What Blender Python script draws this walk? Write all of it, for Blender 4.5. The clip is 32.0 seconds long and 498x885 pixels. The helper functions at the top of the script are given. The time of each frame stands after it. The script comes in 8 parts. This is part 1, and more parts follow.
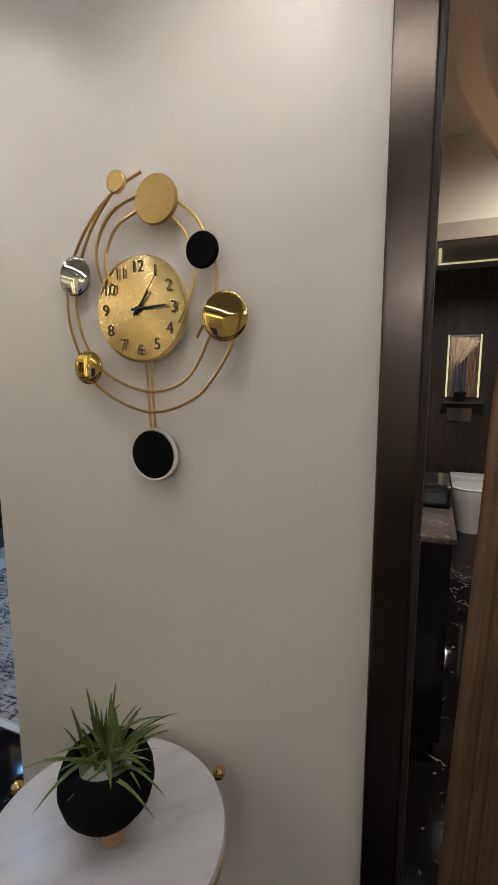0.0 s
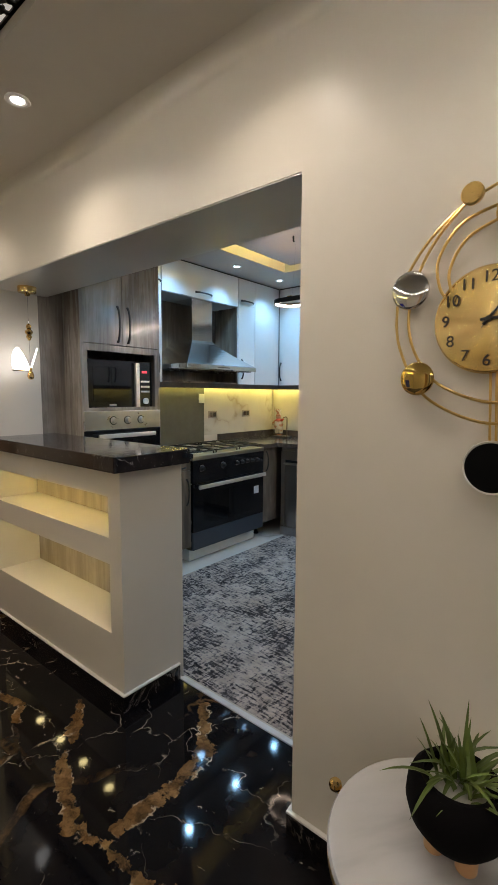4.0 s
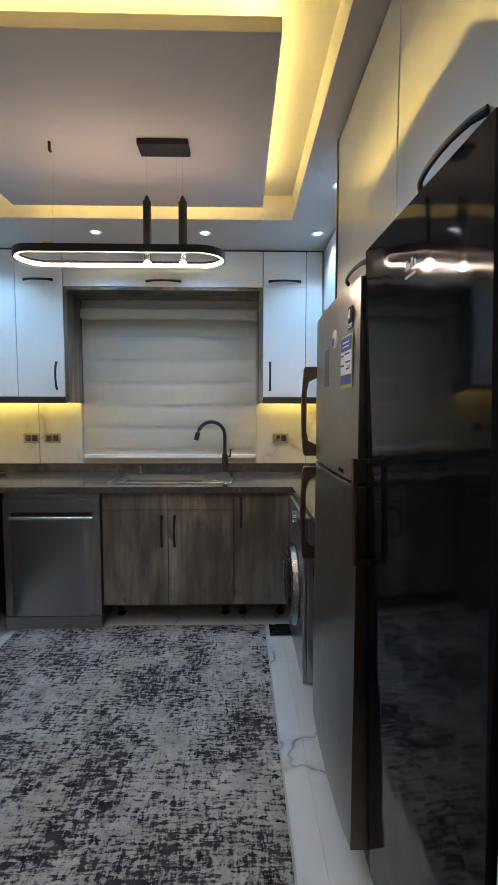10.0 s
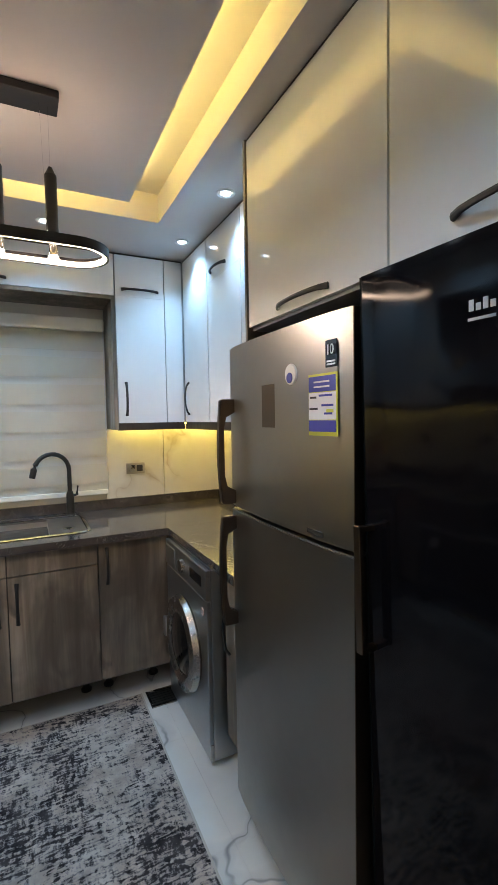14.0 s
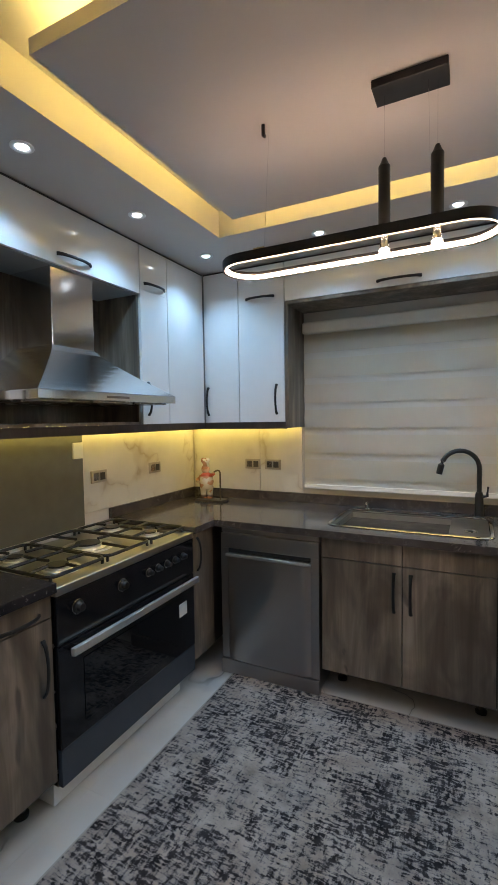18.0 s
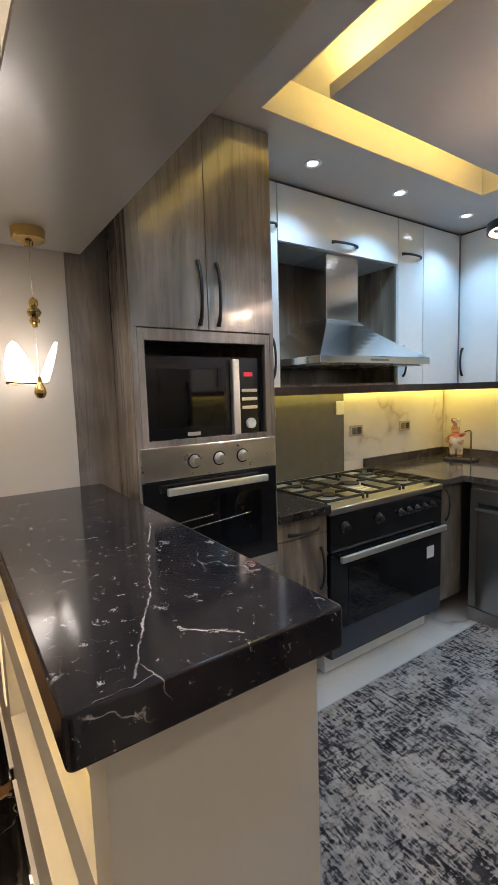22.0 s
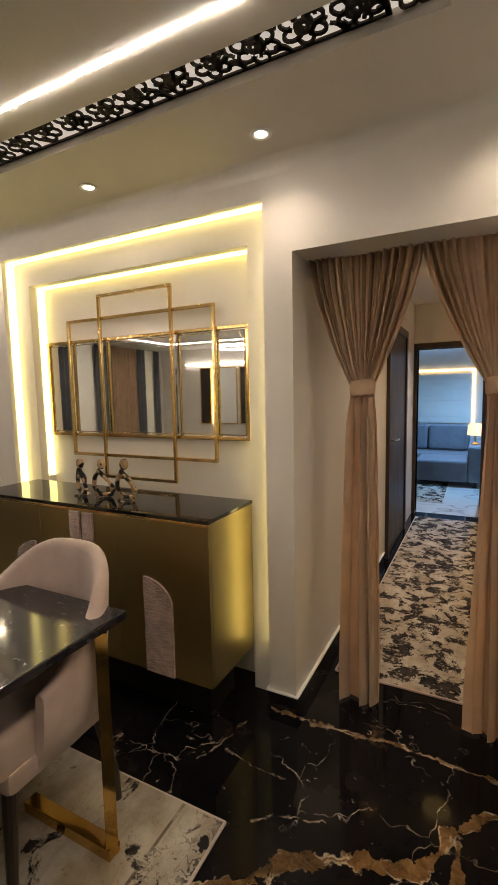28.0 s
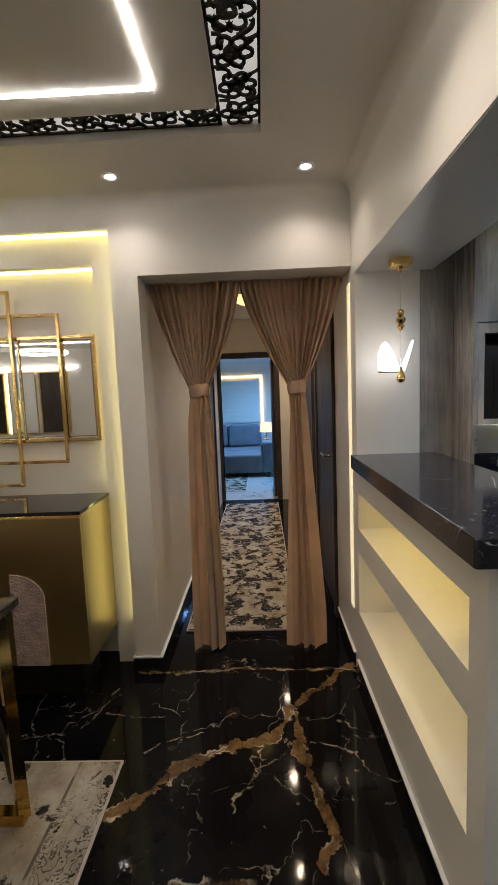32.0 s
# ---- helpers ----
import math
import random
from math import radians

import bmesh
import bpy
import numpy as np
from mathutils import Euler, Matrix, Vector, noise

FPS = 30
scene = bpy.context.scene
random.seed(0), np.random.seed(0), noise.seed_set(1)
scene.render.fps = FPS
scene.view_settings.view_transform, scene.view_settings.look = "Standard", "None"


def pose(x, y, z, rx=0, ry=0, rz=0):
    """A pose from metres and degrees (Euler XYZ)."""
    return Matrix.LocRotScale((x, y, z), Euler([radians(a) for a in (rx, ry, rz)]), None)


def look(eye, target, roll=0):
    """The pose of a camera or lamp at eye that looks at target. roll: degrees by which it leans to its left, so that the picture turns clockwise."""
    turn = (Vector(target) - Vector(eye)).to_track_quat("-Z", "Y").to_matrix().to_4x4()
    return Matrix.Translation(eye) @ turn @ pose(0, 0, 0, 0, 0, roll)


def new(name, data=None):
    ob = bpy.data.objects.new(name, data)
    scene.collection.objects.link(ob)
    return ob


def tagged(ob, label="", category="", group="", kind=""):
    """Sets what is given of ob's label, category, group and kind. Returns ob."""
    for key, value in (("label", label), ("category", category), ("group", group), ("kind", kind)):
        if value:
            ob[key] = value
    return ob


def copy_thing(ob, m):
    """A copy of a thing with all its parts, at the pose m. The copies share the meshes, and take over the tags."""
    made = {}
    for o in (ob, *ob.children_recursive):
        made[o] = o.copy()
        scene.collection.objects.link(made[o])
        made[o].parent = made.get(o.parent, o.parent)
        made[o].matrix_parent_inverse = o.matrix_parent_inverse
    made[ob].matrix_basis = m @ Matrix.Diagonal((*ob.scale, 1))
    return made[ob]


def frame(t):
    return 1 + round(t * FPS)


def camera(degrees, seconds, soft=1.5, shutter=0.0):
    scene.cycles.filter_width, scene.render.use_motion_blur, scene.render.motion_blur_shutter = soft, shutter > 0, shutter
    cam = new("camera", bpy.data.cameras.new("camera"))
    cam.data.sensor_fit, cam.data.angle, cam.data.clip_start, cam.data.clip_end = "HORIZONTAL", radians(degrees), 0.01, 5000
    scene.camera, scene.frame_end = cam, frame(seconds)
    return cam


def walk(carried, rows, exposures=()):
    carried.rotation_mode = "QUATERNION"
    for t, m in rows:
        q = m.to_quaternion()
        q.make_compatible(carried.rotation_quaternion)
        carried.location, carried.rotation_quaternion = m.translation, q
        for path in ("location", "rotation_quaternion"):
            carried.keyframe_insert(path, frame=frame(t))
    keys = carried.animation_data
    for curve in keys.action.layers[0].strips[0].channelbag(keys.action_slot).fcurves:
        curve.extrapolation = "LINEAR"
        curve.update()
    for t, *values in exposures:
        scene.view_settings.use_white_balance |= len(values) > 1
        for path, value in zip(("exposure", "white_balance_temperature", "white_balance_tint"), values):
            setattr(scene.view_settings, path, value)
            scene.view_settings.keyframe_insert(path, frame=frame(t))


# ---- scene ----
cam = camera(57.7, 32.0)
PATH = [
    (0, (0.146, 0.052, 1.389), (-0.594, 1.888, 1.104), -0.1),
    (0.5, (0.093, -0.059, 1.387), (-0.676, 1.758, 1.06), 0.2),
    (1, (0.117, -0.133, 1.374), (-0.756, 1.635, 1.038), -0.0),
    (1.5, (0.168, -0.201, 1.359), (-0.785, 1.526, 1.029), -0.1),
    (2, (0.188, -0.253, 1.35), (-0.815, 1.448, 1.03), -0.0),
    (2.5, (0.173, -0.26, 1.353), (-0.892, 1.406, 1.055), 0.4),
    (3, (0.085, -0.249, 1.359), (-1.054, 1.371, 1.087), 0.6),
    (3.5, (-0.052, -0.215, 1.36), (-1.261, 1.361, 1.126), 0.3),
    (4, (-0.204, -0.172, 1.373), (-1.482, 1.352, 1.163), 0.3),
    (4.5, (-0.332, -0.121, 1.374), (-1.673, 1.351, 1.185), 0.2),
    (6.5, (-0.745, 0.253, 1.382), (-1.999, 1.803, 1.232), 0.1),
    (7, (-0.851, 0.278, 1.399), (-1.977, 1.924, 1.246), -0.4),
    (7.5, (-0.94, 0.322, 1.4), (-1.912, 2.062, 1.235), -0.4),
    (8, (-1.019, 0.378, 1.393), (-1.821, 2.202, 1.222), -0.5),
    (8.5, (-1.103, 0.46, 1.409), (-1.735, 2.348, 1.22), -0.6),
    (9, (-1.165, 0.527, 1.42), (-1.631, 2.463, 1.223), -0.3),
    (9.5, (-1.241, 0.564, 1.394), (-1.479, 2.543, 1.229), 0.1),
    (10, (-1.316, 0.601, 1.383), (-1.273, 2.595, 1.24), 0.1),
    (10.5, (-1.393, 0.654, 1.399), (-1.083, 2.624, 1.249), 0.5),
    (11, (-1.449, 0.729, 1.421), (-0.943, 2.657, 1.266), 1.0),
    (11.5, (-1.499, 0.791, 1.444), (-0.845, 2.675, 1.295), 1.1),
    (12, (-1.55, 0.868, 1.463), (-0.789, 2.712, 1.316), 0.3),
    (12.5, (-1.595, 0.927, 1.484), (-0.75, 2.734, 1.346), -0.4),
    (13, (-1.632, 0.949, 1.5), (-0.722, 2.726, 1.376), -0.6),
    (13.5, (-1.66, 0.968, 1.504), (-0.737, 2.738, 1.388), -0.7),
    (15.5, (-1.579, 1.167, 1.445), (-1.183, 3.125, 1.348), -1.2),
    (16, (-1.549, 1.153, 1.442), (-1.38, 3.143, 1.34), -0.0),
    (16.5, (-1.525, 1.125, 1.458), (-1.606, 3.12, 1.337), 0.1),
    (17, (-1.496, 1.105, 1.463), (-1.873, 3.066, 1.347), -0.3),
    (17.5, (-1.477, 1.115, 1.483), (-2.137, 3.0, 1.373), -0.8),
    (18, (-1.452, 1.124, 1.496), (-2.345, 2.911, 1.392), -0.9),
    (18.5, (-1.432, 1.137, 1.497), (-2.517, 2.813, 1.386), -0.9),
    (19, (-1.428, 1.113, 1.493), (-2.661, 2.683, 1.372), -1.2),
    (19.5, (-1.422, 1.038, 1.492), (-2.76, 2.518, 1.355), -1.4),
    (20, (-1.406, 0.962, 1.48), (-2.823, 2.364, 1.32), -1.6),
    (20.5, (-1.388, 0.889, 1.475), (-2.847, 2.244, 1.294), -1.9),
    (21, (-1.34, 0.829, 1.458), (-2.843, 2.132, 1.25), -1.7),
    (21.5, (-1.309, 0.783, 1.458), (-2.88, 1.999, 1.234), -1.9),
    (22, (-1.281, 0.769, 1.45), (-2.932, 1.877, 1.233), -1.8),
    (22.5, (-1.24, 0.763, 1.438), (-2.965, 1.755, 1.239), -1.8),
    (23, (-1.204, 0.75, 1.432), (-2.992, 1.626, 1.244), -1.7),
    (23.5, (-1.168, 0.732, 1.443), (-3.014, 1.476, 1.25), -1.4),
    (24, (-1.142, 0.712, 1.445), (-3.046, 1.287, 1.241), -1.1),
    (24.5, (-1.124, 0.667, 1.435), (-3.068, 1.085, 1.218), -0.7),
    (25, (-1.098, 0.618, 1.432), (-3.07, 0.845, 1.199), -0.65),
    (25.5, (-1.073, 0.574, 1.428), (-3.057, 0.623, 1.181), -0.6),
    (26, (-1.129, 0.564, 1.436), (-3.106, 0.378, 1.197), -0.4),
    (26.5, (-1.204, 0.577, 1.444), (-3.147, 0.162, 1.21), -0.3),
    (28.5, (-1.312, 0.541, 1.439), (-3.009, -0.498, 1.234), -1.6),
    (29, (-1.295, 0.533, 1.436), (-2.928, -0.603, 1.228), -2.0),
    (29.5, (-1.274, 0.528, 1.427), (-2.897, -0.622, 1.215), -2.1),
    (30, (-1.228, 0.525, 1.417), (-2.934, -0.497, 1.208), -2.2),
    (30.5, (-1.139, 0.503, 1.406), (-2.97, -0.272, 1.189), -2.7),
    (31, (-1.047, 0.468, 1.403), (-2.964, -0.052, 1.166), -3.0),
    (31.5, (-0.955, 0.442, 1.419), (-2.922, 0.164, 1.19), -2.8),
    (32, (-0.858, 0.424, 1.426), (-2.846, 0.362, 1.218), -2.2),
]
EXPOSURES = [(0.0, 0.22, 5550, 11), (2.0, 0.20, 5900, 10), (4.0, 0.20, 6350, 10), (7.0, 0.0, 6300, 13), (8.0, -0.06, 6150, 15), (9.0, 0.08, 6450, 14), (10.0, 0.14, 6450, 14), (11.0, 0.24, 6450, 13), (13.0, 0.52, 6600, 13),
             (16.0, -0.02, 6850, 17), (17.0, 0.0, 6900, 17), (18.0, 0.0, 6950, 17), (19.0, 0.0, 7000, 18), (20.0, 0.19, 6900, 17), (21.0, 0.20, 7050, 18), (22.0, 0.34, 7000, 16), (23.0, 0.51, 7350, 18), (24.0, 0.57, 7450, 18), (25.0, 0.63, 7550, 18), (26.0, 0.62, 7250, 16),
             (29.0, 0.16, 6500, 12), (30.0, 0.06, 6300, 10), (31.0, 0.10, 6200, 11), (32.0, 0.20, 5950, 10)]
walk(cam, [(t, look(eye, target, roll)) for t, eye, target, roll in PATH], EXPOSURES)

# ---------- exposure, world, lamps ----------
world = bpy.data.worlds.new("world")
scene.world = world
world.use_nodes = True
world.node_tree.nodes["Background"].inputs[0].default_value = (0.02, 0.025, 0.04, 1)
world.node_tree.nodes["Background"].inputs[1].default_value = 0.3

WARM, NEUT, COOL = (1.0, 0.74, 0.46), (1.0, 0.86, 0.70), (0.31, 0.63, 1.0)
K_CEIL, H_CEIL = 2.49, 2.39
HALL_Y, KIT_Y = 0.912, 1.23          # the two faces of the wall between hall and kitchen


def spot(x, y, z, watts, colour, size=120, blend=1.0, radius=0.016):
    d = bpy.data.lights.new("spot_lamp", "SPOT")
    d.energy, d.color, d.spot_size, d.spot_blend, d.shadow_soft_size = watts, colour, radians(size), blend, radius
    o = new("spot_lamp", d)
    o.location = (x, y, z)
    return o


KITCHEN_SPOTS = [(-2.92, 2.27), (-2.92, 2.89), (-2.92, 3.52), (-2.21, 3.52), (-1.53, 3.52), (-0.825, 3.51), (-0.82, 2.90), (-2.25, 1.59), (-1.53, 1.59)]
# unseen, added lamps: (-0.18, 0.60), (0.80, 0.60), (2.2, -3.4), (1.9, -1.5)
HALL_SPOTS = [(-2.905, -1.97), (-2.905, -1.06), (-2.905, -0.196), (-2.905, 0.646), (-1.91, 0.60), (-1.0, 0.60), (-0.18, 0.60), (0.80, 0.60), (-0.9, -4.95), (0.9, -4.95), (2.2, -3.4), (-1.8, -4.95), (0.0, -4.95), (1.8, -4.95), (1.9, -1.5)]
for px, py in KITCHEN_SPOTS:
    spot(px, py, K_CEIL - 0.04, 21 if py > 2 else 22, COOL, 132 if py > 2 else 122, 1.0, 0.028)
for px, py in HALL_SPOTS:
    spot(px, py, H_CEIL - 0.045, 6 if px < -2.8 else 14 if px < -1.5 else 10 if px < 0.5 else 6, NEUT, 140, 1.0, 0.036)
for px in (-1.705, -1.555):
    spot(px, 2.58, 2.00, 62, (1.0, 0.80, 0.64), 178, 0.4)
spot(-4.1, 0.62, 2.38, 34, WARM, radius=0.03)
spot(-5.0, 0.62, 2.38, 48, WARM, radius=0.03)
spot(-6.2, 0.62, 2.38, 60, WARM, radius=0.03)
# added lamp without a fixture, fills the lounge with blue light
spot(-8.6, 0.6, 2.48, 330, (0.22, 0.52, 1.0), 150)

# ---------- materials ----------
def mk(name):
    m = bpy.data.materials.new(name)
    m.use_nodes = True
    nt = m.node_tree
    return m, nt, nt.nodes["Principled BSDF"]


def nd(nt, kind, **ins):
    n = nt.nodes.new(kind)
    for k, v in ins.items():
        key = k.replace("_", " ")
        s = n.inputs[key] if key in n.inputs else n.inputs[int(k[1:])]
        if hasattr(v, "is_output"):
            nt.links.new(v, s)
        else:
            s.default_value = v
    return n


def coords(nt, scale=(1, 1, 1), space="world"):
    if space == "world":
        v = nd(nt, "ShaderNodeNewGeometry").outputs["Position"]
    else:
        v = nd(nt, "ShaderNodeTexCoord").outputs["Object"]
    return nd(nt, "ShaderNodeMapping", Vector=v, Scale=scale).outputs[0]


def noise_fac(nt, vec, scale, detail=4.0, rough=0.55, distort=0.0):
    return nd(nt, "ShaderNodeTexNoise", Vector=vec, Scale=scale, Detail=detail, Roughness=rough, Distortion=distort).outputs["Fac"]


def ramp(nt, fac, *stops):
    r = nd(nt, "ShaderNodeValToRGB", Fac=fac)
    e = r.color_ramp.elements
    while len(e) < len(stops):
        e.new(0.5)
    for el, (p, c) in zip(e, stops):
        el.position = p
        el.color = (*c, 1) if len(c) == 3 else c
    return r.outputs[0]


def mapr(nt, v, a, b, c=0.0, d=1.0):
    n = nt.nodes.new("ShaderNodeMapRange")
    nt.links.new(v, n.inputs[0])
    for i, x in enumerate((a, b, c, d)):
        n.inputs[i + 1].default_value = x
    return n.outputs[0]


def math_n(nt, op, a, b=0.0):
    n = nt.nodes.new("ShaderNodeMath")
    n.operation = op
    for i, x in enumerate((a, b)):
        if hasattr(x, "is_output"):
            nt.links.new(x, n.inputs[i])
        else:
            n.inputs[i].default_value = x
    return n.outputs[0]


def mix(nt, fac, a, b, mode="MIX"):
    n = nt.nodes.new("ShaderNodeMix")
    n.data_type, n.blend_type = "RGBA", mode
    for i, x in ((0, fac), (6, a), (7, b)):
        if hasattr(x, "is_output"):
            nt.links.new(x, n.inputs[i])
        else:
            n.inputs[i].default_value = (*x, 1) if isinstance(x, tuple) and len(x) == 3 else x
    return n.outputs[2]


def bump(nt, bsdf, height, strength=0.1, dist=0.01):
    b = nd(nt, "ShaderNodeBump", Height=height, Strength=strength, Distance=dist)
    nt.links.new(b.outputs[0], bsdf.inputs["Normal"])


def vein(nt, vec, scale, width, distort=1.0, detail=5.0, rough=0.6):
    """1 on thin meandering lines, 0 elsewhere."""
    n = noise_fac(nt, vec, scale, detail, rough, distort)
    return mapr(nt, math_n(nt, "ABSOLUTE", math_n(nt, "SUBTRACT", n, 0.5)), width, 0.0)


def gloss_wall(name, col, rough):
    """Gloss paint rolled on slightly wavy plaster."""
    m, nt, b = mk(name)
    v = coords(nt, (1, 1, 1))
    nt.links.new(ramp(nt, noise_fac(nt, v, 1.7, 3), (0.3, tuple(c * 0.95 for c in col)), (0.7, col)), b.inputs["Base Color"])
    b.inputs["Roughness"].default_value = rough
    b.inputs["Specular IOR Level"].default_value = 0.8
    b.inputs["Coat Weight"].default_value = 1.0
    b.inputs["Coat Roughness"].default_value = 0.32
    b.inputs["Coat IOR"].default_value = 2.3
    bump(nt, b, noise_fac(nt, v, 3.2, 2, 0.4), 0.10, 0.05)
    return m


def paint(name, col, rough=0.55, vary=0.06, space="world"):
    m, nt, b = mk(name)
    v = coords(nt, (1, 1, 1), space)
    f = noise_fac(nt, v, 1.7, 4)
    dark = tuple(c * (1 - vary) for c in col)
    nt.links.new(ramp(nt, f, (0.3, dark), (0.7, col)), b.inputs["Base Color"])
    nt.links.new(mapr(nt, noise_fac(nt, v, 9, 3), 0.3, 0.7, rough - 0.02, rough + 0.02), b.inputs["Roughness"])
    bump(nt, b, noise_fac(nt, v, 160, 2), 0.02, 0.002)
    return m


def metal(name, col, rough, stretch=(4, 4, 4), vary=0.15, space="world", aniso=0.0):
    m, nt, b = mk(name)
    v = coords(nt, stretch, space)
    f = noise_fac(nt, v, 22, 3)
    nt.links.new(ramp(nt, noise_fac(nt, coords(nt, (1, 1, 1), space), 5, 4), (0.3, tuple(c * (1 - vary) for c in col)), (0.7, col)), b.inputs["Base Color"])
    b.inputs["Metallic"].default_value = 1.0
    b.inputs["Anisotropic"].default_value = aniso
    nt.links.new(mapr(nt, f, 0.3, 0.7, rough * 0.9, rough * 1.1), b.inputs["Roughness"])
    return m


def plastic(name, col, rough=0.35, vary=0.1):
    m, nt, b = mk(name)
    f = noise_fac(nt, coords(nt, (1, 1, 1), "object"), 14, 3)
    nt.links.new(ramp(nt, f, (0.3, tuple(c * (1 - vary) for c in col)), (0.7, col)), b.inputs["Base Color"])
    nt.links.new(mapr(nt, f, 0.3, 0.7, rough * 0.85, rough * 1.2), b.inputs["Roughness"])
    return m


def glow(name, col, strength):
    m, nt, b = mk(name)
    b.inputs["Base Color"].default_value = (*col, 1)
    b.inputs["Emission Color"].default_value = (*col, 1)
    b.inputs["Emission Strength"].default_value = strength
    return m


def wood(name, c1, c2, c3, rough, coat=0.0, stretch=(9, 9, 0.75)):
    m, nt, b = mk(name)
    v = coords(nt, stretch)
    big = noise_fac(nt, v, 1.0, 5, 0.62, 0.6)
    fine = noise_fac(nt, coords(nt, (stretch[0] * 7, stretch[1] * 7, stretch[2] * 3)), 1.0, 4, 0.6)
    col = ramp(nt, big, (0.28, c1), (0.5, c2), (0.72, c3))
    col = mix(nt, mapr(nt, fine, 0.4, 0.8, 0.0, 0.26), col, c1)
    # broad smoky boards of light and shade along the grain, and a few dark knots
    smoke = noise_fac(nt, coords(nt, (stretch[0] * 0.6, stretch[1] * 0.6, stretch[2] * 3.2)), 1.0, 3, 0.5, 0.8)
    col = mix(nt, mapr(nt, smoke, 0.42, 0.62, 0.0, 0.7), col, tuple(c * 1.1 for c in c1))
    knot = mapr(nt, noise_fac(nt, coords(nt, (6, 6, 2.6)), 1.0, 2, 0.5, 1.2), 0.70, 0.76)
    col = mix(nt, math_n(nt, "MULTIPLY", knot, 0.6), col, tuple(c * 0.5 for c in c1))
    nt.links.new(col, b.inputs["Base Color"])
    nt.links.new(mapr(nt, fine, 0.3, 0.7, rough * 0.85, rough * 1.25), b.inputs["Roughness"])
    b.inputs["Coat Weight"].default_value = coat
    b.inputs["Coat Roughness"].default_value = 0.09
    bump(nt, b, fine, 0.06, 0.002)
    return m


def stone(name, base, base2, v1, v2, rough, s=1.0, wide=0.03, thin=0.012, specks=0.0):
    """Polished stone: a cloudy ground, broad clouded veins and thin bright ones."""
    m, nt, b = mk(name)
    v = coords(nt, (1, 1, 1))
    col = ramp(nt, noise_fac(nt, v, 2.2 * s, 5), (0.3, base), (0.7, base2))
    mask = mapr(nt, noise_fac(nt, v, 0.9 * s, 3), 0.45, 0.62)
    broad = math_n(nt, "MULTIPLY", vein(nt, v, 0.8 * s, wide, 1.3, 6, 0.62), mask)
    grainy = mapr(nt, noise_fac(nt, v, 14 * s, 5, 0.7), 0.3, 0.65, 0.25, 1.0)
    col = mix(nt, math_n(nt, "MULTIPLY", broad, grainy), col, v1)
    mask2 = mapr(nt, noise_fac(nt, v, 2.4 * s, 3), 0.47, 0.6)
    lines = math_n(nt, "MULTIPLY", vein(nt, v, 2.1 * s, thin, 1.6, 7, 0.66), mask2)
    col = mix(nt, lines, col, v2)
    if specks:
        sp = mapr(nt, noise_fac(nt, v, 30 * s, 4, 0.6), 0.66, 0.72)
        col = mix(nt, math_n(nt, "MULTIPLY", sp, specks), col, v2)
    nt.links.new(col, b.inputs["Base Color"])
    nt.links.new(mapr(nt, noise_fac(nt, v, 5, 4), 0.3, 0.7, rough * 0.7, rough * 1.4), b.inputs["Roughness"])
    return m


def cloth(name, col, rough=0.85, sheen=0.4, scale=1.0, vary=0.25, space="object"):
    m, nt, b = mk(name)
    v = coords(nt, (1, 1, 1), space)
    f = noise_fac(nt, v, 6 * scale, 4)
    nt.links.new(ramp(nt, f, (0.3, tuple(c * (1 - vary) for c in col)), (0.72, col)), b.inputs["Base Color"])
    b.inputs["Roughness"].default_value = rough
    b.inputs["Sheen Weight"].default_value = sheen
    bump(nt, b, noise_fac(nt, v, 260 * scale, 2), 0.15, 0.002)
    return m


def warp(nt, vec, scale, amount, detail=4.0):
    n = nd(nt, "ShaderNodeTexNoise", Vector=vec, Scale=scale, Detail=detail, Roughness=0.6).outputs["Color"]
    d = nt.nodes.new("ShaderNodeVectorMath")
    d.operation = "MULTIPLY_ADD"
    nt.links.new(n, d.inputs[0])
    d.inputs[1].default_value = (amount, amount, amount)
    nt.links.new(vec, d.inputs[2])
    return d.outputs[0]


def crack(nt, vec, scale, width):
    """1 on the borders of irregular cells."""
    v = nd(nt, "ShaderNodeTexVoronoi", Vector=vec, Scale=scale)
    v.feature = "DISTANCE_TO_EDGE"
    return mapr(nt, v.outputs["Distance"], width, 0.0)


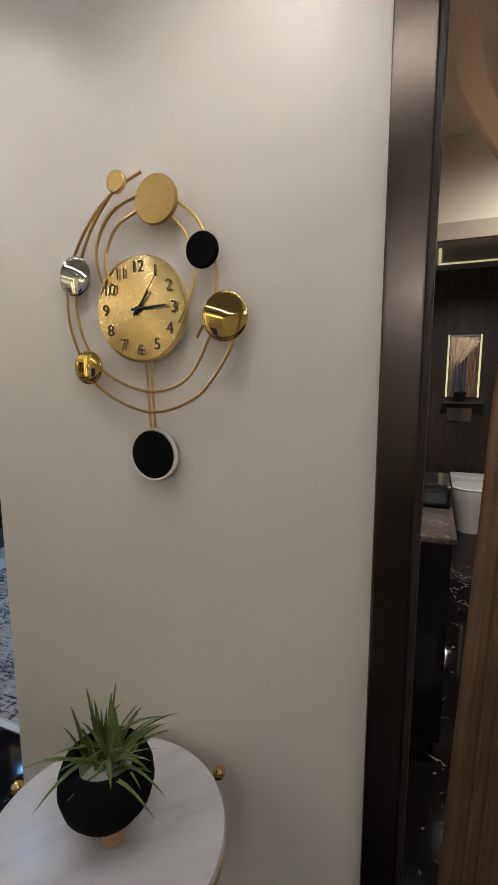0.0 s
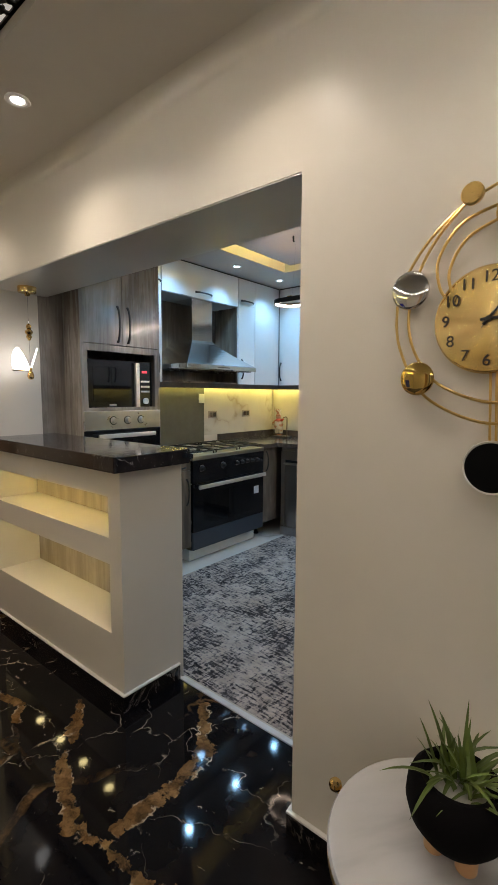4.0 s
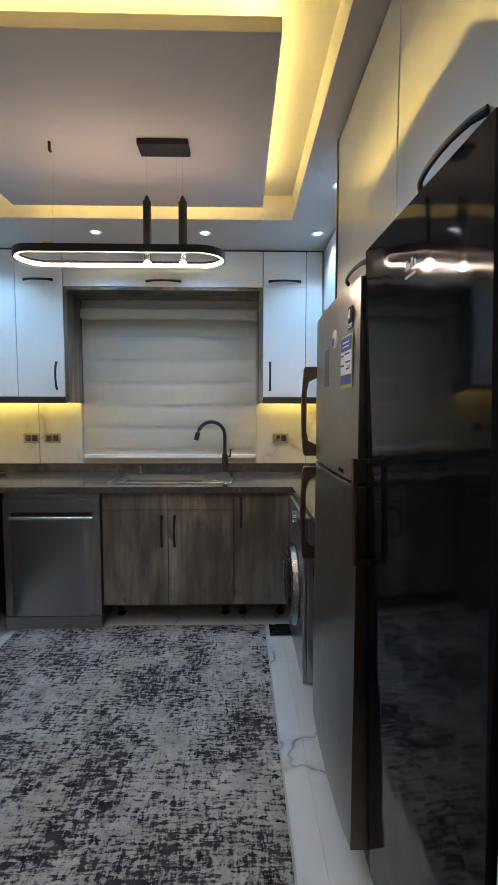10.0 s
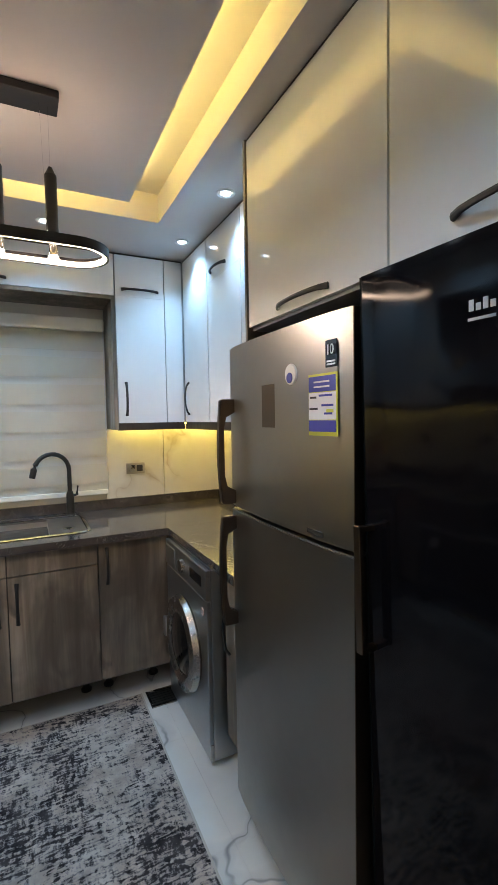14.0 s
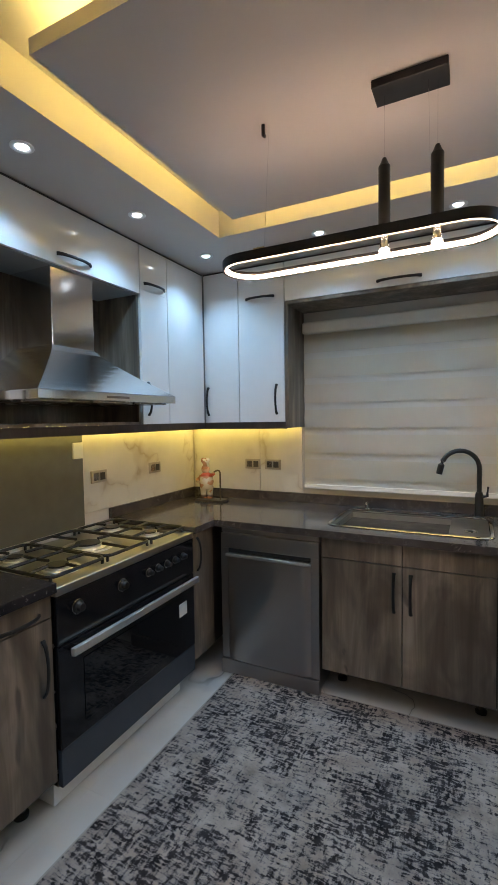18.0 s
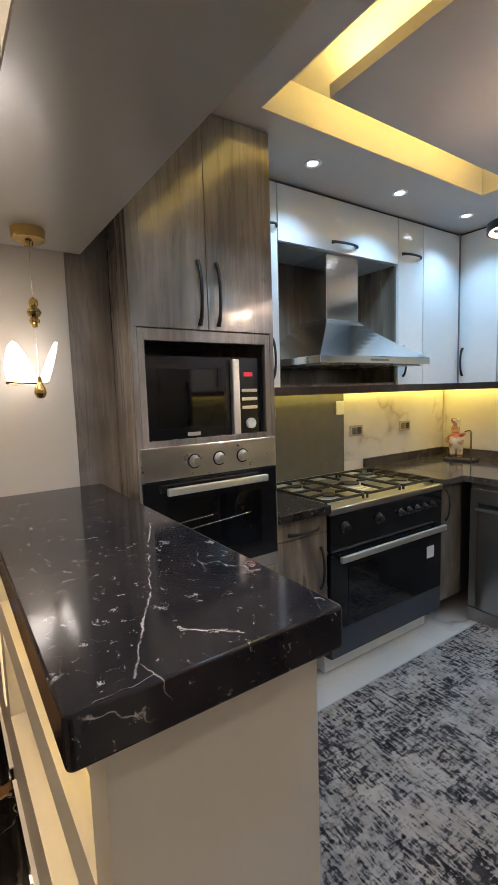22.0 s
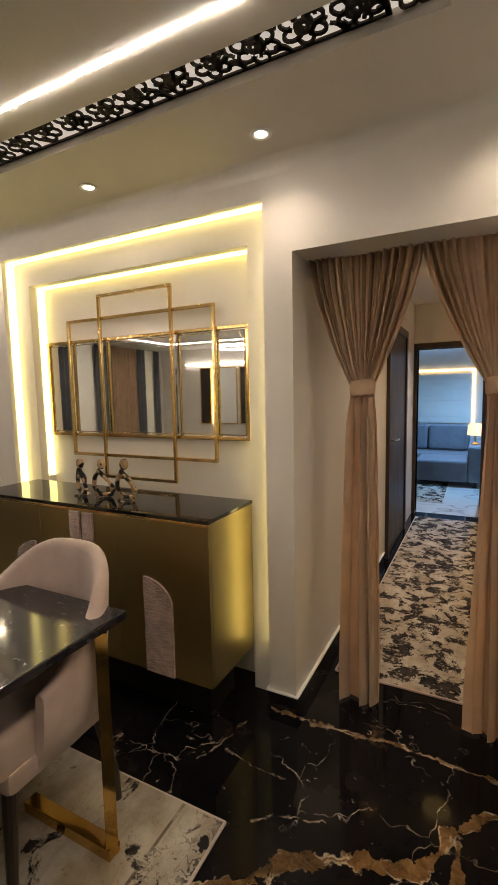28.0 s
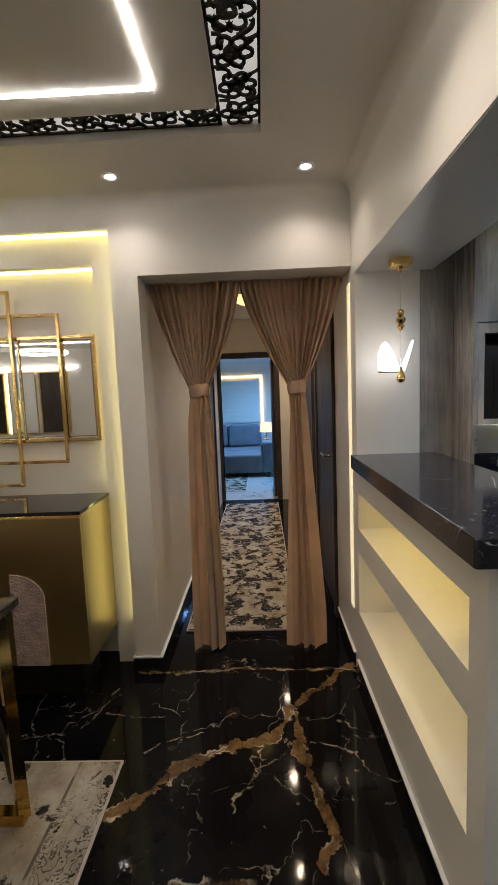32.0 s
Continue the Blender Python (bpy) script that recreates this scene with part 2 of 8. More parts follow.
def portoro(name, rough, s, brown, white, brown_w=0.03, white_w=0.012, brown_cut=0.5, white_cut=0.5, ground=1.0, wob=1.0, flecks=0.675):
    """Black marble: sparse long brown bands with ragged edges, pale broken lines along and between them."""
    m, nt, b = mk(name)
    v = coords(nt, (1, 1, 1))
    col = ramp(nt, noise_fac(nt, v, 3 * s, 5), (0.35, tuple(ground * c for c in (0.003, 0.003, 0.004))), (0.75, tuple(ground * c for c in (0.011, 0.009, 0.009))))
    w1 = warp(nt, warp(nt, v, 1.4 * s, 0.24 * wob), 9 * s, 0.05 * wob)
    cell = nd(nt, "ShaderNodeTexVoronoi", Vector=w1, Scale=0.85 * s)
    cell.feature = "DISTANCE_TO_EDGE"
    d = cell.outputs["Distance"]
    keep = mapr(nt, noise_fac(nt, v, 1.1 * s, 3), brown_cut, brown_cut + 0.08)
    band = math_n(nt, "MULTIPLY", mapr(nt, d, brown_w, brown_w * 0.55), keep)
    tone = ramp(nt, noise_fac(nt, warp(nt, v, 4 * s, 0.25), 8 * s, 7, 0.72), (0.38, tuple(c * 0.08 for c in brown)), (0.52, brown), (0.72, tuple(min(1, c * 1.7) for c in brown)))
    col = mix(nt, math_n(nt, "MULTIPLY", band, mapr(nt, noise_fac(nt, w1, 7 * s, 5, 0.7), 0.38, 0.58, 0.05, 1.0)), col, tone)
    rim = mapr(nt, math_n(nt, "ABSOLUTE", math_n(nt, "SUBTRACT", d, brown_w * 0.9)), white_w * 0.35, 0.0)
    rim = math_n(nt, "MULTIPLY", math_n(nt, "MULTIPLY", rim, keep), mapr(nt, noise_fac(nt, v, 7 * s, 4), 0.48, 0.62))
    col = mix(nt, rim, col, white)
    w3 = warp(nt, warp(nt, nd(nt, "ShaderNodeMapping", Vector=v, Location=(4.1, 1.7, 0)).outputs[0], 1.9 * s, 0.5 * wob), 9 * s, 0.10 * wob)
    web = math_n(nt, "MULTIPLY", crack(nt, w3, 1.7 * s, white_w * 2.6), mapr(nt, noise_fac(nt, v, 1.5 * s, 3), brown_cut + 0.02, brown_cut + 0.14))
    web = math_n(nt, "MULTIPLY", web, mapr(nt, noise_fac(nt, v, 13 * s, 5, 0.7), 0.40, 0.60))
    col = mix(nt, web, col, tuple(c * 0.8 for c in brown))
    w2 = warp(nt, warp(nt, v, 2.2 * s, 0.45 * wob), 10 * s, 0.08 * wob)
    thin = crack(nt, w2, 2.5 * s, white_w)
    thin = math_n(nt, "MULTIPLY", thin, mapr(nt, noise_fac(nt, v, 1.7 * s, 4), white_cut, white_cut + 0.12))
    thin = math_n(nt, "MULTIPLY", thin, mapr(nt, noise_fac(nt, v, 20 * s, 4), 0.40, 0.62))
    col = mix(nt, thin, col, white)
    fleck = mapr(nt, noise_fac(nt, warp(nt, v, 12 * s, 0.1), 26 * s, 5, 0.65), flecks, flecks + 0.035)
    col = mix(nt, math_n(nt, "MULTIPLY", fleck, 0.55), col, white)
    nt.links.new(col, b.inputs["Base Color"])
    nt.links.new(mapr(nt, noise_fac(nt, v, 5, 4), 0.3, 0.7, rough * 0.7, rough * 1.4), b.inputs["Roughness"])
    return m


def vein_lines(nt, vec, lines):
    """The distance from vec to the nearest of some broken lines on the floor."""
    def vm(op, a, b):
        n = nt.nodes.new("ShaderNodeVectorMath")
        n.operation = op
        for i, x in enumerate((a, b)):
            if hasattr(x, "is_output"):
                nt.links.new(x, n.inputs[i])
            else:
                n.inputs[i].default_value = x
        return n
    best = None
    for line in lines:
        for (ax, ay), (bx, by) in zip(line, line[1:]):
            ux, uy = bx - ax, by - ay
            L = ux * ux + uy * uy
            pa = vm("SUBTRACT", vec, (ax, ay, 0)).outputs["Vector"]
            h = nt.nodes.new("ShaderNodeClamp")
            nt.links.new(vm("DOT_PRODUCT", pa, (ux / L, uy / L, 0)).outputs["Value"], h.inputs[0])
            sc = nt.nodes.new("ShaderNodeVectorMath")
            sc.operation = "SCALE"
            sc.inputs[0].default_value = (ux, uy, 0)
            nt.links.new(h.outputs[0], sc.inputs["Scale"])
            d = vm("DISTANCE", pa, sc.outputs["Vector"]).outputs["Value"]
            best = d if best is None else math_n(nt, "MINIMUM", best, d)
    return best


def slab_veins(m, broad, thin, bend=1.0, pale=(0.34, 0.27, 0.19)):
    """Adds brown bands (lines, least and most half width, wholeness) and pale lines to a marble that has small veins already."""
    nt = m.node_tree
    b = nt.nodes["Principled BSDF"]
    col = b.inputs["Base Color"].links[0].from_socket
    v = coords(nt, (1, 1, 0))
    bent = warp(nt, warp(nt, warp(nt, v, 3.0, 0.07 * bend), 11, 0.07 * bend, 6.0), 31, 0.03 * bend, 5.0)
    w = nd(nt, "ShaderNodeMapping", Vector=bent, Location=(-0.085 * bend, -0.085 * bend, 0)).outputs[0]
    flat = nd(nt, "ShaderNodeMapping", Vector=w, Scale=(1, 1, 0)).outputs[0]
    tone = ramp(nt, noise_fac(nt, warp(nt, v, 6, 0.2), 11, 6, 0.7), (0.32, (0.03, 0.018, 0.009)), (0.48, (0.115, 0.063, 0.025)), (0.74, (0.27, 0.16, 0.068)))
    for lines, least, most, whole in broad:
        d = vein_lines(nt, flat, lines)
        wide = mapr(nt, noise_fac(nt, v, 6.5, 5, 0.7), 0.40, 0.70, least, most)
        band = math_n(nt, "LESS_THAN", d, wide)
        col = mix(nt, math_n(nt, "MULTIPLY", band, mapr(nt, noise_fac(nt, v, 13, 7, 0.8), 0.38, 0.52, whole, 1.0)), col, tone)
        rim = mapr(nt, math_n(nt, "ABSOLUTE", math_n(nt, "SUBTRACT", d, wide)), 0.006, 0.001)
        rim = math_n(nt, "MULTIPLY", rim, mapr(nt, noise_fac(nt, v, 10, 4), 0.52, 0.64))
        col = mix(nt, rim, col, (0.42, 0.33, 0.23))
    dt = vein_lines(nt, flat, thin)
    line = math_n(nt, "MULTIPLY", mapr(nt, dt, 0.0055 * bend, 0.001 * bend), mapr(nt, noise_fac(nt, v, 16, 5, 0.65), 0.44, 0.60))
    col = mix(nt, line, col, pale)
    nt.links.new(col, b.inputs["Base Color"])


def backsplash_stone():
    """Cream marble with a few soft brown streaks that run up and across."""
    m, nt, b = mk("marble_backsplash")
    v = coords(nt, (1, 1, 1))
    col = ramp(nt, noise_fac(nt, v, 2.5, 4), (0.3, (0.60, 0.565, 0.49)), (0.7, (0.70, 0.67, 0.60)))
    w = warp(nt, nd(nt, "ShaderNodeMapping", Vector=v, Rotation=(0.5, 0.6, 0.3)).outputs[0], 2.0, 0.3)
    n = noise_fac(nt, nd(nt, "ShaderNodeMapping", Vector=w, Scale=(2.6, 2.6, 1.0)).outputs[0], 1.0, 2, 0.45, 0.3)
    d = math_n(nt, "ABSOLUTE", math_n(nt, "SUBTRACT", n, 0.5))
    keep = mapr(nt, noise_fac(nt, v, 3.1, 3), 0.44, 0.60)
    col = mix(nt, math_n(nt, "MULTIPLY", math_n(nt, "MULTIPLY", mapr(nt, d, 0.045, 0.0), keep), 0.55), col, (0.40, 0.32, 0.23))
    col = mix(nt, math_n(nt, "MULTIPLY", math_n(nt, "MULTIPLY", mapr(nt, d, 0.009, 0.0), keep), 0.40), col, (0.34, 0.27, 0.19))
    nt.links.new(col, b.inputs["Base Color"])
    b.inputs["Roughness"].default_value = 0.16
    return m


def floor_stone():
    """White polished marble with long smooth grey veins."""
    m, nt, b = mk("white_marble_tile")
    v = coords(nt, (1, 1, 1))
    col = ramp(nt, noise_fac(nt, v, 2.0, 4), (0.3, (0.53, 0.50, 0.45)), (0.7, (0.62, 0.59, 0.54)))
    w = warp(nt, v, 1.4, 0.35)
    n = noise_fac(nt, nd(nt, "ShaderNodeMapping", Vector=w, Rotation=(0, 0, 0.6), Scale=(1.9, 1.0, 1.0)).outputs[0], 1.35, 2, 0.45, 0.5)
    d = math_n(nt, "ABSOLUTE", math_n(nt, "SUBTRACT", n, 0.5))
    col = mix(nt, math_n(nt, "MULTIPLY", mapr(nt, d, 0.035, 0.0), 0.35), col, (0.30, 0.29, 0.28))
    col = mix(nt, math_n(nt, "MULTIPLY", mapr(nt, d, 0.007, 0.001), mapr(nt, noise_fac(nt, v, 2.5, 3), 0.38, 0.55, 0.15, 0.8)), col, (0.20, 0.195, 0.19))
    nt.links.new(col, b.inputs["Base Color"])
    b.inputs["Roughness"].default_value = 0.10
    return m


def white_marble():
    """Honed white marble with soft grey drifts."""
    m, nt, b = mk("white_marble_top")
    v = coords(nt, (1, 1, 1))
    w = warp(nt, nd(nt, "ShaderNodeMapping", Vector=v, Rotation=(0, 0, 0.7)).outputs[0], 3, 0.08)
    drift = noise_fac(nt, nd(nt, "ShaderNodeMapping", Vector=w, Scale=(16, 3.0, 3.0)).outputs[0], 1.0, 3, 0.5)
    col = ramp(nt, drift, (0.34, (0.415, 0.402, 0.402)), (0.48, (0.50, 0.487, 0.484)), (0.7, (0.53, 0.517, 0.512)))
    nt.links.new(mix(nt, mapr(nt, noise_fac(nt, v, 5, 3), 0.35, 0.7, 0.0, 0.3), col, (0.47, 0.455, 0.455)), b.inputs["Base Color"])
    b.inputs["Roughness"].default_value = 0.24
    return m


def painted_ceramic():
    m, nt, b = mk("painted_ceramic")
    v = coords(nt, (1, 1, 1), "object")
    z = nd(nt, "ShaderNodeSeparateXYZ", Vector=nd(nt, "ShaderNodeNewGeometry").outputs["Position"]).outputs[2]
    bands = ramp(nt, mapr(nt, z, 0.906, 1.21), (0.0, (0.05, 0.03, 0.02)), (0.12, (0.10, 0.05, 0.03)), (0.16, (0.52, 0.42, 0.30)), (0.56, (0.58, 0.49, 0.37)), (0.60, (0.50, 0.07, 0.04)), (0.66, (0.52, 0.10, 0.05)), (0.69, (0.58, 0.36, 0.24)), (0.80, (0.56, 0.34, 0.22)), (0.83, (0.76, 0.72, 0.66)), (1.0, (0.78, 0.75, 0.70)))
    spots = mapr(nt, noise_fac(nt, v, 21, 2, 0.4), 0.54, 0.58, 0.0, 0.8)
    nt.links.new(mix(nt, spots, bands, (0.42, 0.16, 0.06)), b.inputs["Base Color"])
    b.inputs["Roughness"].default_value = 0.25
    return m


def satin_wall():
    """Satin wall paint over plaster that waves a little."""
    m, nt, b = mk("warm_white_wall_paint")
    v = coords(nt, (1, 1, 1))
    nt.links.new(ramp(nt, noise_fac(nt, v, 1.7, 4), (0.3, (0.64, 0.592, 0.522)), (0.7, (0.68, 0.63, 0.555))), b.inputs["Base Color"])
    nt.links.new(mapr(nt, noise_fac(nt, v, 3, 2), 0.3, 0.7, 0.36, 0.40), b.inputs["Roughness"])
    bump(nt, b, noise_fac(nt, v, 2.6, 1, 0.3), 0.07, 0.05)
    return m


M_WALL = satin_wall()
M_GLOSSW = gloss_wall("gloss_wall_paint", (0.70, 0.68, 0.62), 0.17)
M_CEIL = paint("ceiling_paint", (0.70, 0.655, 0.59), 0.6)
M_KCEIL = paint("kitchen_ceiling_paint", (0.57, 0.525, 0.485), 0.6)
M_FLOOR = portoro("black_gold_marble", 0.055, 1.0, (0.155, 0.086, 0.036), (0.43, 0.36, 0.28), 0.016, 0.008, 0.55, 0.46)
M_FLOOR.node_tree.nodes["Principled BSDF"].inputs["Specular IOR Level"].default_value = 0.14
DOORWAY_BAND = [(-3.11, 0.86), (-3.05, 0.77), (-2.97, 0.71), (-2.87, 0.58), (-2.75, 0.51), (-2.62, 0.43), (-2.585, 0.33), (-2.575, 0.25), (-2.48, 0.08), (-2.40, 0.0), (-2.31, -0.08), (-2.22, -0.22)]
BAR_BAND = [(-2.75, 0.53), (-2.60, 0.53), (-2.49, 0.53), (-2.40, 0.56), (-2.29, 0.58), (-2.18, 0.605), (-2.08, 0.556)]
STEP_BAND = [(-2.0, 0.80), (-1.70, 0.56), (-1.47, 0.46), (-1.34, 0.50), (-1.14, 0.525), (-1.02, 0.577), (-0.90, 0.532)]
OPENING_BAND = [(-1.55, 1.15), (-1.37, 0.97), (-1.34, 0.77), (-1.37, 0.55)]
DOOR_LINE = [(-3.08, -0.27), (-3.07, -0.06), (-3.06, 0.12), (-3.09, 0.27), (-3.08, 0.50), (-3.085, 0.71), (-3.06, 0.84)]
MIDDLE_LINE = [(-2.27, 0.27), (-2.33, 0.27), (-2.38, 0.34), (-2.45, 0.35), (-2.50, 0.44), (-2.57, 0.49)]
SIDE_LINE = [(-2.54, -0.11), (-2.60, -0.03), (-2.63, 0.13)]
PILLAR_LINE = [(-2.68, -0.41), (-2.79, -0.37), (-2.94, -0.35)]
BAR_LINE = [(-2.58, 0.57), (-2.575, 0.65), (-2.53, 0.76), (-2.42, 0.80), (-2.39, 0.88)]
slab_veins(M_FLOOR, [([DOORWAY_BAND], 0.007, 0.052, 0.55), ([BAR_BAND], 0.004, 0.040, 0.4), ([STEP_BAND, OPENING_BAND], 0.0, 0.050, 0.0), ([DOOR_LINE], 0.0, 0.022, 0.0)],
           [DOOR_LINE, MIDDLE_LINE, SIDE_LINE, PILLAR_LINE, BAR_LINE, [(-2.76, -0.34), (-2.75, -0.06)], [(-2.41, 0.69), (-2.32, 0.69)], [(-1.89, 0.52), (-1.845, 0.66), (-1.87, 0.75)]])
M_KFLOOR = floor_stone()
M_SPLASH = backsplash_stone()
M_BAR = portoro("black_granite", 0.11, 1.9, (0.07, 0.060, 0.052), (0.52, 0.49, 0.46), 0.010, 0.0046, 0.63, 0.56, 3.4, 0.22, 0.63)
slab_veins(M_BAR, [], [[(-2.50, 1.235), (-2.36, 1.18), (-2.11, 1.08), (-1.96, 1.018), (-1.84, 0.957), (-1.775, 0.934)], [(-1.84, 1.02), (-1.81, 1.06), (-1.785, 1.09)], [(-2.0, -0.62), (-1.86, -0.84)], [(-1.62, -0.60), (-1.75, -0.95)]], 0.35, (0.50, 0.46, 0.42))
M_COUNTER = stone("dark_grey_granite", (0.045, 0.038, 0.036), (0.085, 0.072, 0.066), (0.12, 0.10, 0.09), (0.20, 0.18, 0.17), 0.12, 3.5, 0.05, 0.012, 0.35)
M_WTOP = white_marble()
M_WOOD = wood("grey_oak_laminate", (0.050, 0.037, 0.026), (0.19, 0.149, 0.110), (0.40, 0.33, 0.257), 0.34, 0.35, (8, 8, 0.7))
M_WOODG = wood("glossy_grey_oak_laminate", (0.125, 0.104, 0.087), (0.28, 0.243, 0.208), (0.46, 0.41, 0.36), 0.26, 0.8, (5.5, 5.5, 0.65))
M_DKWOOD = wood("dark_walnut", (0.022, 0.015, 0.011), (0.045, 0.032, 0.024), (0.07, 0.05, 0.037), 0.42, 0.0)
M_NICHEWOOD = wood("pale_oak_lining", (0.30, 0.24, 0.16), (0.50, 0.43, 0.32), (0.62, 0.56, 0.44), 0.4)
M_DKTRIM = plastic("dark_trim", (0.035, 0.028, 0.024), 0.4)
M_BASEB = stone("black_skirting", (0.006, 0.006, 0.007), (0.014, 0.012, 0.012), (0.05, 0.035, 0.02), (0.2, 0.17, 0.15), 0.1, 2)
M_WHITEG = plastic("white_gloss_lacquer", (0.74, 0.74, 0.72), 0.07, 0.02)
M_WHITE = plastic("white_plastic", (0.78, 0.77, 0.74), 0.35, 0.04)
M_GAP = plastic("pale_grey_carcass", (0.30, 0.30, 0.29), 0.5, 0.05)
M_BLACK = plastic("black_satin_metal", (0.008, 0.0075, 0.0075), 0.42)
M_MATT = plastic("matt_black_trim", (0.004, 0.004, 0.004), 0.9)
M_MATT.node_tree.nodes["Principled BSDF"].inputs["Specular IOR Level"].default_value = 0.08
M_BLKGLASS = plastic("black_glass", (0.004, 0.004, 0.005), 0.035)
def wavy_glass(name):
    """Dark glass whose panes bend reflections a little."""
    m, nt, b = mk(name)
    v = coords(nt, (1, 1, 1))
    nt.links.new(ramp(nt, noise_fac(nt, v, 3, 3), (0.3, (0.003, 0.003, 0.004)), (0.7, (0.006, 0.005, 0.006))), b.inputs["Base Color"])
    nt.links.new(mapr(nt, noise_fac(nt, v, 6, 4), 0.3, 0.7, 0.05, 0.09), b.inputs["Roughness"])
    b.inputs["Specular IOR Level"].default_value = 0.18
    bump(nt, b, noise_fac(nt, v, 3.5, 2), 0.07, 0.05)
    return m


M_WAVY = wavy_glass("black_fridge_glass")
M_BLKENAM = plastic("black_enamel", (0.008, 0.008, 0.010), 0.12)
M_STEEL = metal("brushed_steel", (0.66, 0.64, 0.61), 0.30, (1, 1, 1), 0.05)
M_STEELD = metal("dark_brushed_steel", (0.38, 0.355, 0.33), 0.26, (1, 1, 1), 0.06)
M_STEELW = metal("satin_dark_steel", (0.40, 0.375, 0.36), 0.31, (1, 1, 1), 0.04)
M_ALU = metal("satin_aluminium", (0.88, 0.86, 0.83), 0.42, (1, 1, 1), 0.03)
M_HOOD = metal("hood_steel", (0.80, 0.79, 0.78), 0.14, (1, 1, 1), 0.04)
M_HOB = metal("hob_steel", (0.50, 0.475, 0.43), 0.34, (1, 1, 1), 0.06)
M_SLATE = plastic("slate_blue_enamel", (0.040, 0.050, 0.066), 0.45, 0.08)
M_STEELF = metal("fridge_steel", (0.345, 0.322, 0.288), 0.32, (1, 1, 1), 0.05)
M_SILVER = metal("silver_grey_enamel", (0.42, 0.42, 0.42), 0.33, (2, 2, 2), 0.05)
M_CHROME = metal("chrome", (0.72, 0.72, 0.72), 0.06)
M_GREYL = plastic("silver_print", (0.55, 0.55, 0.54), 0.5)
M_GOLD = metal("polished_brass", (0.80, 0.55, 0.22), 0.16)
M_GOLDB = metal("brushed_brass", (0.70, 0.47, 0.16), 0.30, (2, 2, 30))
M_GOLDP = metal("champagne_gold_panel", (0.36, 0.285, 0.135), 0.36, (2, 2, 0.6), 0.08)
M_MIRROR = metal("mirror_glass", (0.86, 0.87, 0.86), 0.015, vary=0.0)
M_TEAL = plastic("olive_tinted_glass", (0.145, 0.142, 0.112), 0.06)
M_VELVET = cloth("beige_velvet", (0.50, 0.385, 0.325), 0.8, 0.35, 1.6, 0.22)
M_GOLDL = metal("polished_gold_leg", (0.74, 0.47, 0.13), 0.09)
M_CURT = cloth("beige_curtain_velvet", (0.74, 0.53, 0.355), 0.75, 0.0, 1, 0.2)
M_BLIND = cloth("cream_blind_fabric", (0.86, 0.80, 0.67), 0.9, 0.0, 1, 0.05)
M_BLIND2 = cloth("pale_blind_fabric", (0.88, 0.84, 0.75), 0.9, 0.0, 1, 0.05)
M_PINK = cloth("pink_velvet_inlay", (0.50, 0.36, 0.31), 0.8, 0.3, 3, 0.4)
bump(M_PINK.node_tree, M_PINK.node_tree.nodes["Principled BSDF"], noise_fac(M_PINK.node_tree, coords(M_PINK.node_tree, (1, 1, 2.2)), 26, 4, 0.6, 1.5), 0.7, 0.02)
M_POT = cloth("black_felt", (0.005, 0.0045, 0.005), 1.0, 0.0, 5)
M_POT.node_tree.nodes["Principled BSDF"].inputs["Specular IOR Level"].default_value = 0.1
M_SOFA = cloth("grey_sofa_fabric", (0.17, 0.18, 0.20), 0.9, 0.3)
M_GREYCURT = cloth("grey_curtain", (0.24, 0.25, 0.28), 0.8, 0.4)
M_SOIL = cloth("white_pebbles", (0.55, 0.53, 0.50), 0.9, 0.0, 8)
M_LEAF = plastic("green_leaf", (0.105, 0.155, 0.022), 0.5, 0.6)
M_WOODFOOT = wood("light_wood_foot", (0.40, 0.22, 0.10), (0.52, 0.30, 0.15), (0.60, 0.36, 0.19), 0.4, 0, (20, 20, 4))
M_GREYP = plastic("grey_socket_plate", (0.36, 0.32, 0.27), 0.4)
M_CERAM = painted_ceramic()
M_BLUE = plastic("blue_print", (0.05, 0.06, 0.32), 0.4)
M_YEL = plastic("yellow_print", (0.62, 0.60, 0.08), 0.4)
M_LED_Y = glow("yellow_led", (1.0, 0.80, 0.20), 13.0)
M_LED_YC = glow("cove_led", (1.0, 0.82, 0.25), 20.0)
M_LED_W = glow("white_led", (1.0, 0.91, 0.80), 80.0)
M_LED_C = glow("chandelier_led", (1.0, 0.93, 0.84), 22.0)
M_LED_E = glow("wall_cove_led", (1.0, 0.95, 0.88), 6.0)
M_LED_P = glow("pendant_led", (1.0, 0.75, 0.56), 32.0)
M_BULB = glow("warm_tip_lens", (1.0, 0.86, 0.72), 20.0)
M_FRET = paint("dark_brown_fretwork", (0.022, 0.013, 0.010), 0.7, 0.3)
M_FRETBACK = glow("backlit_panel", (0.95, 0.86, 0.74), 0.42)
M_TRISPOT = glow("tiny_niche_spot", (1.0, 0.87, 0.58), 150.0)
M_LED_N = glow("niche_led", (1.0, 0.89, 0.36), 13.0)
M_LED_S = glow("niche_reveal_glow", (1.0, 0.86, 0.32), 2.6)
M_LED_B = glow("bar_niche_led", (1.0, 0.76, 0.25), 33.0)
M_LED_BW = glow("low_niche_led", (1.0, 0.80, 0.36), 33.0)
M_BRONZE = metal("dark_bronze", (0.15, 0.115, 0.085), 0.32, (1, 1, 1), 0.05)
M_HANDLE = metal("dark_handle_bronze", (0.16, 0.128, 0.105), 0.34, (1, 1, 1), 0.05)
M_SPOTC = glow("cool_spot_lens", (0.72, 0.86, 1.0), 14.0)
M_LED_WC = glow("washroom_led", (1.0, 0.86, 0.42), 0.45)
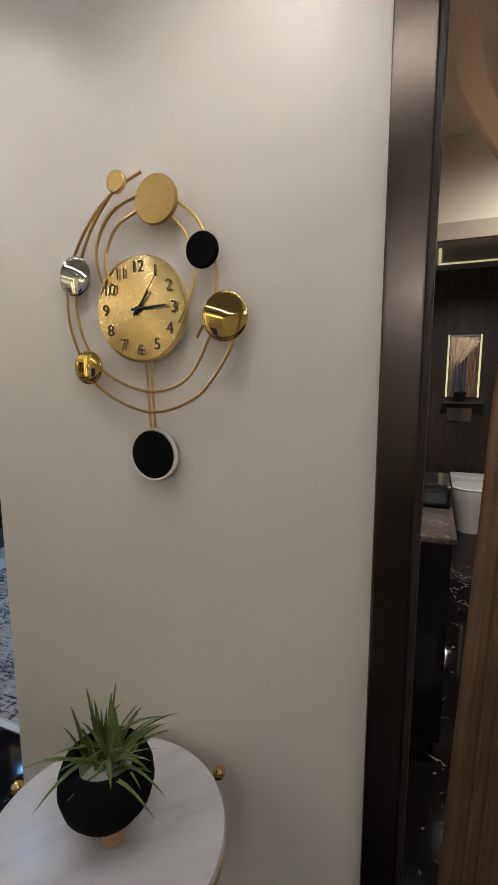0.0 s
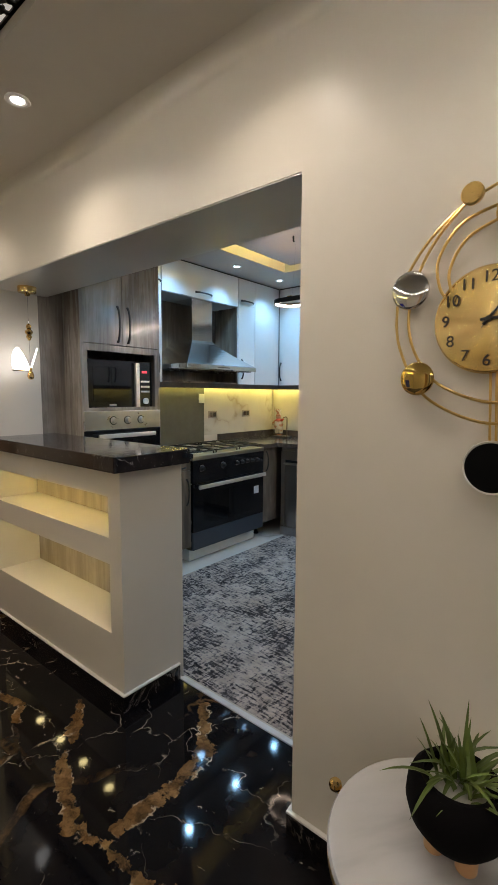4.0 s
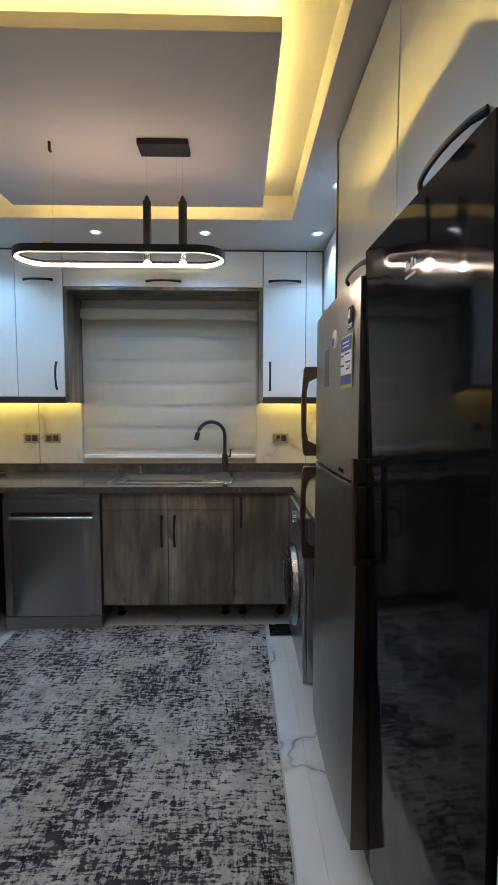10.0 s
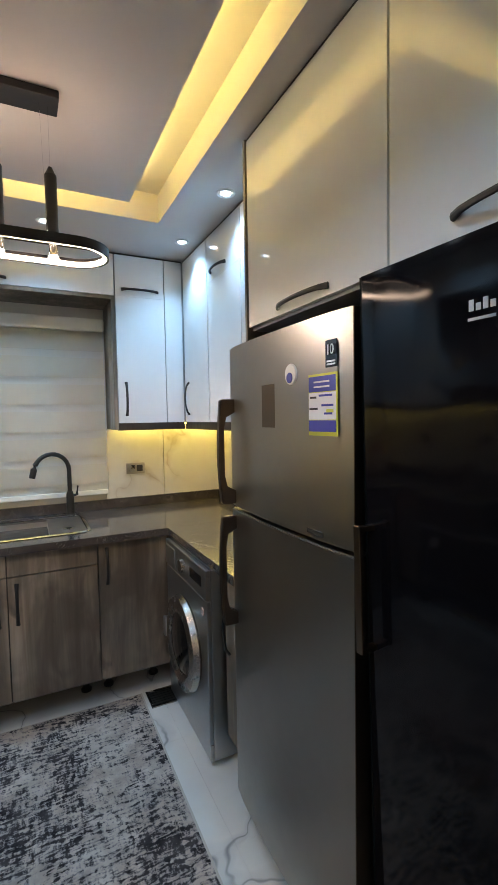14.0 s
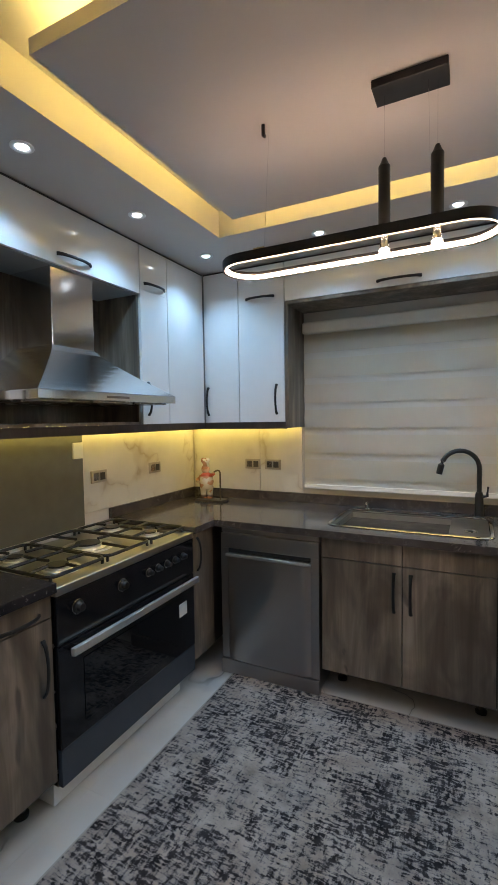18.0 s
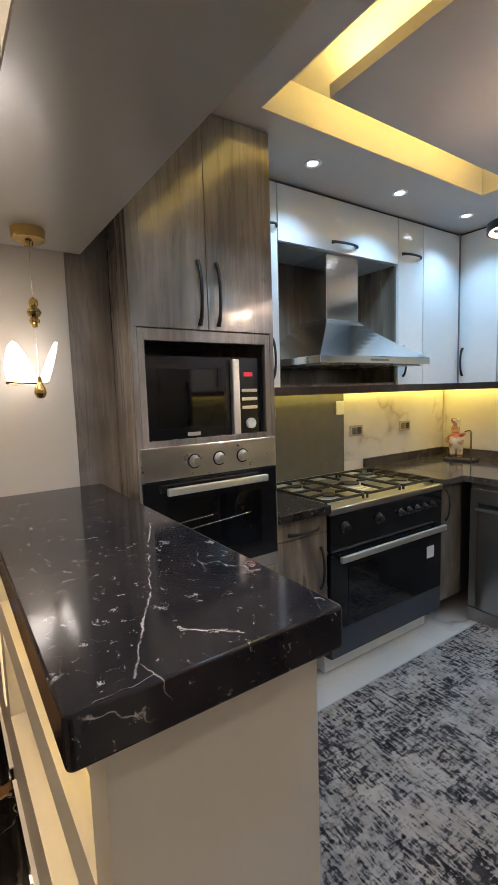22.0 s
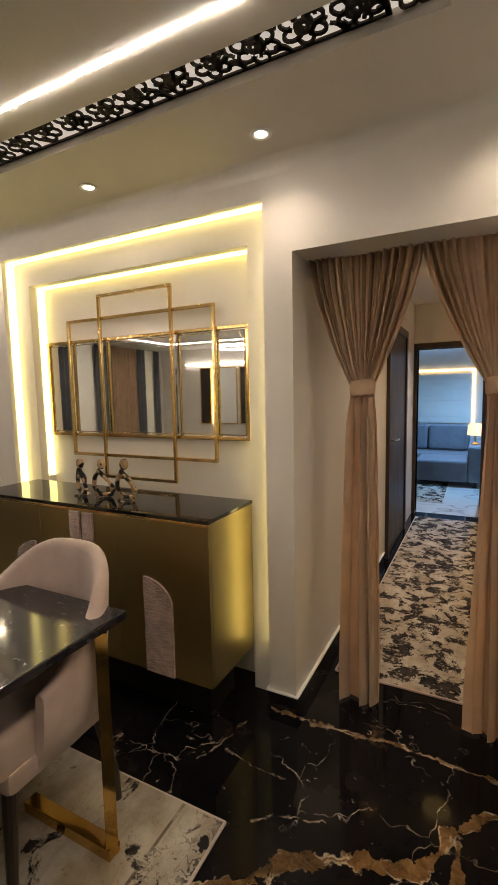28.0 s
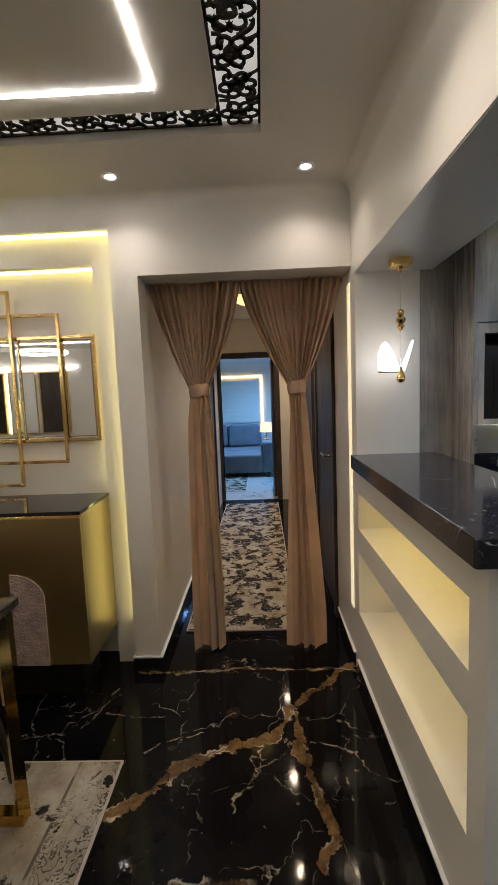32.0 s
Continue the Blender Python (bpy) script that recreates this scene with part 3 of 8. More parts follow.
M_SPOTW = glow("warm_spot_lens", (1.0, 0.93, 0.8), 8.0)
M_WING = glow("glowing_acrylic", (1.0, 0.96, 0.92), 5.5)
M_RED = glow("red_display", (1.0, 0.05, 0.08), 0.28)
M_BLUELED = glow("blue_cove_led", (0.25, 0.5, 1.0), 6.0)
M_SHADE = glow("lamp_shade_glow", (1.0, 0.58, 0.28), 1.2)


def rug_kitchen():
    m, nt, b = mk("distressed_grey_rug")
    v = coords(nt, (1, 1, 1))
    wv = warp(nt, v, 30, 0.02)
    def streak(sx, sy):
        return noise_fac(nt, nd(nt, "ShaderNodeMapping", Vector=wv, Scale=(sx, sy, 1)).outputs[0], 1.0, 5, 0.7)
    a = streak(16, 74)
    c = streak(62, 17)
    g = noise_fac(nt, v, 3.4, 6, 0.72, 0.3)
    tot = math_n(nt, "ADD", math_n(nt, "ADD", math_n(nt, "MULTIPLY", a, 0.45), math_n(nt, "MULTIPLY", c, 0.34)), math_n(nt, "MULTIPLY", g, 0.36))
    light = ramp(nt, noise_fac(nt, v, 9, 5, 0.7), (0.3, (0.23, 0.184, 0.155)), (0.7, (0.45, 0.375, 0.320)))
    light = mix(nt, mapr(nt, noise_fac(nt, v, 3.3, 4, 0.65), 0.50, 0.66, 0.0, 0.55), light, (0.27, 0.205, 0.160))
    mid = mapr(nt, tot, 0.560, 0.580)
    dark = mapr(nt, tot, 0.594, 0.608)
    col = mix(nt, math_n(nt, "MULTIPLY", mid, 0.75), light, (0.135, 0.12, 0.122))
    tone = ramp(nt, noise_fac(nt, v, 14, 4), (0.35, (0.013, 0.010, 0.011)), (0.7, (0.055, 0.046, 0.044)))
    col = mix(nt, dark, col, tone)
    nt.links.new(col, b.inputs["Base Color"])
    b.inputs["Roughness"].default_value = 0.95
    b.inputs["Specular IOR Level"].default_value = 0.15
    bump(nt, b, noise_fac(nt, v, 420, 2), 0.35, 0.004)
    return m


def rug_hall(name, seed, cut=0.545, tone_up=1.0, border=None, grain=5.5):
    m, nt, b = mk(name)
    v = coords(nt, (1, 1, 1))
    s = nd(nt, "ShaderNodeMapping", Vector=v, Location=(seed, seed * 0.7, 0)).outputs[0]
    light = ramp(nt, noise_fac(nt, s, 6, 5, 0.65), *[(p, tuple(k * tone_up for k in c)) for p, c in ((0.3, (0.21, 0.17, 0.125)), (0.55, (0.36, 0.315, 0.255)), (0.75, (0.45, 0.415, 0.36)))])
    blot = mapr(nt, noise_fac(nt, s, grain, 6, 0.72, 0.5), cut, cut + 0.045)
    fade = mapr(nt, noise_fac(nt, s, grain * 4, 5, 0.7), 0.30, 0.44, 0.0, 1.0)
    blot = math_n(nt, "MULTIPLY", blot, fade)
    streak = mapr(nt, noise_fac(nt, nd(nt, "ShaderNodeMapping", Vector=s, Scale=(3, 22, 1)).outputs[0], 1.0, 4, 0.6), 0.5, 0.65, 0.0, 0.35)
    col = mix(nt, streak, light, (0.24, 0.20, 0.16))
    col = mix(nt, mapr(nt, noise_fac(nt, s, 3.1, 5, 0.7), 0.52, 0.68, 0.0, 0.55), col, (0.25, 0.185, 0.10))
    col = mix(nt, mapr(nt, noise_fac(nt, s, 38, 5, 0.7), 0.585, 0.66, 0.0, 0.5), col, (0.12, 0.095, 0.075))
    tone = ramp(nt, noise_fac(nt, s, 18, 4), (0.4, (0.006, 0.005, 0.005)), (0.7, (0.045, 0.037, 0.033)))
    col = mix(nt, blot, col, tone)
    if border:
        # a band of swirling dark lines inside the north edge
        xyz = nd(nt, "ShaderNodeSeparateXYZ", Vector=v).outputs
        zone = mapr(nt, xyz[1], border - 0.17, border - 0.16)
        line = mapr(nt, math_n(nt, "ABSOLUTE", math_n(nt, "SUBTRACT", xyz[1], border - 0.165)), 0.007, 0.004)
        swirl = math_n(nt, "FRACT", math_n(nt, "MULTIPLY", noise_fac(nt, v, 13, 3, 0.55), 11))
        swirl = mapr(nt, math_n(nt, "ABSOLUTE", math_n(nt, "SUBTRACT", swirl, 0.5)), 0.17, 0.10)
        col = mix(nt, math_n(nt, "MULTIPLY", math_n(nt, "MULTIPLY", swirl, zone), mapr(nt, noise_fac(nt, v, 5, 3), 0.38, 0.52, 0.1, 0.9)), col, (0.055, 0.045, 0.038))
        clump = math_n(nt, "MULTIPLY", mapr(nt, noise_fac(nt, v, 9, 4, 0.6), 0.60, 0.63), zone)
        col = mix(nt, clump, col, (0.012, 0.010, 0.010))
        col = mix(nt, math_n(nt, "MULTIPLY", line, mapr(nt, noise_fac(nt, v, 9, 4), 0.38, 0.55, 0.1, 0.85)), col, (0.08, 0.066, 0.055))
    nt.links.new(col, b.inputs["Base Color"])
    b.inputs["Roughness"].default_value = 0.95
    b.inputs["Specular IOR Level"].default_value = 0.15
    bump(nt, b, noise_fac(nt, v, 420, 2), 0.3, 0.004)
    return m


M_RUGK = rug_kitchen()
M_RUGH = rug_hall("abstract_beige_rug", 7.7, 0.575, 1.05, -0.172)
M_RUGC = rug_hall("abstract_runner", 3.3, 0.485, 1.2, None, 9.0)


def tv_screen():
    m, nt, b = mk("tv_picture")
    v = coords(nt, (1, 1.6, 1.6))
    col = ramp(nt, noise_fac(nt, v, 1.3, 3, 0.5, 2.5), (0.35, (0.004, 0.006, 0.03)), (0.52, (0.01, 0.03, 0.22)), (0.64, (0.06, 0.02, 0.28)), (0.78, (0.02, 0.22, 0.6)))
    nt.links.new(col, b.inputs["Base Color"])
    nt.links.new(col, b.inputs["Emission Color"])
    b.inputs["Emission Strength"].default_value = 0.35
    b.inputs["Roughness"].default_value = 0.08
    return m


M_TV = tv_screen()

# ---------- mesh helpers ----------
def wloc(ob):
    v = Vector()
    while ob:
        v = v + ob.location
        ob = ob.parent
    return v


def thing(name, at, label, category, group="", kind=""):
    o = new(name)
    o.location = at
    return tagged(o, label, category, group, kind)


def part(name, bm, material, parent=None, label="", smooth=False):
    """One mesh object out of a bmesh that is drawn in world places, under its parent."""
    if parent is not None:
        bmesh.ops.translate(bm, verts=bm.verts, vec=-wloc(parent))
    me = bpy.data.meshes.new(name)
    if smooth:
        for f in bm.faces:
            f.smooth = True
    bm.to_mesh(me)
    bm.free()
    if smooth:
        me.set_sharp_from_angle(angle=radians(29))
    me.materials.append(material)
    o = new(name, me)
    o.parent = parent
    return tagged(o, label)


def struct(name, bm, material, label="", smooth=False):
    return tagged(part(name, bm, material, None, label, smooth), kind="structure")


def lone(name, bm, material, label, category, group="", kind="", smooth=False):
    """A thing that is a single mesh, with its origin at its base."""
    lo = Vector([min(v.co[i] for v in bm.verts) for i in range(3)])
    hi = Vector([max(v.co[i] for v in bm.verts) for i in range(3)])
    at = Vector(((lo.x + hi.x) / 2, (lo.y + hi.y) / 2, lo.z))
    bmesh.ops.translate(bm, verts=bm.verts, vec=-at)
    o = part(name, bm, material, None, "", smooth)
    o.location = at
    return tagged(o, label, category, group, kind)


def box(x0, x1, y0, y1, z0, z1, bev=0.0, seg=2, bm=None):
    own = bm is None
    b = bmesh.new()
    bmesh.ops.create_cube(b, size=1)
    for v in b.verts:
        v.co = ((x0 + x1) / 2 + v.co.x * (x1 - x0), (y0 + y1) / 2 + v.co.y * (y1 - y0), (z0 + z1) / 2 + v.co.z * (z1 - z0))
    if bev:
        bmesh.ops.bevel(b, geom=b.edges[:], offset=bev, segments=seg, profile=0.6, affect="EDGES", clamp_overlap=True)
    if own:
        return b
    join(bm, b)
    return bm


def join(bm, other):
    vs = {}
    for v in other.verts:
        vs[v] = bm.verts.new(v.co)
    for f in other.faces:
        nf = bm.faces.new([vs[v] for v in f.verts])
        nf.smooth = f.smooth
    other.free()
    return bm


def many(boxes, bev=0.0):
    b = bmesh.new()
    for x in boxes:
        box(*x, bev=bev, bm=b)
    return b


def sweep(pts, r, n=8, flat=1.0, closed=False, up=(0, 0, 1)):
    """A tube along points. flat squeezes it along the up direction."""
    b = bmesh.new()
    pts = [Vector(p) for p in pts]
    k = len(pts)
    radii = r if isinstance(r, (list, tuple)) else [r] * k
    rings = []
    for i, p in enumerate(pts):
        a = pts[(i - 1) % k] if (closed or i) else p
        c = pts[(i + 1) % k] if (closed or i < k - 1) else p
        d = (c - a).normalized()
        u = Vector(up)
        if abs(d.dot(u)) > 0.95:
            u = Vector((1, 0, 0)) if abs(d.x) < 0.9 else Vector((0, 1, 0))
        s = d.cross(u).normalized()
        w = s.cross(d).normalized()
        rings.append([b.verts.new(p + s * math.cos(q) * radii[i] + w * math.sin(q) * radii[i] * flat) for q in [2 * math.pi * j / n for j in range(n)]])
    for i in range(k if closed else k - 1):
        A, B = rings[i], rings[(i + 1) % k]
        for j in range(n):
            b.faces.new((A[j], A[(j + 1) % n], B[(j + 1) % n], B[j]))
    if not closed:
        b.faces.new(rings[0][::-1])
        b.faces.new(rings[-1])
    bmesh.ops.recalc_face_normals(b, faces=b.faces[:])
    return b


def lathe(profile, at, n=32, axis="z"):
    """profile: (radius, height) rows; closed at radius 0."""
    b = bmesh.new()
    rows = []
    for r, h in profile:
        if r < 1e-6:
            rows.append([b.verts.new((0, 0, h))])
        else:
            rows.append([b.verts.new((r * math.cos(2 * math.pi * j / n), r * math.sin(2 * math.pi * j / n), h)) for j in range(n)])
    for A, B in zip(rows, rows[1:]):
        for j in range(n):
            a = [A[j % len(A)], A[(j + 1) % len(A)], B[(j + 1) % len(B)], B[j % len(B)]]
            u = []
            for v in a:
                if v not in u:
                    u.append(v)
            if len(u) > 2:
                b.faces.new(u)
    rot = {"z": Matrix(), "y": Matrix.Rotation(radians(90), 4, "X"), "x": Matrix.Rotation(radians(90), 4, "Y")}[axis]
    bmesh.ops.transform(b, matrix=Matrix.Translation(at) @ rot, verts=b.verts)
    bmesh.ops.recalc_face_normals(b, faces=b.faces[:])
    return b


def disc(at, r, h, axis="z", n=32, bev=0.002):
    return lathe([(0, 0), (r - bev, 0), (r, bev), (r, h - bev), (r - bev, h), (0, h)], at, n, axis)


def prism(outline, axis, a, b_):
    """An outline of 2D points pushed along an axis from a to b_."""
    b = bmesh.new()
    def P(p, h):
        return {"x": (h, p[0], p[1]), "y": (p[0], h, p[1]), "z": (p[0], p[1], h)}[axis]
    lo = [b.verts.new(P(p, a)) for p in outline]
    hi = [b.verts.new(P(p, b_)) for p in outline]
    k = len(outline)
    b.faces.new(lo)
    b.faces.new(hi)
    for i in range(k):
        b.faces.new((lo[i], lo[(i + 1) % k], hi[(i + 1) % k], hi[i]))
    bmesh.ops.recalc_face_normals(b, faces=b.faces[:])
    return b


def holed(x0, x1, y0, y1, hx0, hx1, hy0, hy1, z0, z1):
    """A slab with one rectangular hole through it, in one piece."""
    b = bmesh.new()
    def ring(z):
        return ([b.verts.new((x, y, z)) for x, y in ((x0, y0), (x1, y0), (x1, y1), (x0, y1))], [b.verts.new((x, y, z)) for x, y in ((hx0, hy0), (hx1, hy0), (hx1, hy1), (hx0, hy1))])
    lo, hi = ring(z0), ring(z1)
    for i in range(4):
        j = (i + 1) % 4
        b.faces.new((lo[0][j], lo[0][i], lo[1][i], lo[1][j]))
        b.faces.new((hi[0][i], hi[0][j], hi[1][j], hi[1][i]))
        b.faces.new((lo[0][i], lo[0][j], hi[0][j], hi[0][i]))
        b.faces.new((lo[1][j], lo[1][i], hi[1][i], hi[1][j]))
    bmesh.ops.recalc_face_normals(b, faces=b.faces[:])
    return b


def wy(x):
    """The hall face of the wall between hall and kitchen, which runs slightly askew."""
    return 0.873 + (x + 3.1) * 0.0148


def askew(x0, x1, back, z0, z1, off=0.0, bm=None):
    """A wall piece whose front follows wy; back: its far side, or None for a strip up to the wall."""
    e = back if back is not None else None
    o = prism([(x0, wy(x0) + off), (x1, wy(x1) + off), (x1, e if e is not None else wy(x1) - 0.001), (x0, e if e is not None else wy(x0) - 0.001)], "z", z0, z1)
    return join(bm, o) if bm is not None else o


def arc(c, r, a0, a1, n):
    return [(c[0] + r * math.cos(radians(a0 + (a1 - a0) * i / n)), c[1] + r * math.sin(radians(a0 + (a1 - a0) * i / n))) for i in range(n + 1)]


def bow_handle(face, along, at, length, parent, mat=None):
    """An arched black bar handle. face: outward direction; along: its direction; at: its middle on the door."""
    f, l, c = Vector(face), Vector(along), Vector(at)
    pts, rad = [], []
    for i in range(11):
        s = i / 10 * 2 - 1
        pts.append(c + l * (s * length / 2) + f * (0.004 + 0.026 * (1 - s * s) ** 0.6))
        rad.append(0.0072 + 0.0026 * s ** 4)
    return part("handle", sweep(pts, rad, 8, 0.7, up=face), mat or M_BLACK, parent, "black arched bar handle", True)

# ---------- structure: floors ----------
struct("floor_hall", many([(-6.95, 0.13, -5.6, 1.205, -0.1, 0.0), (0.13, 2.7, -5.6, 5.2, -0.1, 0.0)]), M_FLOOR, "polished black marble floor with gold veins")
kfloor = struct("floor_kitchen", box(-3.6, -0.2, 1.205, 4.3, -0.1, -0.0085), M_KFLOOR, "polished white marble tile floor")
for tx0 in (-3.45, -2.85, -2.25, -1.65, -1.05, -0.45):
    for ty0 in (1.207, 1.807, 2.407, 3.007, 3.607):
        part("tile", box(tx0 + 0.0003, min(tx0 + 0.5997, -0.361), ty0 + 0.0003, min(ty0 + 0.5997, 4.129), -0.0084, -0.006), M_KFLOOR, kfloor)
struct("floor_lounge", box(-10.4, -6.95, -2.6, 3.0, -0.1, 0.0), M_KFLOOR, "pale lounge floor")

# ---------- structure: walls ----------
def wall(name, boxes, mat=None, label="warm white painted wall"):
    for bx in boxes:
        struct(name, box(*bx), mat or M_WALL, label)


OPEN_L, OPEN_R, LINTEL = -3.03, -0.925, 1.973
DOOR_L, DOOR_R, DOOR_Z = -0.155, 0.872, 2.02
struct("wall_kitchen_front", askew(OPEN_R, 0.055, KIT_Y, 0, 2.75), M_WALL, "warm white painted wall")
struct("wall_kitchen_lintel", askew(OPEN_L, OPEN_R, KIT_Y, LINTEL, 2.75), M_WALL, "painted lintel over the wide kitchen opening")
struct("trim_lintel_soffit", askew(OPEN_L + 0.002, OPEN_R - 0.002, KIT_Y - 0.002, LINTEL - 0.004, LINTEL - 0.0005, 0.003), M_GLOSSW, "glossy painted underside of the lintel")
struct("wall_kitchen_nib", askew(-3.6, OPEN_L, 1.172, 0, 2.75), M_WALL, "warm white painted wall end")
wall("wall_kitchen_left", [(-3.6, -3.45, 1.328, 4.28, 0, 2.75)])
wall("wall_kitchen_window", [(-3.45, -0.36, 4.13, 4.28, 0, 2.75)])
wall("wall_kitchen_right", [(-0.36, -0.2, KIT_Y, 4.28, 0, 2.75)])
# hall wall with the curtained doorway, the stepped mirror niche and the triangle openings
NY0, NY1, NZ = -1.985, -0.287, 2.245
wall("wall_hall_west", [
    (-3.24, -3.10, DOOR_L, DOOR_R, DOOR_Z, 2.75),
    (-3.30, -3.10, NY1, DOOR_L, 0, 2.75),
    (-3.30, -3.10, NY0, NY1, NZ, 2.75),
    (-3.30, -3.18, NY0, NY0 + 0.125, 0, NZ), (-3.30, -3.18, NY1 - 0.115, NY1, 0, NZ),
    (-3.30, -3.18, NY0 + 0.125, NY1 - 0.115, 2.105, NZ),
    (-3.45, -3.285, NY0, NY1, 0, 2.75),
])
wall("wall_hall_tv", [(-3.62, -3.36, -5.6, -2.575, 0, 2.75)])
wall("wall_hall_south", [(-3.62, 2.7, -5.75, -5.6, 0, 2.75)])
wall("wall_hall_east", [(2.7, 2.85, -5.75, 5.2, 0, 2.75)])
wall("wall_hall_north", [(0.95, 2.7, HALL_Y, 1.1, 0, 2.75)])
wall("wall_corridor_left", [(-6.95, -3.30, DOOR_L - 0.15, DOOR_L, 0, 2.75)])
wall("wall_corridor_right", [(-6.95, -3.6, DOOR_R + 0.005, DOOR_R + 0.15, 0, 2.75)])
wall("wall_corridor_end", [(-7.05, -6.9, -2.6, -0.118, 0, 2.75), (-7.05, -6.9, 0.60, 3.0, 0, 2.75), (-7.05, -6.9, -0.118, 0.60, 1.92, 2.75)])
wall("wall_lounge", [(-10.55, -10.4, -2.6, 3.0, 0, 2.75), (-10.4, -7.05, -2.75, -2.6, 0, 2.75), (-10.4, -7.05, 3.0, 3.15, 0, 2.75)])
wall("wall_washroom", [(0.0, 2.7, 5.05, 5.2, 0, 2.75), (-0.05, 0.055, KIT_Y, 5.05, 0, 2.75)], M_DKWOOD, "dark brown tiled washroom wall")

# pillar between niche and television with triangle openings cut through
def triangle_pillar():
    b = bmesh.new()
    y0, y1, x0, x1 = -2.575, NY0, -3.30, -3.10
    yl, yr = -2.45, -2.145
    zs = [0.104 + i * 0.2305 for i in range(10)]
    holes = []
    for i, z in enumerate(zs):
        if i % 2:
            holes.append([(yr, z), (yr, z + 0.205), (yl, z + 0.10)])
        else:
            holes.append([(yl, z), (yr, z + 0.10), (yl, z + 0.205)])
    # the plate is made in bands, each band a frame round its triangle
    zb = [0.0] + [z - 0.012 for z in zs[1:]] + [2.75]
    for i, h in enumerate(holes):
        za, zc = zb[i], zb[i + 1]
        out = [(y0, za), (y1, za), (y1, zc), (y0, zc)]
        for x, flip in ((x1, 1), (x0, 0)):
            vo = [b.verts.new((x, *p)) for p in out]
            vi = [b.verts.new((x, *p)) for p in h]
            if i % 2 == 0:      # point to the right
                L0, R, L1 = vi
                quads = [(vo[0], vo[1], R, L0), (vo[1], vo[2], R), (vo[2], vo[3], L1, R), (vo[3], vo[0], L0, L1)]
            else:
                R0, R1, L = vi
                quads = [(vo[0], vo[1], R0, L), (vo[1], vo[2], R1, R0), (vo[2], vo[3], L, R1), (vo[3], vo[0], L)]
            for q in quads:
                b.faces.new(q if flip else q[::-1])
        for k in range(3):
            p, q = h[k], h[(k + 1) % 3]
            b.faces.new([b.verts.new(c) for c in ((x1, *p), (x1, *q), (x0, *q), (x0, *p))])
    for y in (y0, y1):
        b.faces.new([b.verts.new(c) for c in ((x0, y, 0), (x1, y, 0), (x1, y, 2.75), (x0, y, 2.75))])
    b.faces.new([b.verts.new(c) for c in ((x0 - 0.001, y0, 0), (x0 - 0.001, y1, 0), (x0 - 0.001, y1, 2.75), (x0 - 0.001, y0, 2.75))])
    bmesh.ops.recalc_face_normals(b, faces=b.faces[:])
    return b, holes


tp, tri_holes = triangle_pillar()
struct("wall_triangle_pillar", tp, M_WALL, "white pillar with lit triangular niches")
wall("wall_pillar_back", [(-3.6, -3.302, -2.575, NY0, 0, 2.75)])
wall("wall_tv_recess_top", [(-3.36, -3.10, -5.6, -2.575, 2.28, 2.75)])

# half-height wall under the bar, with two lit niches
PEN_R = -1.793
NX0, NX1, NB = -3.022, -1.880, 1.12
N1, N2, N3, N4 = 0.326, 0.640, 0.757, 0.938
struct("wall_bar", box(-3.03, PEN_R, NB, KIT_Y, 0, 1.055), M_WALL, "half-height painted wall under the bar")
for x0, x1, z0, z1 in ((OPEN_L, NX0, 0, 1.055), (NX1, PEN_R, 0, 1.055), (NX0, NX1, 0, N1), (NX0, NX1, N2, N3), (NX0, NX1, N4, 1.055)):
    struct("wall_bar_front", askew(x0, x1, NB, z0, z1), M_WALL, "painted face round the lit bar niches")
struct("niche_lining_low", box(NX0 + 0.003, NX1 - 0.003, NB - 0.006, NB - 0.002, N1 + 0.003, N2 - 0.003), M_NICHEWOOD)
struct("niche_lining_high", box(NX0 + 0.003, NX1 - 0.003, NB - 0.006, NB - 0.002, N3 + 0.003, N4 - 0.003), M_NICHEWOOD)
for nz in (N2, N4):
    for i in range(4):
        cx = NX0 + 0.16 + i * 0.25
        lone("niche_spot", disc((cx, 1.0, nz - 0.006), 0.022, 0.006, n=16), M_LED_B if nz == N4 else M_LED_BW, "small warm light set into the bar niche", "spotlight", "bar niche lights")

# ---------- ceilings ----------
TX0, TX1, TY0, TY1 = -2.715, -1.008, 1.832, 3.325
IX0, IX1, IY0, IY1 = -2.538, -1.19, 2.005, 3.152
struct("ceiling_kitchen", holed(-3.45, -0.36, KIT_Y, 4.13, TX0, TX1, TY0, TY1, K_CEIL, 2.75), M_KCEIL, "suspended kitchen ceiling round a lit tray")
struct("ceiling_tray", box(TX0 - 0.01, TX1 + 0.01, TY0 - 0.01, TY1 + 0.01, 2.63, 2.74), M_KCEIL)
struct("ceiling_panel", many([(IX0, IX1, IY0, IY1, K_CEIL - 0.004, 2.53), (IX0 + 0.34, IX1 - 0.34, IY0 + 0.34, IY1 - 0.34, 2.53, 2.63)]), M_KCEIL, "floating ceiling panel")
led = bmesh.new()
for x0, x1, y0, y1 in ((IX0 + 0.03, IX1 - 0.03, IY0 + 0.03, IY0 + 0.06), (IX0 + 0.03, IX1 - 0.03, IY1 - 0.06, IY1 - 0.03), (IX0 + 0.03, IX0 + 0.06, IY0 + 0.06, IY1 - 0.06), (IX1 - 0.06, IX1 - 0.03, IY0 + 0.06, IY1 - 0.06)):
    box(x0, x1, y0, y1, 2.532, 2.545, bm=led)
lone("cove_led_strip", led, M_LED_YC, "yellow led strip hidden on the floating ceiling panel", "led strip")

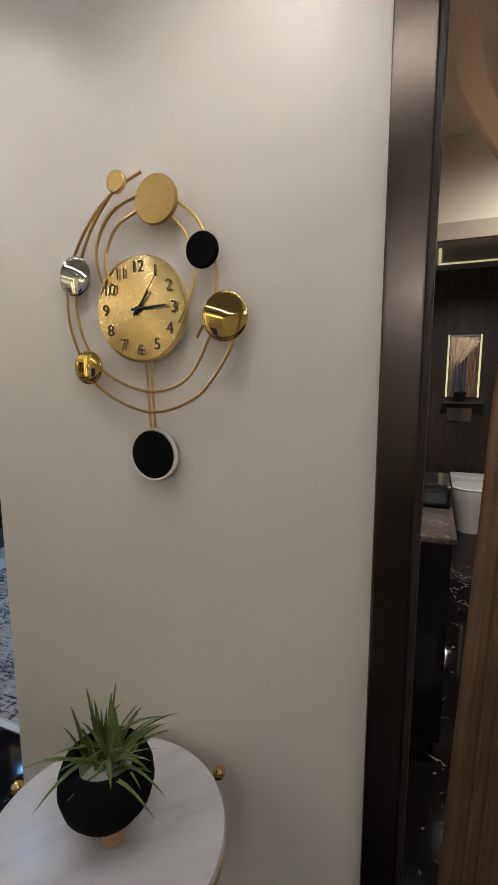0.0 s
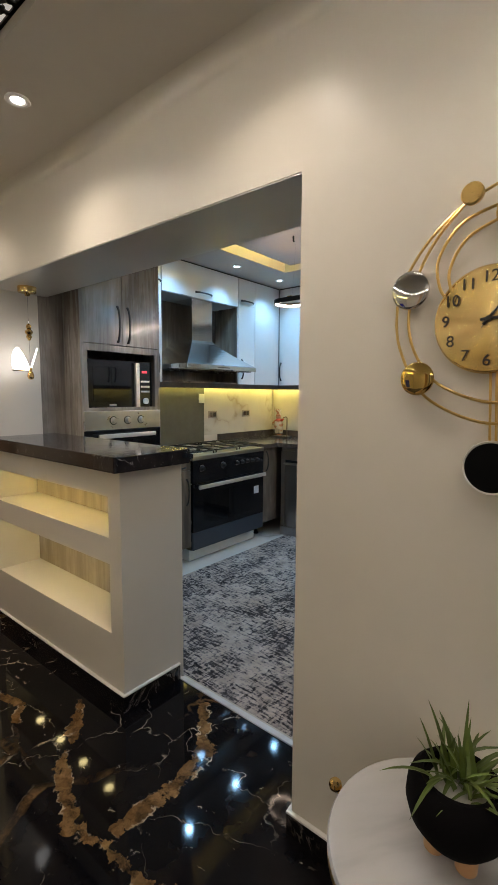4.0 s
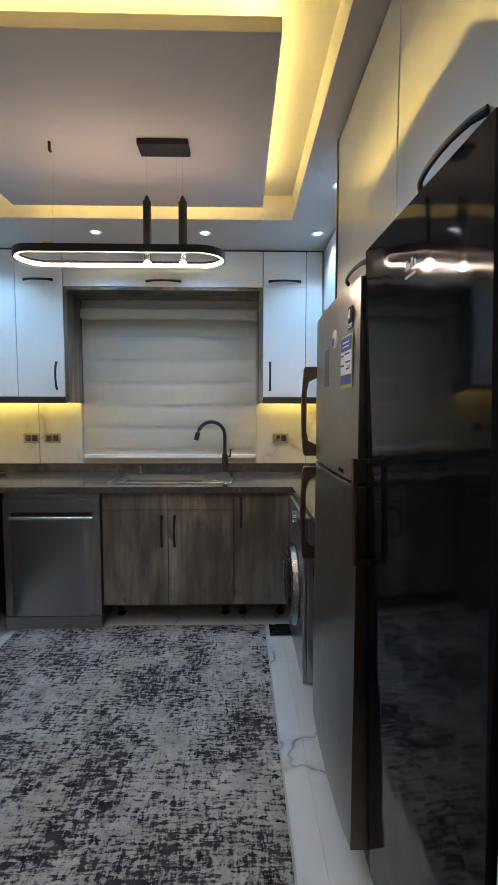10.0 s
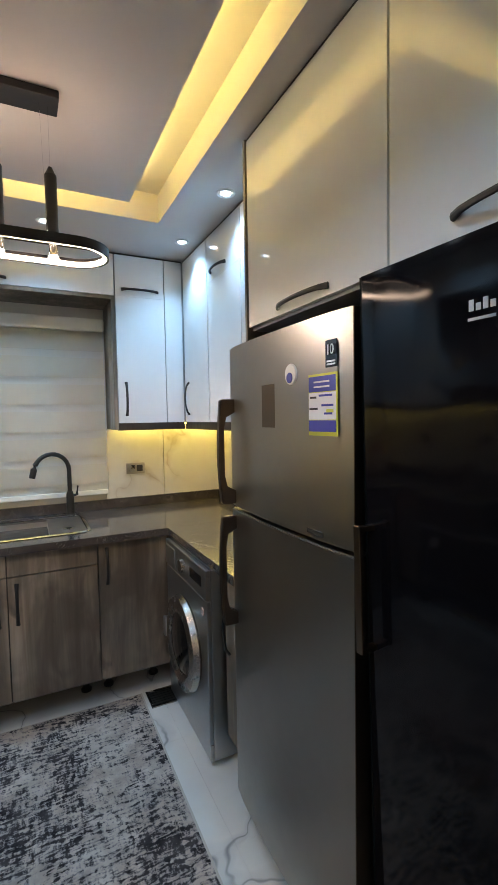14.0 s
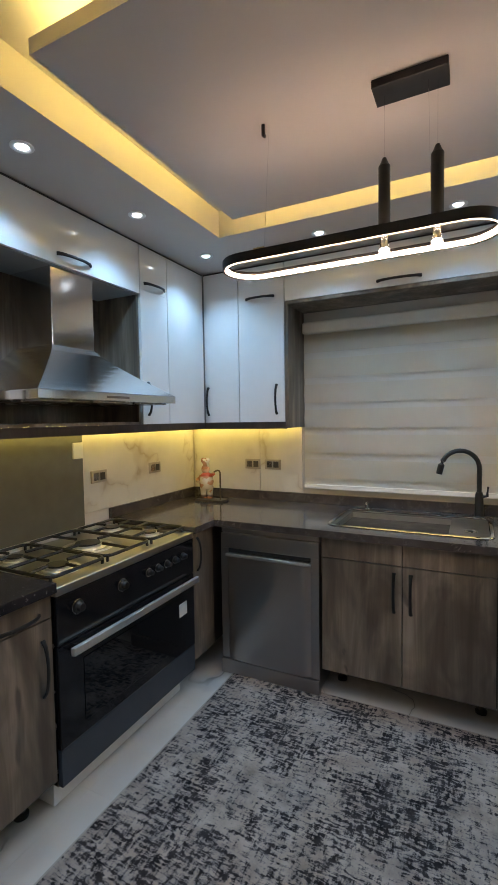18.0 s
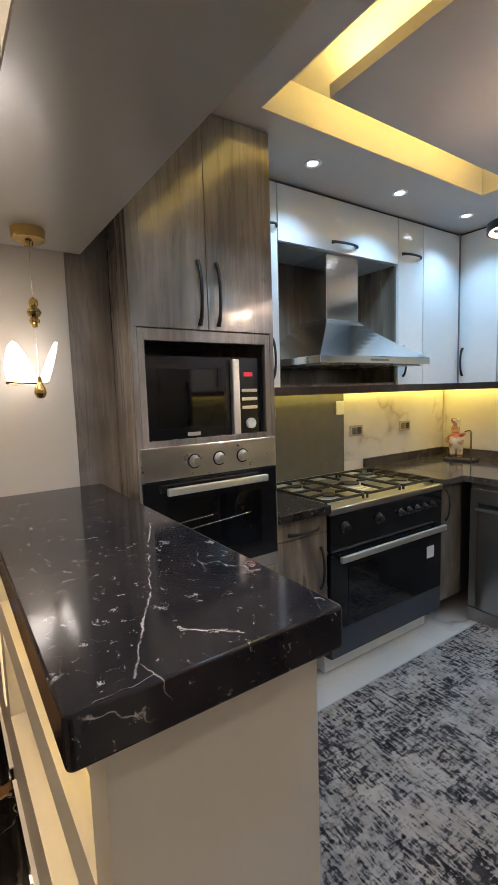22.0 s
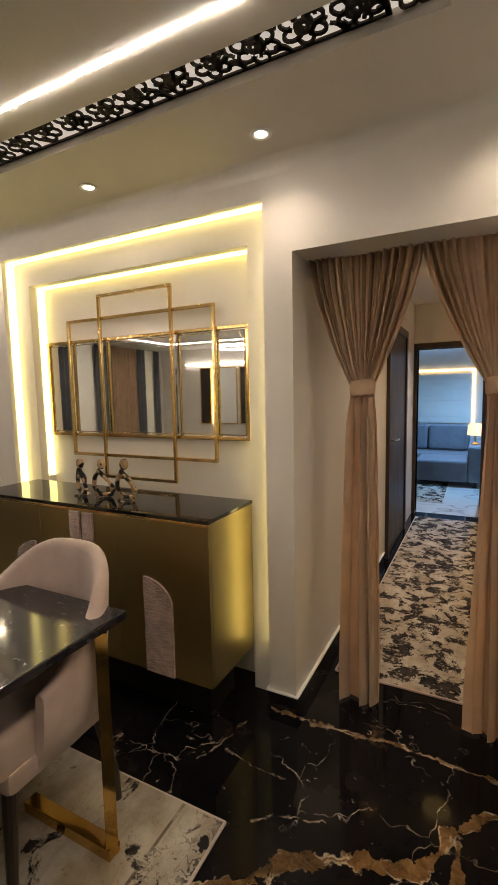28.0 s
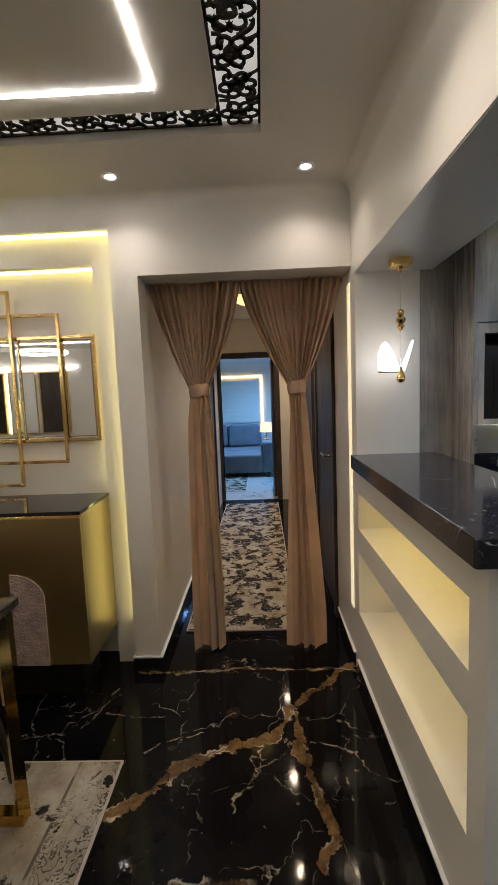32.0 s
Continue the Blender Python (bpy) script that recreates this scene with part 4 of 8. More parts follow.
# hall ceiling: field, a recess for the fretwork band, and a led line
FX0, FX1, FY0, FY1 = -2.637, 2.0, -4.9, 0.456       # outer edge of the fretwork band
FB = 0.15
LX0, LX1, LY0, LY1, LB = -2.371, 1.736, -4.636, 0.121, 0.0062
def frame_ring(x0, x1, y0, y1, w, z0, z1, bm):
    box(x0, x1, y1 - w, y1, z0, z1, bm=bm)
    box(x0, x1, y0, y0 + w, z0, z1, bm=bm)
    box(x0, x0 + w, y0 + w, y1 - w, z0, z1, bm=bm)
    box(x1 - w, x1, y0 + w, y1 - w, z0, z1, bm=bm)
    return bm
struct("ceiling_hall", holed(-3.5, 2.7, -5.6, 0.93, FX0, FX1, FY0, FY1, H_CEIL, 2.75), M_CEIL, "painted hall ceiling round a fretwork band")
struct("ceiling_hall_field", box(FX0 + FB, FX1 - FB, FY0 + FB, FY1 - FB, H_CEIL, 2.75), M_CEIL, "painted hall ceiling inside the fretwork band")
struct("ceiling_recess", frame_ring(FX0, FX1, FY0, FY1, FB, H_CEIL + 0.05, 2.74, bmesh.new()), M_CEIL)
struct("ceiling_corridor", many([(-6.9, -3.10, -0.2, 0.9, 2.42, 2.75)]), M_CEIL)
struct("ceiling_lounge", many([(-10.4, -7.05, -2.6, 3.0, 2.5, 2.75)]), M_CEIL)
struct("ceiling_washroom", many([(0.055, 2.7, HALL_Y, 5.05, 2.42, 2.75)]), M_CEIL)
lone("ceiling_led_line", frame_ring(LX0, LX1, LY0, LY1, LB, H_CEIL - 0.0035, H_CEIL - 0.001, bmesh.new()), M_LED_W, "white led line framing the hall ceiling", "led strip")

def cornice(name, a, b_, axis, wallpos, sgn):
    """A soft quarter cornice between wall and ceiling; sgn points from the wall into the room."""
    r, z = 0.06, H_CEIL + 0.001
    out = [(wallpos - sgn * 0.002, z)] + [(wallpos + sgn * (r - r * math.sin(radians(t))), z - r + r * math.cos(radians(t)) - 0.0) for t in range(0, 91, 10)]
    bm = prism(out, axis, a, b_)
    if axis == "x":
        for v in bm.verts:
            v.co.y += wy(v.co.x)
    struct(name, bm, M_WALL, smooth=True)
cornice("trim_cornice_north", -3.10, 0.95, "x", 0.0, -1)
cornice("trim_cornice_west", -2.575, 0.845, "y", -3.10, 1)

# ---------- skirting ----------
SK = 0.072
def skirting(name, boxes):
    struct(name, many(boxes, 0.002), M_BASEB, "black marble skirting")
    struct("trim", many([(a - 0.002, b + 0.002, c - 0.002, d + 0.002, SK, SK + 0.006) for a, b, c, d, e, f in boxes]), M_WHITE, "white line on the skirting")
for nm, x0, x1 in (("baseboard_front", OPEN_R - 0.012, 0.05), ("baseboard_bar", OPEN_L, PEN_R + 0.012)):
    struct(nm, askew(x0, x1, None, 0, SK, -0.012), M_BASEB, "black marble skirting")
    struct("trim", askew(x0, x1, None, SK, SK + 0.006, -0.014), M_WHITE, "white line on the skirting")
skirting("baseboard_opening", [(OPEN_R - 0.012, OPEN_R - 0.001, wy(OPEN_R), KIT_Y - 0.03, 0, SK)])
skirting("baseboard_bar_end", [(PEN_R + 0.001, PEN_R + 0.012, wy(PEN_R), KIT_Y - 0.03, 0, SK)])
skirting("baseboard_west", [(-3.099, -3.088, NY1, DOOR_L + 0.01, 0, SK), (-3.18, -3.088, NY1 - 0.011, NY1, 0, SK)])
skirting("baseboard_corridor", [(-5.15, -3.1, DOOR_L + 0.001, DOOR_L + 0.012, 0, SK), (-3.60, -3.1, DOOR_R - 0.012, DOOR_R - 0.001, 0, SK)])
struct("threshold", box(PEN_R + 0.013, OPEN_R, 1.195, 1.222, -0.002, 0.006, 0.002), M_WTOP, "white marble threshold")

# ---------- bar top ----------
def rounded(x0, x1, y0, y1, r, corners, n=6):
    """A rectangle's outline with the named corners (0..3 from low x, low y, anticlockwise) rounded."""
    out = []
    for k, (cx, cy, a0) in enumerate(((x0, y0, 180), (x1, y0, 270), (x1, y1, 0), (x0, y1, 90))):
        if k in corners:
            c = (cx + (r if k in (0, 3) else -r), cy + (r if k in (0, 1) else -r))
            out += arc(c, r, a0, a0 + 90, n)
        else:
            out.append((cx, cy))
    return out
slab = prism(rounded(-3.028, -1.752, 0.843, 1.252, 0.010, (1, 2)), "z", 1.056, 1.122)
es = [e for e in slab.edges if abs(e.verts[0].co.z - e.verts[1].co.z) < 1e-6]
bmesh.ops.bevel(slab, geom=es, offset=0.004, segments=3, profile=0.5, affect="EDGES", clamp_overlap=True)
lone("bar_counter", slab, M_BAR, "thick black granite bar top with white veins on a half wall", "counter")

# ---------- kitchen: base units ----------
G = 0.0025   # gap between doors
def base_unit(name, x0, x1, y0, y1, face, label, doors, z1=0.865, mat=None):
    """A base cabinet. face: '-y', '+x' or '-x', the way its doors look. doors: (a0, a1, z0, z1, handle) along the front."""
    mat = mat or M_WOOD
    u = thing(name, ((x0 + x1) / 2, (y0 + y1) / 2, 0), label, "cabinet", "kitchen base cabinets")
    part("carcass", box(x0, x1, y0, y1, 0.135, z1, 0.001, 1), M_DKTRIM, u)
    t = 0.018
    for a0, a1, z0, zz, hd in doors:
        if face == "-y":
            d = part("door", box(a0 + G, a1 - G, y0 - t, y0 - 0.001, z0, zz, 0.0015, 2), mat, u)
            out, pos = Vector((0, -1, 0)), lambda a, z: (a, y0 - t, z)
            al = Vector((1, 0, 0))
        elif face == "+x":
            d = part("door", box(x1 + 0.001, x1 + t, a0 + G, a1 - G, z0, zz, 0.0015, 2), mat, u)
            out, pos = Vector((1, 0, 0)), lambda a, z: (x1 + t, a, z)
            al = Vector((0, 1, 0))
        else:
            d = part("door", box(x0 - t, x0 - 0.001, a0 + G, a1 - G, z0, zz, 0.0015, 2), mat, u)
            out, pos = Vector((-1, 0, 0)), lambda a, z: (x0 - t, a, z)
            al = Vector((0, 1, 0))
        if hd:
            kind, a, z, ln = hd
            bow_handle(out, al if kind == "h" else Vector((0, 0, 1)), pos(a, z), ln, d)
    # black feet; the dark set-back board stands in for the shade under the unit
    if face == "-y":
        part("plinth", box(x0, x1, y0 + 0.30, y0 + 0.315, -0.006, 0.134), M_DKTRIM, u)
        feet = [(x0 + 0.06, y0 + 0.18), (x1 - 0.06, y0 + 0.18)]
    elif face == "+x":
        part("plinth", box(x1 - 0.315, x1 - 0.30, y0, y1, -0.006, 0.134), M_DKTRIM, u)
        feet = [(x1 - 0.12, y0 + 0.06), (x1 - 0.12, y1 - 0.06)]
    else:
        part("plinth", box(x0 + 0.30, x0 + 0.315, y0, y1, -0.006, 0.134), M_DKTRIM, u)
        feet = [(x0 + 0.12, y0 + 0.06), (x0 + 0.12, y1 - 0.06)]
    for fx, fy in feet:
        part("foot", lathe([(0, 0), (0.028, 0), (0.028, 0.012), (0.017, 0.022), (0.017, 0.12), (0.026, 0.14), (0, 0.14)], (fx, fy, -0.006), 14), M_BLACK, u, "round black foot", True)
    return u


BF, SF = 3.438, -2.868       # carcass fronts: window side (y), stove side (x)
base_unit("sink_cabinet", -2.18, -1.35, BF, 4.12, "-y", "grey oak laminate sink cabinet with two doors", [
    (-2.18, -1.766, 0.757, 0.862, None), (-1.766, -1.35, 0.757, 0.862, None),
    (-2.18, -1.766, 0.140, 0.752, ("v", -1.805, 0.62, 0.20)), (-1.766, -1.35, 0.140, 0.752, ("v", -1.725, 0.62, 0.20))])
base_unit("base_cabinet", -1.35, -0.975, BF, 4.12, "-y", "grey oak laminate base cabinet beside the sink", [(-1.35, -0.975, 0.140, 0.862, ("v", -1.305, 0.74, 0.19))])
base_unit("corner_cabinet", -3.43, SF, 3.20, 4.12, "+x", "grey oak laminate corner cabinet beside the cooker", [(3.20, 3.415, 0.140, 0.862, ("v", 3.24, 0.74, 0.19))])
base_unit("drawer_cabinet", -3.43, SF, 1.955, 2.262, "+x", "narrow grey oak cabinet with a drawer above its door", [
    (1.955, 2.262, 0.775, 0.862, ("h", 2.11, 0.80, 0.19)), (1.955, 2.262, 0.140, 0.770, ("v", 2.215, 0.60, 0.21))])
base_unit("end_cabinet", -0.912, -0.37, 2.535, 2.745, "-x", "narrow grey oak cabinet beside the washing machine", [(2.535, 2.745, 0.140, 0.862, ("v", 2.70, 0.62, 0.21))])

# worktop: three runs of one dark stone top
wt = thing("worktop", (-2.2, 3.8, 0.866), "dark grey polished granite worktop running round the kitchen", "worktop")
SX0, SX1, SY0, SY1 = -2.17, -1.375, 3.53, 3.99
part("window_side_top", holed(-3.448, -0.37, BF - 0.045, 4.128, SX0, SX1, SY0, SY1, 0.867, 0.905), M_COUNTER, wt)
part("stove_side_top", box(-3.448, SF + 0.045, 3.187, BF - 0.046, 0.867, 0.905, 0.002), M_COUNTER, wt)
part("stove_side_top", box(-3.448, SF + 0.045, 1.952, 2.266, 0.867, 0.905, 0.002), M_BAR, wt, "black granite top with white flecks")
part("washer_side_top", box(-0.985, -0.37, 2.53, BF - 0.045, 0.867, 0.905, 0.002), M_COUNTER, wt)
for bx in ((-3.448, -0.37, 4.105, 4.128, 0.906, 0.968), (-3.447, -3.425, 3.185, 4.105, 0.906, 0.968), (-0.395, -0.372, 2.53, 4.105, 0.906, 0.968)):
    part("upstand", box(*bx), M_COUNTER, wt)

# backsplash slabs
SPZ0, SPZ1 = 0.969, 1.44
for i, (a, b_) in enumerate(((-3.42, -2.86), (-2.856, -2.53), (-1.19, -0.80), (-0.796, -0.40))):
    o = part("tile", box(a, b_, 4.118, 4.129, SPZ0, SPZ1, 0.001, 1), M_SPLASH, None)
    tagged(o, "veined marble backsplash slab", "backsplash", kind="structure")
struct("backsplash_left", box(-3.449, -3.438, 2.985, 4.116, SPZ0, SPZ1, 0.001, 1), M_SPLASH, "veined marble backsplash slab")
struct("backsplash_right", box(-0.372, -0.361, 2.53, 4.116, SPZ0, SPZ1, 0.001, 1), M_SPLASH, "veined marble backsplash slab")
lone("glass_splashback", box(-3.449, -3.430, 1.955, 2.98, 0.906, 1.44, 0.002), M_TEAL, "olive tinted glass panel behind the cooker", "splashback")

# ---------- kitchen: wall units ----------
UZ0, UZ1, USP = 1.475, 2.486, 2.235
def wall_unit(name, x0, x1, y0, y1, face, label, doors, z0=UZ0, z1=UZ1, mat=None, body=None):
    u = thing(name, ((x0 + x1) / 2, (y0 + y1) / 2, z0), label, "cabinet", "kitchen wall cabinets")
    part("carcass", box(x0, x1, y0, y1, z0, z1, 0.001, 1), body or M_GAP, u)
    t = 0.018
    a_lo, a_hi = min(d[0] for d in doors), max(d[1] for d in doors)
    if z1 > 2.48:
        bmt = box(a_lo, a_hi, y0 - t + 0.003, y0 - 0.001, z1 - 0.009, z1) if face == "-y" else box(x1 + 0.001, x1 + t - 0.003, a_lo, a_hi, z1 - 0.009, z1) if face == "+x" else box(x0 - t + 0.003, x0 - 0.001, a_lo, a_hi, z1 - 0.009, z1)
        part("top_trim", bmt, M_DKTRIM, u, "dark line under the ceiling")
    for a0, a1, za, zb, hd in doors:
        zb = min(zb, z1 - 0.010) if z1 > 2.48 else zb
        if face == "-y":
            bmx, out, al = box(a0 + G, a1 - G, y0 - t, y0 - 0.001, za, zb, 0.0015, 2), Vector((0, -1, 0)), Vector((1, 0, 0))
            pos = lambda a, z: (a, y0 - t, z)
        elif face == "+x":
            bmx, out, al = box(x1 + 0.001, x1 + t, a0 + G, a1 - G, za, zb, 0.0015, 2), Vector((1, 0, 0)), Vector((0, 1, 0))
            pos = lambda a, z: (x1 + t, a, z)
        else:
            bmx, out, al = box(x0 - t, x0 - 0.001, a0 + G, a1 - G, za, zb, 0.0015, 2), Vector((-1, 0, 0)), Vector((0, 1, 0))
            pos = lambda a, z: (x0 - t, a, z)
        d = part("door", bmx, mat or M_WHITEG, u)
        if hd:
            kind, a, z, ln = hd
            bow_handle(out, al if kind == "h" else Vector((0, 0, 1)), pos(a, z), ln, d)
    return u


def boards(name, at, boxes, mat, label, category):
    u = thing(name, at, label, category)
    for bx in boxes:
        part("board", box(*bx), mat, u)
    return u


UF, UL = 3.832, -3.152       # carcass fronts of wall units
wall_unit("wall_cabinet", -3.44, -2.535, UF, 4.117, "-y", "white gloss wall cabinet in the corner beside the window", [
    (-3.13, -2.862, UZ0, UZ1, ("v", -3.10, 1.62, 0.19)),
    (-2.862, -2.535, UZ0, USP, ("v", -2.59, 1.62, 0.19)), (-2.862, -2.535, USP, UZ1, ("h", -2.70, 2.275, 0.20))])
wall_unit("window_header_cabinet", -2.533, -1.152, UF, 4.117, "-y", "long white gloss flap cabinet above the window", [(-2.533, -1.152, USP, UZ1, ("h", -1.84, 2.27, 0.24))], USP, UZ1)
wall_unit("wall_cabinet", -1.15, -0.37, UF, 4.117, "-y", "white gloss wall cabinet beside the window", [
    (-1.15, -0.85, UZ0, USP, ("v", -1.10, 1.62, 0.20)), (-1.15, -0.85, USP, UZ1, ("h", -1.0, 2.275, 0.22)), (-0.85, -0.735, UZ0, UZ1, None)])
wall_unit("wall_cabinet", -3.44, UL, 3.155, 3.83, "+x", "white gloss wall cabinet beside the cooker hood", [
    (3.155, 3.405, UZ0, USP, ("v", 3.20, 1.62, 0.19)), (3.155, 3.405, USP, UZ1, ("h", 3.28, 2.27, 0.19)), (3.405, 3.808, UZ0, UZ1, None)])
wall_unit("hood_flap_cabinet", -3.44, UL, 2.224, 3.153, "+x", "long white gloss flap cabinet above the cooker hood", [(2.224, 3.153, 2.205, UZ1, ("h", 2.69, 2.25, 0.20))], 2.20, UZ1)
wall_unit("wall_cabinet", -3.44, UL, 2.128, 2.222, "+x", "very narrow white gloss wall cabinet", [(2.128, 2.222, UZ0, USP, ("v", 2.17, 1.62, 0.20)), (2.128, 2.222, USP, UZ1, ("h", 2.175, 2.27, 0.08))])
wall_unit("wall_cabinet", -0.712, -0.37, 2.533, 3.83, "-x", "white gloss wall cabinets over the washing machine", [
    (3.39, 3.808, UZ0, UZ1, ("v", 3.72, 1.62, 0.20)),
    (2.955, 3.388, UZ0, USP, ("v", 3.0, 1.62, 0.20)), (2.955, 3.388, USP, UZ1, ("h", 3.22, 2.275, 0.20)),
    (2.533, 2.953, UZ0, USP, ("v", 2.91, 1.62, 0.20)), (2.533, 2.953, USP, UZ1, ("h", 2.74, 2.275, 0.20))])
FZ0 = 1.822
wall_unit("fridge_top_cabinet", -0.892, -0.37, 1.806, 2.513, "-x", "large white gloss flap cabinet above the steel fridge", [(1.806, 2.513, FZ0, UZ1, ("h", 2.16, 1.846, 0.27))], FZ0 - 0.01, UZ1)
wall_unit("fridge_top_cabinet", -0.892, -0.37, 1.24, 1.804, "-x", "large white gloss flap cabinet above the black fridge", [(1.24, 1.804, FZ0, UZ1, ("h", 1.495, 1.868, 0.27))], FZ0 - 0.01, UZ1)
lone("cabinet_end_panel", box(-0.915, -0.37, 2.515, 2.531, UZ0, UZ1, 0.001), M_WOOD, "grey oak end panel of the fridge cabinets", "cabinet panel")
# dark light-rail strips below the wall units and the lit strips behind them
for nm, bx in (("cabinet_light_rail", (-3.15, -2.535, UF - 0.018, UF + 0.02, 1.430, 1.4747)), ("cabinet_light_rail", (-1.15, -0.735, UF - 0.018, UF + 0.02, 1.430, 1.4747)),
               ("cabinet_light_rail", (UL - 0.02, UL + 0.018, 1.955, 3.81, 1.430, 1.4747)), ("cabinet_light_rail", (-0.73, -0.692, 2.533, 3.81, 1.430, 1.4747))):
    lone(nm, box(*bx, bev=0.0008), M_DKWOOD, "dark oak light rail under the wall cabinets", "cabinet trim")
for bx in ((-3.40, -2.54, 4.04, 4.07, 1.462, 1.472), (-1.14, -0.42, 4.04, 4.07, 1.462, 1.472), (-3.40, -3.37, 2.0, 4.03, 1.462, 1.472), (-0.43, -0.40, 2.56, 4.03, 1.462, 1.472)):
    lone("under_cabinet_led", box(*bx), M_LED_Y, "yellow led strip under the wall cabinets", "led strip", "under-cabinet lights")
boards("hood_niche_lining", (-3.3, 2.69, 1.475), [(-3.448, -3.437, 2.224, 3.153, 1.475, 2.199), (-3.437, UL, 2.224, 2.236, 1.475, 2.199), (-3.437, UL, 3.141, 3.153, 1.475, 2.199), (-3.437, UL, 2.236, 3.141, 1.475, 1.489)], M_WOOD, "grey oak lining of the hood niche", "cabinet panel")
boards("window_reveal", (-1.84, 3.97, 1.435), [(-2.5335, -2.512, UF - 0.016, 4.117, UZ0 - 0.04, 2.232), (-1.173, -1.152, UF - 0.016, 4.117, UZ0 - 0.04, 2.232), (-2.512, -1.173, UF - 0.016, 4.117, 2.212, 2.232)], M_WOOD, "grey oak boards lining the window recess", "window trim")

lone("filler_panel", box(-3.052, -3.031, 1.173, 1.328, 0.0, 2.486, 0.001), M_WOODG, "grey oak filler panel beside the oven tower", "cabinet panel")
wall("wall_kitchen_corner", [(-3.6, -3.45, 1.172, 1.328, 0, 2.75)])

# ---------- tall oven unit ----------
tx = -2.848
tall = thing("oven_tower", (-3.1, 1.64, 0), "tall glossy grey oak tower holding microwave and oven", "cabinet")
part("side_panel", box(-3.44, tx + 0.018, 1.330, 1.350, 0.135, 2.486, 0.001), M_WOODG, tall)
part("side_panel", box(-3.44, tx + 0.018, 1.928, 1.948, 0.135, 2.486, 0.001), M_WOODG, tall)
part("shelf", many([(-3.44, tx, 1.351, 1.927, 1.25, 1.268), (-3.44, tx, 1.351, 1.927, 1.655, 1.673), (-3.44, tx, 1.351, 1.927, 0.70, 0.716), (-3.44, -3.42, 1.351, 1.927, 0.1, 2.48), (-3.44, tx, 1.351, 1.927, 2.46, 2.484)]), M_WOODG, tall)
part("niche_frame", many([(tx, tx + 0.018, 1.351, 1.376, 1.262, 1.690), (tx, tx + 0.018, 1.902, 1.927, 1.262, 1.690), (tx, tx + 0.018, 1.376, 1.902, 1.648, 1.690), (tx, tx + 0.018, 1.376, 1.902, 1.262, 1.285)], 0.001), M_WOODG, tall)
for a0, a1, ha in ((1.332, 1.638, 1.60), (1.640, 1.946, 1.68)):
    d = part("door", box(tx + 0.001, tx + 0.019, a0, a1, 1.694, 2.484, 0.0015), M_WOODG, tall)
    bow_handle((1, 0, 0), (0, 0, 1), (tx + 0.019, ha, 1.828), 0.235, d)
part("bottom_panel", box(-3.44, tx, 1.351, 1.927, 0.135, 0.153), M_WOODG, tall)
# dark board put in for the shade below the tower
part("plinth", box(tx - 0.30, tx - 0.285, 1.335, 1.945, -0.006, 0.134), M_DKTRIM, tall)
for fy in (1.39, 1.89):
    part("foot", lathe([(0, 0), (0.028, 0), (0.028, 0.012), (0.017, 0.022), (0.017, 0.12), (0.026, 0.14), (0, 0.14)], (tx - 0.05, fy, -0.006), 14), M_BLACK, tall, "round black foot", True)
for z0, z1, zh in ((0.425, 0.695, 0.60), (0.140, 0.42, 0.33)):
    d = part("drawer_front", box(tx + 0.001, tx + 0.019, 1.332, 1.946, z0, z1, 0.0015), M_WOOD, tall)
    bow_handle((1, 0, 0), (0, 1, 0), (tx + 0.019, 1.64, zh), 0.30, d)

def microwave():
    u = thing("microwave", (-3.05, 1.64, 1.269), "black and silver microwave oven in the tower niche", "microwave")
    x = tx - 0.012
    part("body", box(x - 0.35, x - 0.02, 1.383, 1.897, 1.27, 1.60, 0.004), M_BLACK, u)
    part("door", box(x - 0.019, x, 1.383, 1.765, 1.272, 1.598, 0.004), M_BLKENAM, u)
    part("window", box(x, x + 0.002, 1.43, 1.715, 1.325, 1.55, 0.001), M_BLKGLASS, u, "dark glass window")
    part("badge", box(x, x + 0.0025, 1.545, 1.60, 1.292, 1.306, 0.0005), M_GREYP, u, "small grey maker's mark")
    part("handle", box(x + 0.004, x + 0.028, 1.742, 1.775, 1.282, 1.588, 0.005), M_ALU, u, "brushed steel bar handle")
    p = part("control_panel", box(x - 0.019, x, 1.778, 1.897, 1.272, 1.598, 0.004), M_BLKENAM, u)
    part("display", box(x, x + 0.002, 1.812, 1.855, 1.520, 1.536), M_RED, p, "red lit clock display")
    for k in range(3):
        part("button", box(x, x + 0.004, 1.80, 1.875, 1.385 + k * 0.035, 1.398 + k * 0.035, 0.001), M_STEEL, p)
    part("knob", disc((x, 1.838, 1.325), 0.022, 0.016, "x", 20), M_WHITE, p, "white round knob")
microwave()

